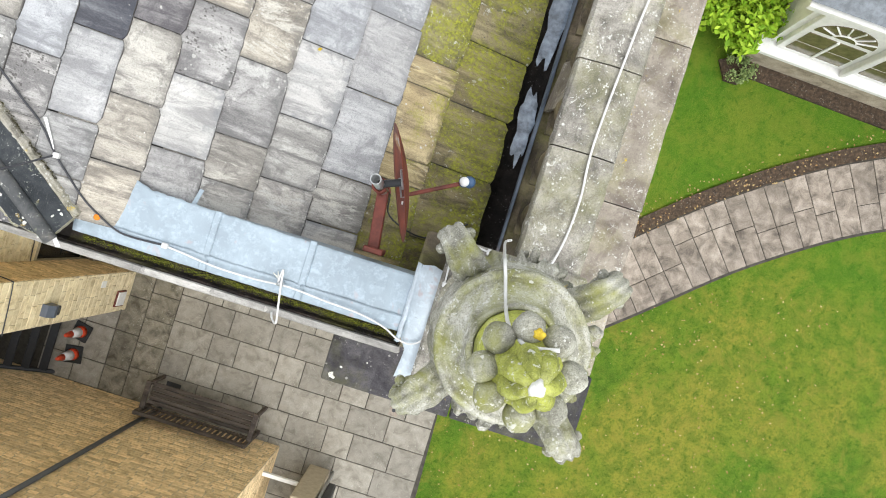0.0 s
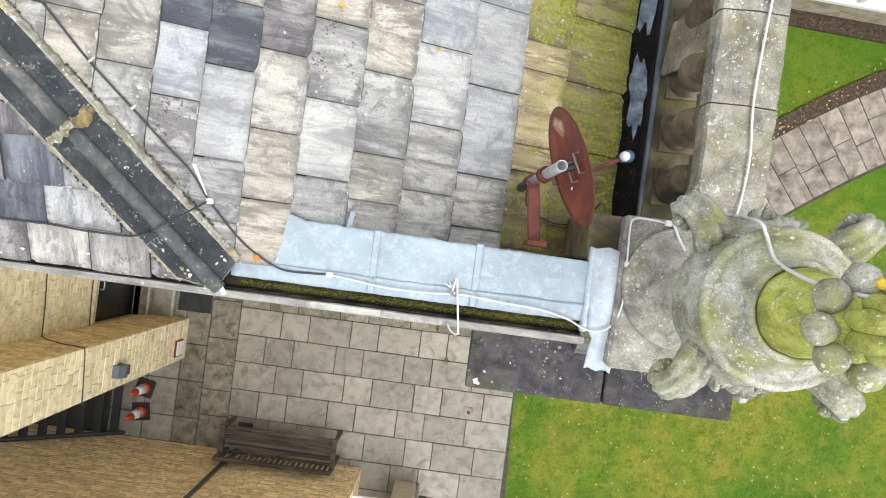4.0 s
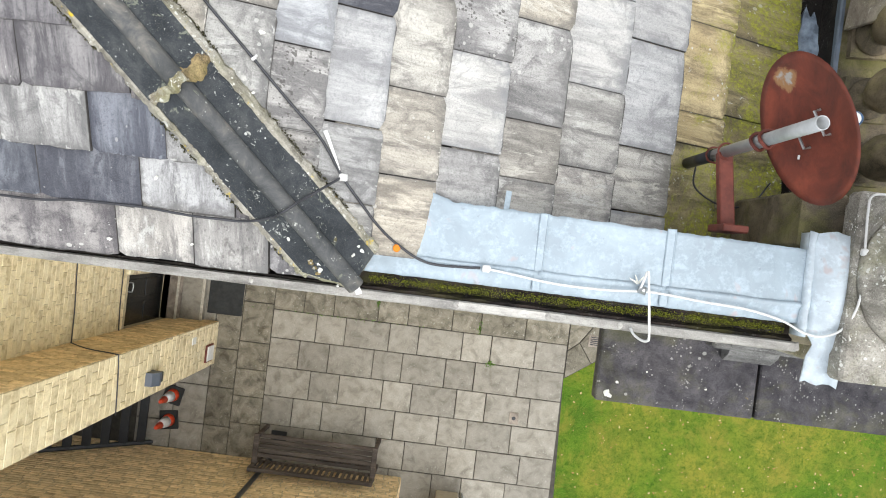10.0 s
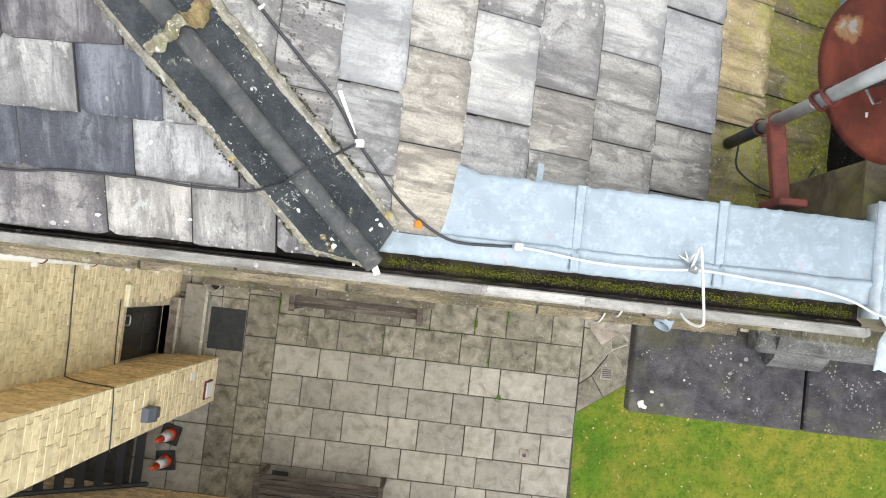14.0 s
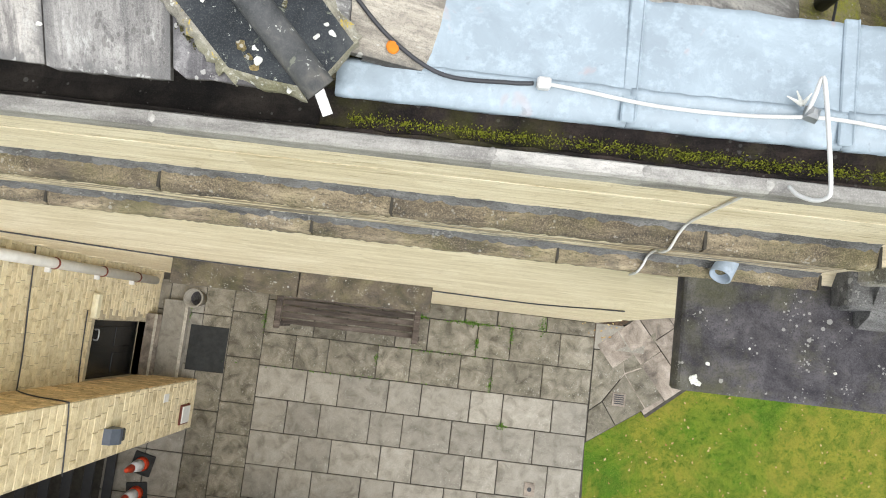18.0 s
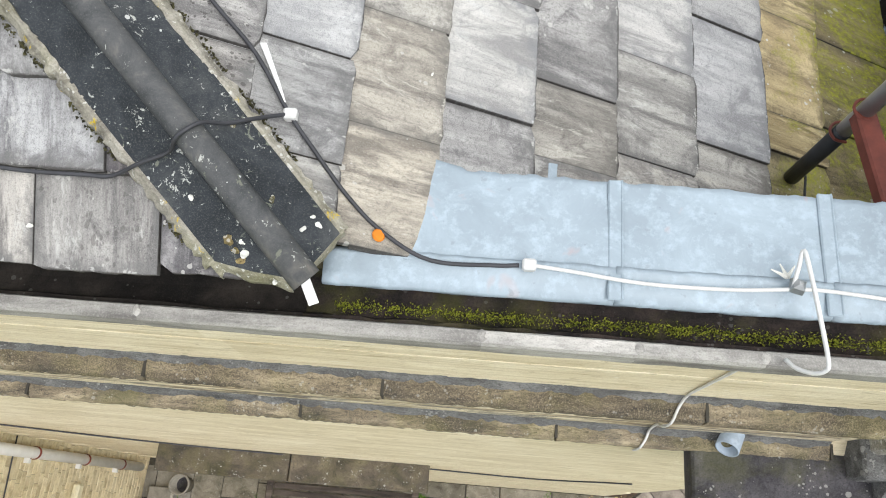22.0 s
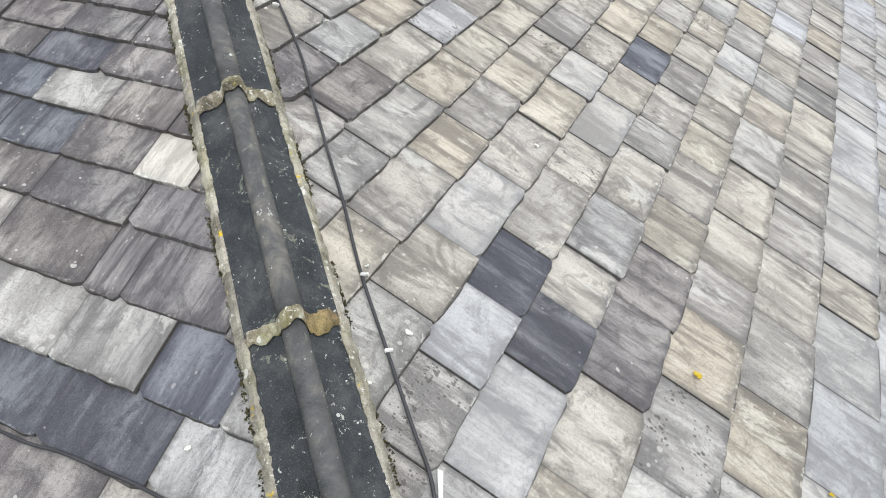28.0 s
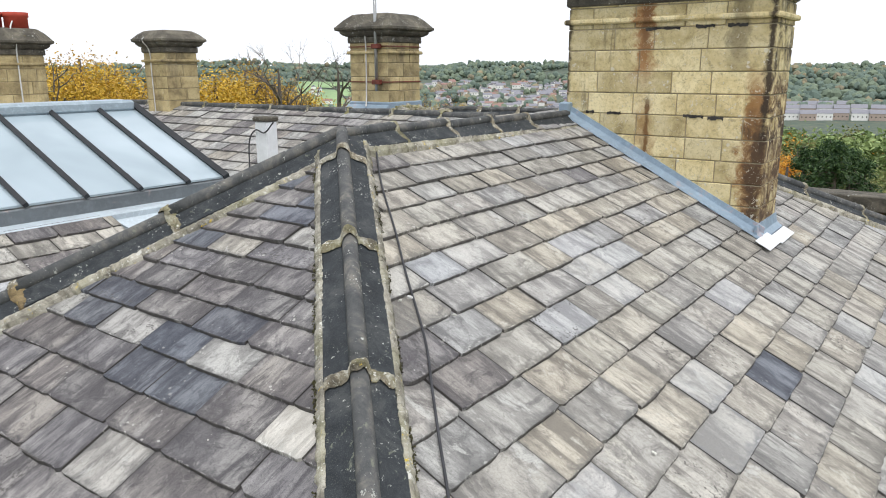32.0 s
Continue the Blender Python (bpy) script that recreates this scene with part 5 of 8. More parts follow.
def strip_rings(bm, rings, closed=True):
    n = len(rings[0])
    for r0, r1 in zip(rings, rings[1:]):
        for i in range(n):
            bm.faces.new((r0[i], r0[(i + 1) % n], r1[(i + 1) % n], r1[i]))
    if closed:
        bm.faces.new(list(reversed(rings[0])))
        bm.faces.new(rings[-1])
    bmesh.ops.recalc_face_normals(bm, faces=bm.faces)
    return bm


def stone_lump(radii, m, seed, amp=0.006, scale=26):
    bm = bmesh.new()
    bmesh.ops.create_icosphere(bm, subdivisions=3, radius=1.0, matrix=Matrix.Diagonal((*radii, 1)))
    bmesh.ops.transform(bm, verts=bm.verts, matrix=m)
    return erode(bm, amp, scale, seed)


part("base_ring", erode(lathe([(0.25, 0.0), (0.25, 0.022), (0.238, 0.034), (0.215, 0.036), (0.207, 0.05), (0.19, 0.06), (0.165, 0.066), (0.15, 0.09), (0.11, 0.14), (0.095, 0.25), (0.095, 0.36)], 64), 0.005, 14, 1), PARAPET, finial, "grey round moulded base", smooth=True)
part("body", erode(lathe([(0.09, 0.20), (0.105, 0.30), (0.14, 0.42), (0.182, 0.52), (0.22, 0.60), (0.246, 0.67), (0.252, 0.73), (0.24, 0.79), (0.215, 0.85)], 96), 0.014, 11, 2), FINIAL, finial, "mossy bell-shaped body", smooth=True)
part("disc", erode(lathe([(0.18, 0.80), (0.212, 0.835), (0.230, 0.862), (0.235, 0.880), (0.233, 0.895), (0.225, 0.906), (0.212, 0.910), (0.206, 0.901), (0.199, 0.900), (0.193, 0.908), (0.182, 0.918), (0.165, 0.932), (0.150, 0.955), (0.141, 0.982), (0.140, 0.998), (0.133, 1.008), (0.124, 1.006), (0.119, 0.985), (0.10, 0.96)], 96), 0.005, 16, 3), FINIAL, finial, "round moulded disc", smooth=True)
part("bud_stem", erode(lathe([(0.115, 0.955), (0.121, 0.99), (0.117, 1.03), (0.105, 1.09), (0.087, 1.16), (0.074, 1.22), (0.078, 1.255), (0.09, 1.29), (0.085, 1.325), (0.06, 1.35), (0.04, 1.37)], 48), 0.006, 18, 4), FINIAL_GREEN, finial, "green algae-covered stem", smooth=True)
# ring of stone fruits round the bud
for k, a in enumerate((146, 190, 228, 277, 319, 10, 61, 104)):
    m = pose(0, 0, 0, 0, 0, a) @ pose(0.104, 0, 1.308, 0, 28, 0)
    part("fruit", stone_lump((0.040, 0.041, 0.049), m, k * 3.1, 0.005, 30), FINIAL, finial, "egg-shaped carved fruit", smooth=True)


def lobe(length, width, thick, bulge, top_r, m):
    """A stone bud leaf with a keel, swelling and closing towards the tip."""
    bm = bmesh.new()
    nu, nv = 12, 12
    rings = []
    for i in range(nu + 1):
        t = i / nu
        w = width * (0.55 + 0.75 * math.sin(math.pi * (0.08 + 0.84 * t))) * (1 - 0.35 * t)
        x = bulge * math.sin(math.pi * min(1.0, t * 0.95)) - top_r * t ** 1.6
        ring = []
        for k in range(nv):
            a = 2 * math.pi * k / nv
            keel = 1.0 + 0.25 * max(0.0, math.sin(a)) ** 6
            ring.append(bm.verts.new((x + thick * keel * math.sin(a), w * math.cos(a), length * t)))
        rings.append(ring)
    strip_rings(bm, rings)
    bmesh.ops.transform(bm, verts=bm.verts, matrix=m)
    return bm


for k in range(7):
    part("bud_lobe", erode(lobe(0.170, 0.026, 0.020, 0.016, 0.040, pose(0, 0, 0, 0, 0, 360 / 7 * k + 10) @ pose(0.050, 0, 1.338)), 0.003, 40, k), FINIAL_GREEN, finial, "yellow-green bud leaf", smooth=True)
part("bud_core", lathe([(0.05, 1.33), (0.055, 1.40), (0.04, 1.47), (0.02, 1.505)], 24), FINIAL_GREEN, finial, smooth=True)
part("tip", erode(lathe([(0.012, 1.485), (0.018, 1.498), (0.019, 1.510), (0.014, 1.520), (0.004, 1.523)], 20), 0.008, 70, 5), LICHEN_WHITE, finial, "white bird-stained tip", smooth=True)
part("lichen_tuft", stone_lump((0.015, 0.013, 0.009), Matrix.Translation((-0.006, 0.100, 1.350)), 7, 0.006, 90), LICHEN, finial, "yellow lichen tuft", smooth=True)
# ragged ring of carved acanthus under the disc
bm = bmesh.new()
rings = []
for q, (r0, z0) in enumerate(((0.15, 0.54), (0.21, 0.60), (0.25, 0.645), (0.272, 0.68), (0.274, 0.71), (0.252, 0.735), (0.222, 0.748), (0.19, 0.765))):
    ring = []
    for i in range(192):
        a = 2 * math.pi * i / 192
        c, d = math.cos(a), math.sin(a)
        west = max(0.0, min(1.0, (-c - 0.6) / 0.25))
        out = -0.05 * west + 0.028 * noise.noise((c * 5, d * 5, q * 0.35)) + 0.030 * noise.noise((c * 13, d * 13, q * 0.9)) + 0.012 * noise.noise((c * 34, d * 34, q * 1.7))
        ring.append(bm.verts.new(((r0 + out) * c, (r0 + out) * d, z0 + 0.03 * noise.noise((c * 14, d * 14, q)) + 0.012 * noise.noise((c * 36, d * 36, q)))))
    rings.append(ring)
part("acanthus_ring", strip_rings(bm, rings, False), FINIAL, finial, "ragged carved acanthus ring", smooth=True)

# four diagonal scrolls, each a fluted strap that rolls over at its end
for k in range(4):
    ang = 45 + 90 * k
    m = pose(0, 0, 0, 0, 0, ang)
    bm = bmesh.new()
    path = smooth_line([(0.13, 0, 0.46), (0.165, 0, 0.58), (0.205, 0, 0.69), (0.25, 0, 0.775), (0.30, 0, 0.828), (0.345, 0, 0.840), (0.377, 0, 0.818), (0.388, 0, 0.775), (0.374, 0, 0.735), (0.347, 0, 0.722), (0.329, 0, 0.742)], 3)
    rings = []
    n = len(path) - 1
    for i, p in enumerate(path):
        d = (path[min(i + 1, n)] - path[max(0, i - 1)]).normalized()
        nrm = Vector((-d.z, 0, d.x))
        t = i / n
        w = 0.078 - 0.034 * min(1.0, t * 1.7)
        th = 0.030 - 0.008 * t
        ring = []
        for q in range(17):
            b = -1 + q / 8
            flute = 0.62 + 0.55 * abs(math.cos(1.5 * math.pi * b)) * (1 - 0.3 * abs(b))
            ring.append(bm.verts.new(p + nrm * (th * flute * (1 - 0.5 * abs(b) ** 4)) + Vector((0, b * w, 0))))
        ring += [bm.verts.new(p - nrm * th * 0.9 + Vector((0, b * w, 0))) for b in (0.9, 0.3, -0.3, -0.9)]
        rings.append(ring)
    strip_rings(bm, rings)
    bmesh.ops.transform(bm, verts=bm.verts, matrix=m)
    scroll = part("scroll", erode(bm, 0.007, 22, k * 5.0), FINIAL, finial, "scrolled acanthus bracket", smooth=True)
    for j, (x, y, z, r) in enumerate(((0.392, -0.024, 0.792, 0.017), (0.396, 0.004, 0.786, 0.018), (0.390, 0.027, 0.790, 0.016), (0.358, -0.048, 0.776, 0.020), (0.358, 0.048, 0.776, 0.020), (0.345, 0.0, 0.846, 0.014))):
        part("bead", stone_lump((r * 0.9, r * 1.05, r), m @ Matrix.Translation((x, y, z)), k + j, 0.005, 45), FINIAL, scroll, smooth=True)
    # rough acanthus between the scrolls
    rr = random.Random(k + 40)
    for q in range(0 if k == 1 else 11):
        a = ang + 45 + rr.uniform(-27, 27)
        r = rr.uniform(0.22, 0.285)
        lump = stone_lump((rr.uniform(0.022, 0.034), rr.uniform(0.012, 0.022), rr.uniform(0.02, 0.04)), pose(0, 0, 0, 0, 0, a) @ pose(r, 0, rr.uniform(0.60, 0.74) - 0.25 * (r - 0.22), rr.uniform(-30, 30), 40, rr.uniform(-30, 30)), k * 20 + q, 0.012, 42)
        part("acanthus_leaf", lump, FINIAL, finial, "rough carved acanthus leaf", smooth=True)

# ---- ledge slabs below the pier ----
ledge = thing("stone_ledge", (0, 0, 0), "black-stained projecting stone slabs with white lichen spots", "ledge")
part("slab", boxed(0.69, 1.475, 0.18, 0.66, 7.40, 7.50, bevel=0.008), LEDGE_DARK, ledge)
part("slab", boxed(1.49, 2.23, 0.18, 0.66, 7.395, 7.497, bevel=0.008), LEDGE_DARK, ledge)
part("corbel", extrude_profile([(0.64, 7.50), (0.47, 7.5), (0.46, 7.53), (0.5, 7.60), (0.64, 7.68)], 1.28, 1.52, cuts=2, wobble=0.004), CEMENT, ledge, "mossy stone corbel")
part("wall_foot", boxed(1.2, 1.95, 0.52, 0.66, 7.49, 7.62, bevel=0.01), CEMENT, ledge)
for k, (x, y, r) in enumerate(((0.744, 0.217, 0.014), (0.758, 0.210, 0.012), (0.750, 0.232, 0.009), (0.736, 0.226, 0.008), (0.79, 0.28, 0.008), (0.93, 0.35, 0.005), (1.23, 0.3, 0.006))):
    part("dropping", stone_lump((r, r * 0.8, 0.003), Matrix.Translation((x, y, 7.501)), k, r * 0.5, 110), LICHEN_WHITE, ledge, "white bird dropping")

# outlet pipe through the wall
outlet = thing("outlet_pipe", (0, 0, 0), "short galvanised outlet pipe poking from the wall", "pipe")
m = Matrix.Translation((0.79, 0.585, 7.555)) @ Vector((-0.45, -0.8, 0.35)).to_track_quat("Z", "Y").to_matrix().to_4x4()
part("pipe", lathe([(0.036, -0.17), (0.039, 0.0), (0.034, 0.0), (0.030, -0.16)], 20, m=m), LEAD_PALE, outlet, smooth=True)

# ---- satellite dish on its post ----
dish = thing("satellite_dish", (0, 0, 0), "rust-red satellite dish on a galvanised pole with a red steel arm", "satellite dish")
pole_foot, pole_top = Vector((0.811, 1.31, 8.13)), Vector((0.858, 1.316, 9.13))
pd = (pole_top - pole_foot)
ptube = bmesh.new()
tube([pole_foot + pd * t for t in (0.0, 0.28)], 0.0225, 14, ptube)
part("pole_sleeve", ptube, DARK_STEEL, dish, "dark painted pole foot", smooth=True)
m = look(pole_foot + pd * 0.25, pole_top) @ Matrix.Rotation(math.pi, 4, "X")
part("pole", lathe([(0.021, 0.0), (0.021, pd.length * 0.75), (0.0175, pd.length * 0.75), (0.0175, 0.1)], 20, m=m), STEEL, dish, smooth=True)
post_foot = Vector((0.865, 1.035, 8.50))
post_top = pole_foot + pd * 0.36
dirn = (post_top - post_foot).normalized()
mm = look(post_foot, post_top) @ Matrix.Rotation(math.pi, 4, "X")
part("red_arm", box(bmesh.new(), -0.026, 0.026, -0.02, 0.02, 0.0, (post_top - post_foot).length, bevel=0.005, m=mm), RUST, dish, "red oxide steel arm")
part("foot_plate", boxed(0.825, 0.915, 1.026, 1.052, 8.42, 8.58, bevel=0.004), RUST, dish, "red oxide fixing plate")
for t in (0.27, 0.38):
    c = pole_foot + pd * t
    part("u_bolt", tube(smooth_line([c + Vector((0.03 * math.cos(a), 0.03 * math.sin(a), 0)) for a in (0, 1, 2, 3, 4, 5)], 3), 0.004, 6), RUST, dish, "rusty clamp")
c = pole_foot + pd * 0.62
part("cable_tie", tube(smooth_line([c + Vector((0.0235 * math.cos(a), 0.0235 * math.sin(a), 0)) for a in (0, 1, 2, 3, 4, 5, 6)], 3), 0.003, 6), WHITE_CABLE, dish, "white cable tie")
# reflector: shallow bowl facing away towards the parapet
DC = Vector((0.956, 1.355, 8.89))
face = look(DC, DC + Vector((0.92, 0.36, -0.14)), 12)
bm = bmesh.new()
steps, nr = 48, 9
a_r, b_r, depth = 0.236, 0.224, -0.035
front_rings, back_rings = [], []
for i in range(nr + 1):
    t = i / nr
    front_rings.append([bm.verts.new((a_r * t * math.cos(2 * math.pi * k / steps), b_r * t * math.sin(2 * math.pi * k / steps), -depth * t * t)) for k in range(steps)] if i else [bm.verts.new((0, 0, 0))])
    back_rings.append([bm.verts.new((a_r * 1.012 * t * math.cos(2 * math.pi * k / steps), b_r * 1.012 * t * math.sin(2 * math.pi * k / steps), -depth * t * t + 0.004 + (-0.002 if i == nr else 0))) for k in range(steps)] if i else [bm.verts.new((0, 0, 0.004))])
for rings in (front_rings, back_rings):
    for i in range(nr):
        for k in range(steps):
            k1 = (k + 1) % steps
            if i == 0:
                bm.faces.new((rings[0][0], rings[1][k], rings[1][k1]))
            else:
                bm.faces.new((rings[i][k], rings[i + 1][k], rings[i + 1][k1], rings[i][k1]))
for k in range(steps):
    k1 = (k + 1) % steps
    bm.faces.new((front_rings[nr][k], back_rings[nr][k], back_rings[nr][k1], front_rings[nr][k1]))
bmesh.ops.recalc_face_normals(bm, faces=bm.faces)
bmesh.ops.transform(bm, verts=bm.verts, matrix=face)


BARE_AT = Vector((0.885, 1.52, 8.84))


def dish_material():
    g = Nodes("worn_red_dish", rough=0.55, spec=0.35)
    v = g.coord((1, 1, 1))
    a = g.noise(v, 7.0, 6, 0.65, 0.5)
    b = g.noise(v, 55.0, 4, 0.7)
    col = g.ramp(a, [(0.3, (0.075, 0.022, 0.015)), (0.5, (0.165, 0.04, 0.024)), (0.7, (0.27, 0.065, 0.035))])
    col = g.mix(g.ramp(b, [(0.5, (0.0,)), (0.8, (0.35,))]), col, (0.07, 0.03, 0.022))
    # one bare patch where the paint has gone
    mp = g.n("ShaderNodeMapping")
    mp.inputs["Location"].default_value = tuple(-c for c in BARE_AT)
    g.link(g.tc.outputs["Object"], mp.inputs["Vector"])
    ln = g.n("ShaderNodeVectorMath")
    ln.operation = "LENGTH"
    g.link(mp.outputs[0], ln.inputs[0])
    reach = g.math("ADD", ln.outputs["Value"], g.math("MULTIPLY", g.noise(v, 22.0, 6, 0.65, 0.4), 0.075))
    col = g.mix(g.ramp(reach, [(0.080, (0.9,)), (0.090, (0.0,))]), col, (0.36, 0.20, 0.09))
    col = g.mix(g.ramp(reach, [(0.066, (0.95,)), (0.072, (0.0,))]), col, (0.40, 0.38, 0.35))
    g.bump(b, 0.2, 0.003)
    return g.done(col)


part("reflector", bm, dish_material(), dish, "worn red bowl with a grey bare patch", smooth=True)
side_v = (face.to_3x3() @ Vector((1, 0, 0)))
upv = (face.to_3x3() @ Vector((0, 1, 0)))
back = (face.to_3x3() @ Vector((0, 0, 1)))
for s1 in (-0.055, 0.055):
    p0, p1 = DC + upv * s1 + side_v * 0.045 + back * 0.006, DC + upv * s1 - side_v * 0.035 + back * 0.006
    part("back_rib", tube([p0, p0 + back * 0.022, p1 + back * 0.022, p1], 0.0045, 6), STEEL, dish, "galvanised back rib")
for s1 in (-0.03, 0.03):
    c = pole_foot + pd * (0.66 + s1)
    part("u_bolt", tube(smooth_line([c + Vector((0.028 * math.cos(a), 0.028 * math.sin(a), 0.012 * math.sin(a * 2))) for a in (0, 1, 2, 3, 4, 5, 6)], 3), 0.006, 6), RUST, dish, "red painted clamp")
part("tie_end", tube([DC + side_v * 0.05 - upv * 0.1 + back * 0.02, DC + side_v * 0.062 - upv * 0.105 + back * 0.024], 0.004, 6), WHITE_CABLE, dish, "white tie end")
part("bracket", tube([DC + back * 0.02, pole_foot + pd * 0.74], 0.016, 8), DARK_STEEL, dish)
lnb_at = Vector((1.182, 1.445, 8.66))
part("feed_arm", tube([DC - upv * 0.19 + back * 0.01, lnb_at], 0.009, 8), RUST, dish, "red feed arm")
m = look(lnb_at, DC) @ Matrix.Rotation(math.pi, 4, "X")
lnb = part("feed_horn", lathe([(0.018, -0.035), (0.022, -0.03), (0.022, 0.0), (0.026, 0.004), (0.026, 0.02), (0.022, 0.03)], 18, m=m @ Matrix.Rotation(math.pi, 4, "X")), BLUE_PLASTIC, dish, "blue feed horn", smooth=True)
part("cap", lathe([(0.021, 0.0), (0.021, 0.014), (0.014, 0.024), (0.002, 0.027)], 18, m=Matrix.Translation(lnb_at + Vector((-0.012, -0.004, 0.020)))), WHITE_PAINT, lnb, "white cap", smooth=True)
loop = smooth_line([pole_foot + pd * 0.04 + Vector((0.02, -0.01, 0)), (0.85, 1.22, 8.13), (0.95, 1.17, 8.08), (1.05, 1.16, 8.03), (1.15, 1.2, 8.0), (1.25, 1.3, 7.9)], 6)
part("loose_cable", tube(loop, 0.004, 6), BLACK_CABLE, dish, "thin black cable", smooth=True)

# ---- cables on the roof and the wall ----


def cable(name, pts, r, material, label, clips=()):
    t = thing(name, (0, 0, 0), label, "cable")
    part("lead_run", tube(smooth_line(pts, 6), r, 7), material, t, smooth=True)
    for c in clips:
        part("clip", boxed(c[0] - 0.014, c[0] + 0.014, c[1] - 0.012, c[1] + 0.012, c[2] - 0.012, c[2] + 0.01, bevel=0.004), WHITE_CABLE, t, "pale cable clip")
    return t


hp = [(-2.46, 2.96), (-2.389, 2.92), (-2.167, 2.70), (-1.91, 2.48), (-1.70, 2.29), (-1.45, 2.076), (-1.295, 1.91), (-1.16, 1.765), (-1.05, 1.65), (-0.914, 1.495), (-0.764, 1.348), (-0.635, 1.222), (-0.553, 1.145), (-0.48, 1.04), (-0.426, 0.976), (-0.353, 0.896), (-0.28, 0.839)]
pts = [(x, y, za(x) + 0.011) for x, y in hp] + [(-0.18, 0.793, 8.680), (-0.05, 0.793, 8.676), (0.0, 0.797, 8.676)]
cable("black_cable", pts, 0.0046, BLACK_CABLE, "black cable running down beside the hip tiles", [(-0.475, 1.035, za(-0.475) + 0.012)])
for x, y in ((-0.905, 1.490), (-0.762, 1.346), (-1.609, 2.19)):
    saddle = thing("cable_clip", (0, 0, 0), "small white saddle clip over the black cable", "cable clip", "white cable clips")
    part("saddle", boxed(-0.009, 0.009, -0.005, 0.005, 0.0, 0.011, bevel=0.003, m=pose(x, y, za(x) + 0.008, 0, 27.6, 0) @ Matrix.Rotation(0.8, 4, "Z")), WHITE_CABLE, saddle)
    part("nail", lathe([(0.0035, 0.0), (0.0035, 0.006), (0.002, 0.008)], 8, m=pose(x + 0.008, y + 0.010, za(x + 0.008) + 0.009)), WHITE_PAINT, saddle)


def on_wing(x, y, dz):
    """A point dz over the lowest tile of the front hip."""
    v = Vector((x - ha.x, y - ha.y, 0.0))
    s = v.dot(Vector((hd.x, hd.y, 0.0)).normalized()) / math.hypot(hd.x, hd.y)
    p = abs(v.dot(hside))
    wing = -0.037 * max(0.0, p - 0.028) / 0.078 + 0.016 * (1 - s / 0.8)
    return (x, y, ha.z + hd.z * s + hup.z * wing + dz)


cross = [(-0.485, 1.03, za(-0.485) + 0.014), (-0.53, 0.985, za(-0.53) + 0.045), on_wing(-0.562, 0.955, 0.014), on_wing(-0.584, 0.930, 0.046), on_wing(-0.606, 0.908, 0.056), on_wing(-0.628, 0.894, 0.042), on_wing(-0.650, 0.884, 0.014), on_wing(-0.705, 0.866, 0.012)]
cross += [(x, y, zb(y) + 0.012) for x, y in ((-0.775, 0.856), (-0.828, 0.855), (-0.942, 0.855), (-1.073, 0.863), (-1.188, 0.862), (-1.321, 0.858), (-1.489, 0.846), (-2.1, 0.86), (-3.0, 0.86))]
cable("black_cable", cross, 0.0042, BLACK_CABLE, "black cable crossing the hip tiles and lower slates")
white = [(0.02, 0.797, 8.683), (0.10, 0.79, 8.683), (0.25, 0.775, 8.683), (0.42, 0.775, 8.684), (0.55, 0.785, 8.686), (0.62, 0.785, 8.686), (0.76, 0.775, 8.684), (0.90, 0.768, 8.683), (1.02, 0.745, 8.683), (1.09, 0.715, 8.69), (1.15, 0.71, 8.70), (1.20, 0.75, 8.735), (1.222, 0.85, 8.765), (1.218, 1.0, 8.765), (1.212, 1.13, 8.765), (1.222, 1.185, 8.765), (1.3, 1.19, 8.765), (1.42, 1.175, 8.77), (1.5, 1.17, 8.775)]
cable("white_cable", white, 0.0042, WHITE_CABLE, "pale cable along the lead sheet and round the pier", [(0.02, 0.797, 8.683), (1.222, 1.0, 8.765), (1.36, 1.185, 8.77)])
cable("lightning_conductor", [(1.66, 9.7, 8.755), (1.70, 7.0, 8.752), (1.68, 5.0, 8.752), (1.71, 3.6, 8.752), (1.70, 2.7, 8.75), (1.665, 2.2, 8.75), (1.64, 1.75, 8.75), (1.655, 1.5, 8.75), (1.64, 1.3, 8.752), (1.60, 1.16, 8.80), (1.56, 1.12, 9.1), (1.555, 1.115, 9.36), (1.55, 1.05, 9.43), (1.54, 0.99, 9.5), (1.58, 0.93, 9.62), (1.62, 0.88, 9.72)], 0.0052, WHITE_CABLE, "pale lightning conductor along the coping and up the finial")
cable("white_cable", [(1.38, 1.19, 8.77), (1.40, 1.13, 8.80), (1.43, 1.07, 8.83)], 0.006, WHITE_CABLE, "short pale cable lying on the pier cap")
# hooked drip rod over the gutter
hook = thing("hooked_rod", (0, 0, 0), "bent white rod hooked over the gutter lip from the lead", "rod")
part("rod", tube(smooth_line([(0.535, 0.785, 8.692), (0.54, 0.82, 8.712), (0.548, 0.853, 8.724), (0.556, 0.80, 8.727), (0.568, 0.72, 8.722), (0.58, 0.64, 8.712), (0.578, 0.624, 8.70), (0.565, 0.622, 8.68), (0.545, 0.635, 8.655), (0.534, 0.655, 8.636)], 6), 0.0045, 8), WHITE_CABLE, hook, smooth=True)
part("clamp", lathe([(0.02, 0.0), (0.016, 0.018), (0.006, 0.026)], 4, m=pose(0.545, 0.79, 8.684, 0, 0, 30)), STEEL, hook, "small grey clamp")
for a in (60, 110, 150):
    part("solder_spike", tube([(0.53, 0.81, 8.682), (0.53 + 0.035 * math.cos(radians(a)), 0.81 + 0.03 * math.sin(radians(a)), 8.681)], [0.005, 0.0012], 6), LICHEN_WHITE, hook, "white sealant smear")
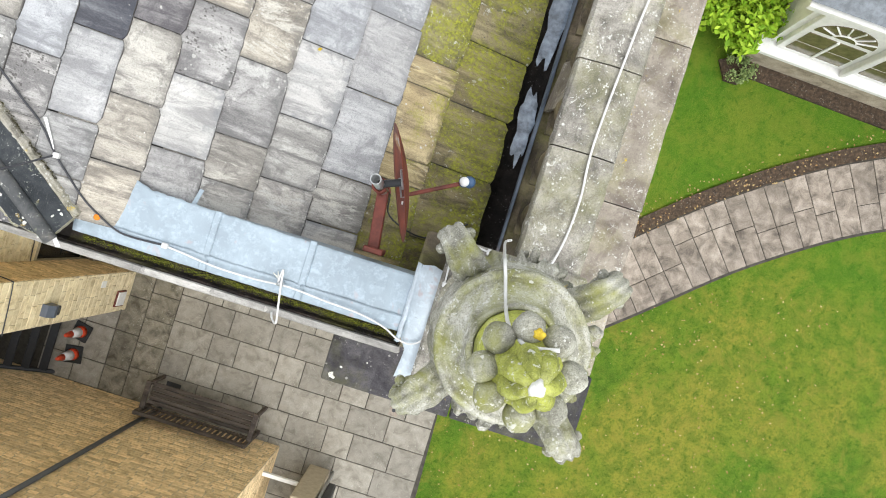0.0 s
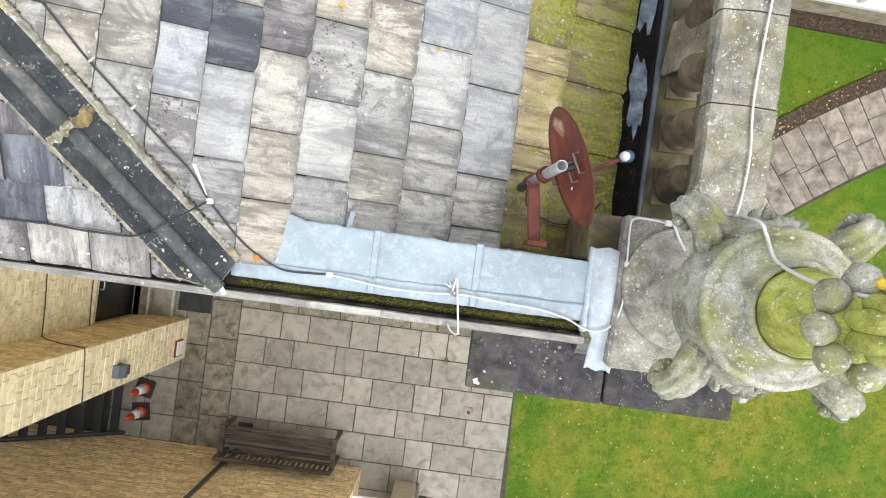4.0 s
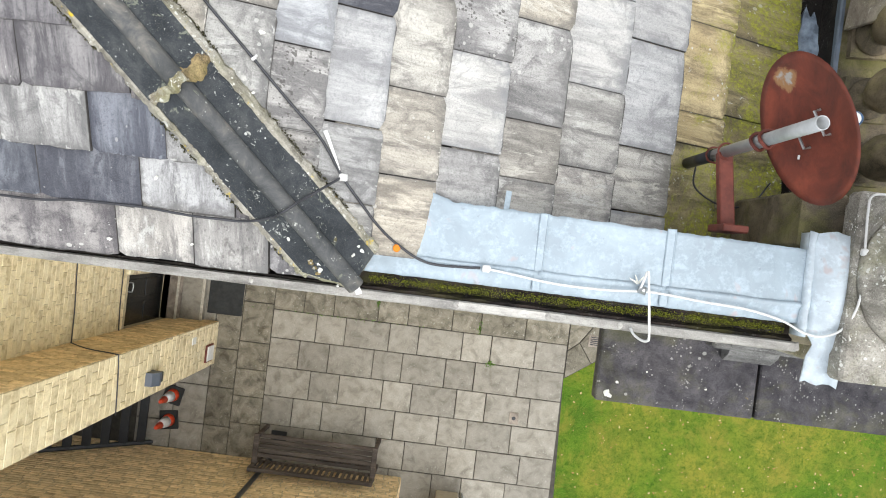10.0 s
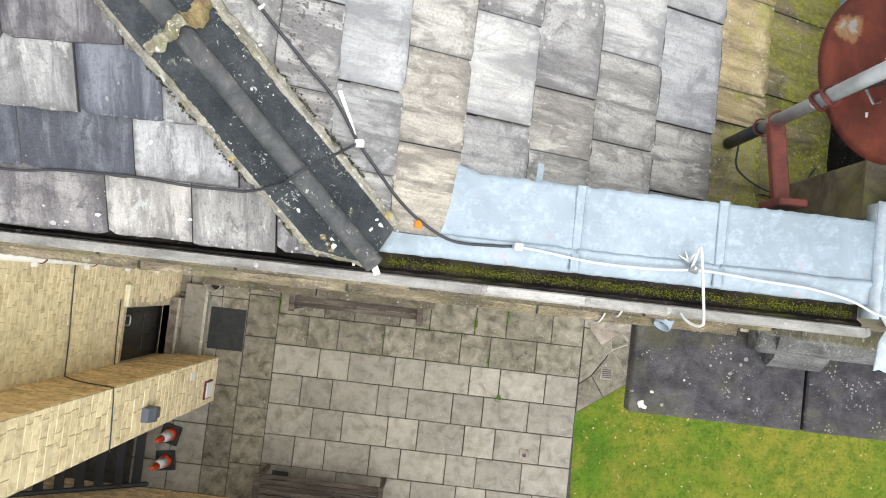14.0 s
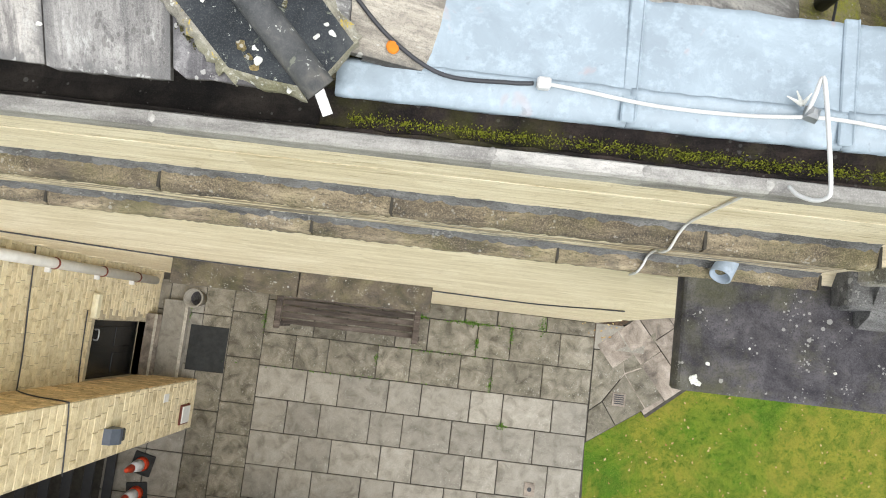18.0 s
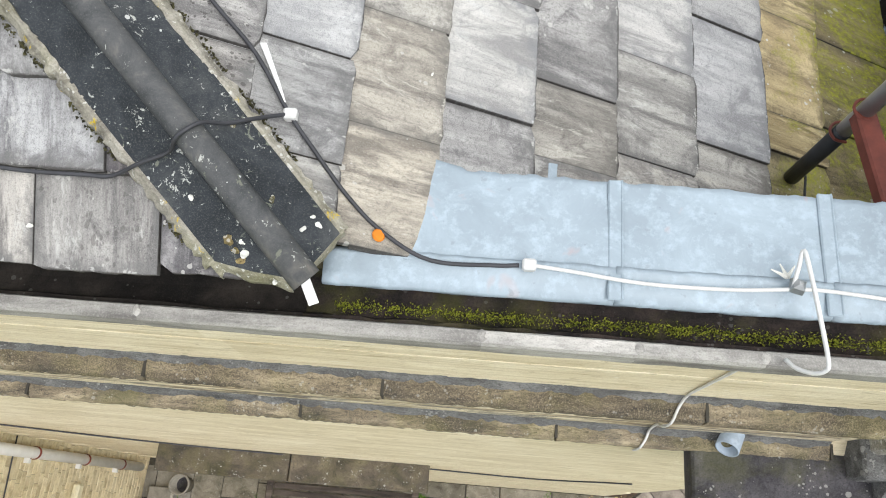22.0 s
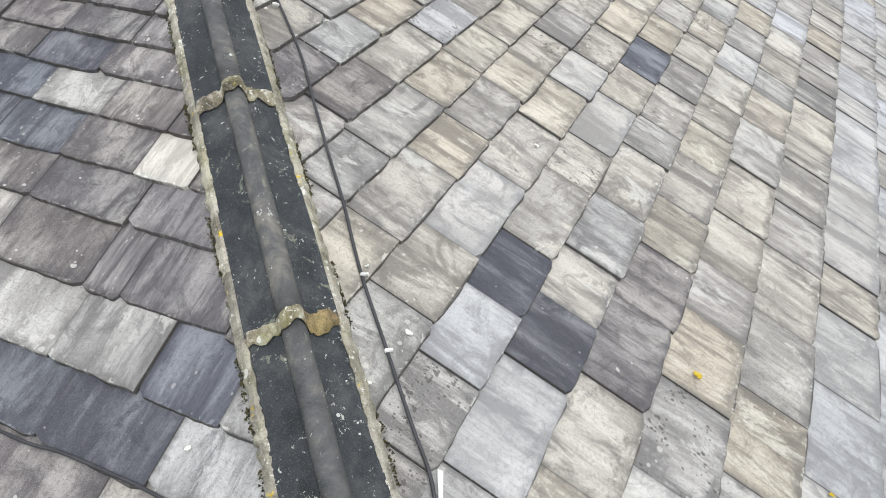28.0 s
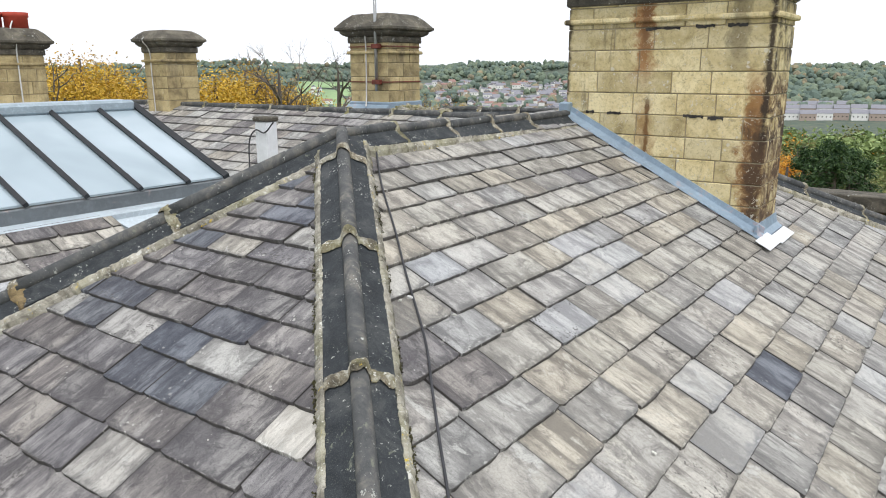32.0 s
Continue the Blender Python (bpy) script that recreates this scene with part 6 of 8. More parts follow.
wire = [(0.543, 0.66, 8.60), (0.543, 0.685, 8.49), (0.545, 0.687, 8.3), (0.546, 0.687, 8.11), (0.549, 0.687, 7.95), (0.54, 0.66, 7.885), (0.52, 0.615, 7.875), (0.515, 0.612, 7.80), (0.525, 0.63, 7.7), (0.535, 0.628, 7.56), (0.53, 0.60, 7.525), (0.515, 0.572, 7.50), (0.51, 0.57, 7.42)]
cable("wall_wire", wire, 0.0045, WHITE_CABLE, "thin grey wire dropping down the front wall over the string courses")
cable("wall_cable", [(-4.2, 0.626, 5.3), (-3.48, 0.626, 4.89), (-2.49, 0.626, 4.21), (-1.155, 0.626, 3.85), (0.33, 0.626, 3.4), (0.8, 0.626, 3.5), (1.08, 0.626, 3.76), (1.3, 0.626, 3.9)], 0.0065, BLACK_CABLE, "black cable sagging along the front wall")
# soft white tab at the hip foot
tab = mesh_object("white_tab", boxed(-0.010, 0.010, -0.03, 0.03, -0.002, 0.002, bevel=0.001), WHITE_PAINT)
tab.matrix_world = pose(-0.397, 0.69, 8.762, 28, 0, 25)
tagged(tab, "white plastic tab hanging over the gutter at the hip foot", "tab")
# loose pale sliver beside the cable
sliver = mesh_object("pale_strip", polygon_slab([(-0.007, 0.066), (0.006, 0.064), (0.004, -0.02), (0.001, -0.066), (-0.002, -0.066), (-0.005, 0.0)], 0.0, 0.003), WHITE_PAINT)
sliver.matrix_world = pose(-0.516, 1.115, za(-0.516) + 0.012, 0, 27.6, 0) @ Matrix.Rotation(0.50, 4, "Z")
tagged(sliver, "short white plastic strip lying beside the cable", "strip")

# pale cable looped over the finial disc
loop_ob = thing("finial_cable", (0, 0, 0), "thin pale cable looped over the carved finial", "cable")
part("wire", tube(smooth_line([(1.43, 1.26, 8.765), (1.405, 1.245, 8.82), (1.375, 1.205, 9.3), (1.362, 1.170, 9.62), (1.372, 1.130, 9.672), (1.389, 1.068, 9.70), (1.393, 1.036, 9.80), (1.397, 1.014, 9.92), (1.410, 1.002, 10.05), (1.43, 0.995, 10.115), (1.462, 0.998, 10.12), (1.505, 1.008, 10.118)], 6), 0.0055, 8), WHITE_CABLE, loop_ob, smooth=True)

# ---- courtyard walls ----


def brick_face(name, u0, u1, z0, z1, place, bw, bh, material, parent, seed, skip=None, gap=0.008, single=False):
    """Courses of separate bricks on a wall face as one mesh. place(u, depth, z) gives the world point."""
    rnd = random.Random(seed)
    verts, faces = [], []
    z = z0
    row = 0
    while z < z1 - 0.01:
        h = min(bh, z1 - z)
        u = u0 - (bw * 0.5 if row % 2 else 0)
        while u < u1:
            w = bw * rnd.choice((1.0, 1.0, 1.0, 0.55, 0.8))
            a, b = max(u, u0), min(u + w, u1)
            if b - a > 0.02 and not (skip and skip((a + b) / 2, z + h / 2)):
                d = 0.004 + rnd.random() * 0.005
                base = len(verts)
                c = 0.003
                for uu, zz, dd in ((a + gap / 2, z + gap / 2, 0), (b - gap / 2, z + gap / 2, 0), (b - gap / 2, z + h - gap / 2, 0), (a + gap / 2, z + h - gap / 2, 0),
                                   (a + gap / 2 + c, z + gap / 2 + c, d), (b - gap / 2 - c, z + gap / 2 + c, d), (b - gap / 2 - c, z + h - gap / 2 - c, d), (a + gap / 2 + c, z + h - gap / 2 - c, d)):
                    verts.append(place(uu, dd, zz))
                q = [[4, 5, 6, 7], [0, 1, 5, 4], [1, 2, 6, 5], [2, 3, 7, 6], [3, 0, 4, 7]]
                faces += [[base + i for i in f] for f in q]
            u += w
        z += bh
        row += 1
    if single:
        for k in range(0, len(verts), 8):
            me = bpy.data.meshes.new("brick")
            me.from_pydata(verts[k:k + 8], [], [[4, 5, 6, 7], [0, 1, 5, 4], [1, 2, 6, 5], [2, 3, 7, 6], [3, 0, 4, 7]])
            me.materials.append(material)
            new("brick", me).parent = parent
        return None
    me = bpy.data.meshes.new(name)
    me.from_pydata(verts, [], faces)
    me.materials.append(material)
    ob = new(name, me)
    ob.parent = parent
    ob["kind"] = "stuff"
    return ob


WING_X, PIER_X = -4.25, -3.55
DOOR_Y0, DOOR_Y1, DOOR_Z0, DOOR_Z1 = -0.80, -0.06, 0.34, 1.72
wing = structure("wall_wing", extrude_profile([(WING_X, 0.0), (WING_X, DOOR_Z0)] + [(WING_X, 5.6), (-7.5, 5.6), (-7.5, 0.0)], -0.06, 0.66, axis="y"), JOINT_PALE, "buff brick-coursed wing wall beside the courtyard", "wall")
part("wall_body", boxed(-7.5, WING_X, DOOR_Y0, DOOR_Y1, DOOR_Z1, 5.6), JOINT_PALE, wing)
part("wall_body", boxed(-7.5, WING_X, DOOR_Y0, DOOR_Y1, 0.0, DOOR_Z0), JOINT_PALE, wing)
part("wall_body", boxed(-7.5, WING_X, -1.43, DOOR_Y0, 0.0, 5.6), JOINT_PALE, wing)
part("wall_body", boxed(-7.5, WING_X - 0.35, DOOR_Y0, DOOR_Y1, DOOR_Z0, DOOR_Z1), DARK_STEEL, wing)
for za0, za1, alone in ((0.0, 3.9, False), (3.9, 5.6, True)):
    brick_face("wing_bricks", -1.43, 0.655, za0, za1, lambda u, d, z: (WING_X + d, u, z), 0.225, 0.078, BRICK_BUFF, wing, 3, lambda u, z: DOOR_Y0 - 0.1 < u < DOOR_Y1 + 0.1 and DOOR_Z0 - 0.09 < z < DOOR_Z1 + 0.06, gap=0.005, single=alone)
door = thing("door_1", (WING_X - 0.12, 0, 0), "black panelled door in a deep opening of the wing wall", "door")
part("leaf", boxed(-0.02, 0.02, DOOR_Y0, DOOR_Y1, DOOR_Z0, DOOR_Z1, bevel=0.004), BLACK_DOOR, door)
for z0, z1 in ((0.45, 0.95), (1.05, 1.6)):
    for y0, y1 in ((-0.72, -0.47), (-0.39, -0.14)):
        part("panel", boxed(0.018, 0.028, y0, y1, z0, z1, bevel=0.006), BLACK_DOOR, door)
part("handle", tube(smooth_line([(0.03, -0.30, 1.5), (0.075, -0.30, 1.5), (0.085, -0.24, 1.5), (0.075, -0.18, 1.5), (0.03, -0.18, 1.5)], 4), 0.01, 8), STEEL, door, "bright steel pull handle", smooth=True)
steps = thing("door_steps", (0, 0, 0), "two stone steps with pale nosings below the black door", "steps")
part("step", boxed(WING_X - 0.1, WING_X + 0.14, -0.82, 0.06, 0.0, 0.34, bevel=0.008), FLAG_PALE, steps)
part("step", boxed(WING_X + 0.14, WING_X + 0.47, -0.82, 0.28, 0.0, 0.17, bevel=0.008), FLAG, steps)
part("nosing", boxed(WING_X + 0.12, WING_X + 0.155, -0.82, 0.06, 0.342, 0.352), NOSING, steps, "pale step nosing")
part("nosing", boxed(WING_X + 0.445, WING_X + 0.485, -0.82, 0.28, 0.172, 0.182), NOSING, steps, "pale step nosing")
mat_ob = mesh_object("door_mat", boxed(-3.745, -3.21, -0.65, -0.03, 0.012, 0.03, bevel=0.004), BLACK_RUBBER)
tagged(mat_ob, "dark green-black rubber mat on the paving below the steps", "mat")
lamp = thing("wall_light", (0, 0, 0), "cream bulkhead wall light above the door", "wall light")
part("body", boxed(WING_X + 0.008, WING_X + 0.085, -0.04, 0.25, 1.78, 1.90, bevel=0.02), plain_material("cream_plastic", (0.72, 0.67, 0.48), 0.4), lamp)
cable("wall_cable", [(WING_X + 0.02, 0.05, 1.96), (WING_X + 0.02, -0.3, 1.95), (WING_X + 0.02, -0.55, 1.93), (WING_X + 0.02, -0.77, 1.9)], 0.007, BLACK_CABLE, "grey conduit on the wing wall beside the door")
cable("wall_cable", [(WING_X + 0.02, 0.64, 3.16), (WING_X + 0.02, 0.06, 3.11), (WING_X + 0.02, -0.4, 3.06), (WING_X + 0.02, -0.72, 3.05), (WING_X + 0.06, -0.755, 3.10), (-3.9, -0.755, 3.3), (-3.57, -0.757, 3.38), (-3.532, -0.80, 3.38), (-3.532, -1.1, 3.33), (-3.532, -1.44, 3.29)], 0.007, BLACK_CABLE, "black cable looping down the wing wall and round the pier")
pipe = thing("downpipe", (0, 0, 0), "white downpipe with rusty brackets in the courtyard corner", "downpipe")
part("pipe", tube([(WING_X + 0.09, 0.50, 0.45), (WING_X + 0.09, 0.50, 5.6)], 0.055, 16), WHITE_PAINT, pipe, smooth=True)
for z in (1.0, 1.9, 2.9, 3.9):
    part("bracket", lathe([(0.062, 0), (0.064, 0.01), (0.062, 0.025)], 16, m=Matrix.Translation((WING_X + 0.09, 0.50, z))), RUST, pipe, "rusty bracket", smooth=True)
    part("lug", boxed(WING_X, WING_X + 0.06, 0.40, 0.46, z - 0.01, z + 0.03, bevel=0.004), WHITE_PAINT, pipe)
pot = thing("gully_pot", (-3.68, 0.33, 0.0), "round clay gully pot below the downpipe", "pot")
part("rim", lathe([(0.10, 0.0), (0.125, 0.26), (0.135, 0.27), (0.135, 0.3), (0.115, 0.3), (0.095, 0.06)], 20), FLAG, pot, smooth=True)
# dark disc added to stand in for the shade inside the pot
part("silt", lathe([(0.0, 0.10), (0.06, 0.105), (0.1, 0.10), (0.1, 0.06)], 20), LEDGE_DARK, pot, "dark disc for the shaded inside")

pier2 = structure("wall_pier", boxed(-7.5, PIER_X, -1.42, -0.77, 0.0, 5.6), JOINT_PALE, "buff brick-coursed wall pier with a wall lamp and notice", "wall")
brick_face("pier_bricks", -1.42, -0.77, 0.0, 5.6, lambda u, d, z: (PIER_X + d, u, z), 0.30, 0.122, BRICK_BUFF, pier2, 5, gap=0.006, single=True)
# shade of the north side put into its colour: brown bricks, not buff
brick_face("pier_bricks", -4.25, PIER_X, 0.0, 5.6, lambda u, d, z: (u, -0.77 + d, z), 0.225, 0.085, BRICK_BROWN, pier2, 6, single=True)
wl2 = thing("wall_lamp", Matrix.Translation((PIER_X, -1.185, 2.36)) @ Matrix.Scale(1.35, 4), "dark grey bulkhead lamp with a hood on the brick pier", "wall lamp")
part("hood", extrude_profile([(0.0, 0.16), (0.06, 0.15), (0.1, 0.08), (0.1, 0.04), (0.0, 0.0)], -0.06, 0.06, axis="y"), plain_material("grey_enamel", (0.075, 0.09, 0.12), 0.4), wl2)
part("lens", boxed(0.01, 0.085, -0.05, 0.05, -0.05, 0.02, bevel=0.01), GLASS_DARK, wl2)
notice = thing("notice_box", (PIER_X, -1.2, 0.35), "small white-painted box with a rusty frame", "box")
part("frame", boxed(0.0, 0.03, -0.13, 0.13, -0.13, 0.16, bevel=0.004), RUST, notice)
part("cover", boxed(0.02, 0.045, -0.11, 0.11, -0.11, 0.14, bevel=0.004), WHITE_PAINT, notice)
sign = mesh_object("small_sign", boxed(PIER_X + 0.008, PIER_X + 0.016, -0.98, -0.88, 0.98, 1.12), WHITE_PAINT)
tagged(sign, "small white sign plate on the brick pier", "sign")

BW_Y = -2.80
brick_wall = structure("wall_brick", boxed(-9.0, -0.48, -7.0, BW_Y, 0.0, 4.6), JOINT_PALE, "brown brick wall of the neighbouring range", "wall")
brick_face("brown_bricks", -6.2, -0.48, 0.0, 4.6, lambda u, d, z: (u, BW_Y + d, z), 0.225, 0.075, BRICK_BROWN, brick_wall, 8, gap=0.012)
brick_face("brown_bricks", -4.6, BW_Y, 0.0, 4.0, lambda u, d, z: (-0.48 + d, u, z), 0.225, 0.075, BRICK_BROWN, brick_wall, 9, gap=0.012)
rp = thing("downpipe", (0, 0, 0), "thin dark grey downpipe on the brown brick wall", "downpipe")
part("pipe", tube([(-2.5, BW_Y + 0.045, 0.1), (-2.5, BW_Y + 0.045, 4.6)], 0.033, 12), plain_material("grey_pipe", (0.07, 0.075, 0.08), 0.5), rp, smooth=True)
part("shoe", tube([(-2.5, BW_Y + 0.045, 0.12), (-2.5, BW_Y + 0.12, 0.04)], 0.033, 12), plain_material("grey_shoe", (0.12, 0.125, 0.13), 0.5), rp)

# dark steel stairs between pier and brick wall
stairs = thing("steel_stairs", (0, 0, 0), "dark steel open stairs between the pier and the brick wall", "stairs")
for k in range(9):
    part("tread", boxed(-4.42 - 0.2 * k - 0.13, -4.42 - 0.2 * k, -2.72, -1.52, 0.16 * (k + 1) - 0.03, 0.16 * (k + 1), bevel=0.004), DARK_STEEL, stairs)
for y in (-2.74, -1.5):
    part("stringer", tube([(-4.36, y, 0.0), (-6.1, y, 1.45)], 0.035, 6), DARK_STEEL, stairs)


def cone(x, y, rz):
    t = thing("traffic_cone", pose(x, y, 0.02, 0, 0, rz), "orange and white traffic cone on a black base", "traffic cone", "traffic cones")
    part("base", boxed(-0.145, 0.145, -0.145, 0.145, 0.0, 0.03, bevel=0.012), BLACK_RUBBER, t, "black rubber base")
    part("lower_cone", lathe([(0.10, 0.025), (0.082, 0.14), (0.078, 0.14)], 20), ORANGE_CONE, t, smooth=True)
    part("sleeve", lathe([(0.084, 0.14), (0.054, 0.36), (0.05, 0.36)], 20), CONE_WHITE, t, "white reflective sleeve", smooth=True)
    part("top_cone", lathe([(0.055, 0.36), (0.03, 0.50), (0.025, 0.52), (0.018, 0.52)], 20), ORANGE_CONE, t, smooth=True)
    return t


cone(-4.13, -2.36, 8)
cone(-4.11, -1.97, -12)


def bench(m, label):
    t = thing("garden_bench", m, label, "bench", "garden benches")
    for k in range(5):
        part("seat_slat", boxed(-0.9, 0.9, 0.06 + 0.085 * k, 0.06 + 0.085 * k + 0.065, 0.42, 0.445, bevel=0.004), BENCH_WOOD, t)
    for k in range(20):
        part("back_slat", boxed(-0.84 + 0.0855 * k, -0.84 + 0.0855 * k + 0.045, -0.005, 0.018, 0.5, 0.86, bevel=0.003), BENCH_WOOD, t)
    part("top_rail", boxed(-0.9, 0.9, -0.02, 0.04, 0.86, 0.93, bevel=0.008), BENCH_WOOD, t)
    part("back_rail", boxed(-0.9, 0.9, -0.015, 0.03, 0.46, 0.51, bevel=0.006), BENCH_WOOD, t)
    for x in (-0.93, 0.87):
        part("arm", boxed(x - 0.01, x + 0.07, -0.03, 0.53, 0.63, 0.67, bevel=0.008), BENCH_WOOD, t)
        part("back_leg", boxed(x, x + 0.06, -0.03, 0.035, 0.0, 0.92, bevel=0.006), BENCH_WOOD, t)
        part("front_leg", boxed(x, x + 0.06, 0.44, 0.5, 0.0, 0.63, bevel=0.006), BENCH_WOOD, t)
    return t


bench(pose(-1.74, -2.67, 0.02) @ Matrix.Diagonal((0.96, 0.86, 0.97, 1)), "dark weathered slatted garden bench against the brown brick wall")
bench(pose(-1.51, 0.60, 0.02, 0, 0, 180), "dark weathered garden bench against the pale front wall")
# stone shelf over the second bench
shelf = thing("stone_shelf", (0, 0, 0), "dark-stained projecting stone shelf halfway up the front wall", "shelf")
part("slab", boxed(-2.57, -1.475, 0.42, 0.66, 3.85, 3.95, bevel=0.008), SHELF_STONE, shelf)
part("slab", boxed(-1.465, -0.335, 0.42, 0.66, 3.85, 3.95, bevel=0.008), SHELF_STONE, shelf)

# recess and utility cabinet at the brick corner
cab = thing("utility_cabinet", (0, 0, 0), "beige cabinet with a grey pipe beside the brick corner", "cabinet")
part("body", boxed(0.08, 0.42, -3.9, -2.92, 0.0, 1.5, bevel=0.015), plain_material("beige_paint", (0.42, 0.36, 0.26), 0.6), cab)
part("pipe", tube([(0.47, -2.95, 0.02), (0.47, -2.95, 1.45), (0.44, -3.2, 1.52), (0.44, -3.8, 1.52)], 0.03, 10), STEEL, cab, smooth=True)
part("meter", boxed(0.5, 0.62, -3.5, -2.9, 0.6, 1.3, bevel=0.02), DARK_STEEL, cab)
for y in (-2.95, -3.5):
    part("white_bar", boxed(-0.48, 0.08, y - 0.03, y + 0.03, 0.9, 0.96, bevel=0.006), WHITE_PAINT, cab, "white painted rail")

# ---- lawn edge, path and planting bed ----
structure("courtyard_bed", polygon_slab([(-7.0, 0.66), (-7.0, -4.8), (1.95, -4.8), (1.80, -0.99), (3.02, -0.13), (2.72, 0.66)], -0.06, 0.004), JOINT_DARK, "dark joints below the courtyard flags", "paving bed")


def path_point(t, off):
    """The middle line of the garden path, with an offset to its left."""
    ctrl = [Vector((2.2, -0.1, 0)), Vector((3.95, 1.35, 0)), Vector((5.6, 2.75, 0)), Vector((7.5, 3.95, 0)), Vector((10.0, 4.9, 0)), Vector((13.0, 5.3, 0))]
    line = PATH_CACHE.setdefault("l", smooth_line(ctrl, 20))
    i = min(int(t * (len(line) - 2)), len(line) - 3)
    f = t * (len(line) - 2) - i
    p = line[i].lerp(line[i + 1], f)
    d = (line[i + 1] - line[i]).normalized()
    return p + Vector((-d.y, d.x, 0)) * off


PATH_CACHE = {}
bm = bmesh.new()
for o0, o1, z in ((-0.60, 0.60, 0.004),):
    rows = [(bm.verts.new(path_point(k / 60, o0) + Vector((0, 0, z))), bm.verts.new(path_point(k / 60, o1) + Vector((0, 0, z)))) for k in range(61)]
    for r0, r1 in zip(rows, rows[1:]):
        bm.faces.new((r0[0], r1[0], r1[1], r0[1]))
path_bed = structure("path_bed", bm, JOINT_DARK, "dark earth joints below the path flags", "path")
bm = bmesh.new()
rows = [(bm.verts.new(path_point(k / 60, 0.59) + Vector((0, 0, 0.012))), bm.verts.new(path_point(k / 60, 0.82) + Vector((0, 0, 0.008)))) for k in range(61)]
for r0, r1 in zip(rows, rows[1:]):
    bm.faces.new((r0[0], r1[0], r1[1], r0[1]))
structure("path_border", bm, SOIL, "narrow leaf-strewn soil border beside the path", "soil")

# ---- house corner with white windows ----
villa = thing("garden_room", pose(4.78, 5.42, 0, 0, 0, -3), "white-framed garden room on a low stone base", "garden room")
part("base_wall", boxed(0.0, 5.0, 0.0, 3.0, 0.0, 0.62, bevel=0.01), stone_material("garden_base_stone", (0.5, 0.44, 0.34), (0.38, 0.33, 0.25), (0.2, 0.17, 0.12), scale=5, soot=0.2), villa)
part("body", boxed(0.12, 5.0, 0.16, 3.0, 0.62, 2.5), WHITE_PAINT, villa)
part("sill", boxed(-0.05, 5.0, -0.06, 0.2, 0.62, 0.72, bevel=0.01), WHITE_PAINT, villa)
part("roof", extrude_profile([(0.10, 2.42), (0.06, 2.5), (1.5, 3.1), (3.0, 3.1), (3.0, 2.42)], -0.12, 5.0), plain_material("blue_grey_roof_slate", (0.17, 0.19, 0.21), 0.7, vary=0.3), villa, "blue-grey slate roof")
part("fascia", boxed(-0.1, 5.0, 0.03, 0.14, 2.30, 2.42, bevel=0.01), WHITE_PAINT, villa, "white fascia board")
BLIND_GLASS = plain_material("brown_blind_behind_glass", (0.13, 0.11, 0.06), 0.12, vary=0.3, scale=9, bump=0, spec=0.6)
for k in range(4):
    x = 0.22 + 1.15 * k
    win = part("window", boxed(x, x + 1.05, 0.08, 0.17, 0.74, 2.3, bevel=0.01), WHITE_PAINT, villa)
    part("pane", boxed(x + 0.10, x + 0.95, 0.068, 0.085, 0.86, 1.18), BLIND_GLASS, win, "dark glass pane")
    part("pane", boxed(x + 0.10, x + 0.95, 0.068, 0.085, 1.22, 1.60), BLIND_GLASS, win, "dark glass pane")
    fan = bmesh.new()
    rim_v = [(x + 0.525 + 0.43 * math.cos(math.pi * q / 20), 1.72 + 0.43 * math.sin(math.pi * q / 20)) for q in range(21)]
    lo = [fan.verts.new((u, 0.068, z)) for u, z in rim_v]
    hi = [fan.verts.new((u, 0.084, z)) for u, z in rim_v]
    fan.faces.new(lo)
    for q in range(21):
        fan.faces.new((lo[q], hi[q], hi[(q + 1) % 21], lo[(q + 1) % 21]))
    bmesh.ops.recalc_face_normals(fan, faces=fan.faces)
    part("fan_pane", fan, BLIND_GLASS, win, "arched glass fanlight")
    for q in range(1, 7):
        a0 = math.pi * q / 7
        part("fan_bar", tube([(x + 0.525 + 0.16 * math.cos(a0), 0.06, 1.72 + 0.16 * math.sin(a0)), (x + 0.525 + 0.43 * math.cos(a0), 0.06, 1.72 + 0.43 * math.sin(a0))], 0.012, 6), WHITE_PAINT, win)
    part("fan_arc", tube([(x + 0.525 + 0.17 * math.cos(math.pi * q / 12), 0.06, 1.72 + 0.17 * math.sin(math.pi * q / 12)) for q in range(13)], 0.014, 6), WHITE_PAINT, win)
    part("glazing_bar", boxed(x + 0.505, x + 0.545, 0.05, 0.09, 0.86, 1.60), WHITE_PAINT, win)
    part("mullion", boxed(x + 1.05, x + 1.13, -0.02, 0.2, 0.72, 2.3, bevel=0.012), WHITE_PAINT, win, "broad white mullion")
structure("planting_bed", polygon_slab([(4.45, 5.3), (4.62, 5.0), (4.85, 5.0), (5.0, 5.16), (7.3, 5.02), (10.0, 4.85), (10.0, 5.2), (4.8, 5.5)], -0.05, 0.02), SOIL, "dark leaf-strewn planting bed below the windows", "soil")


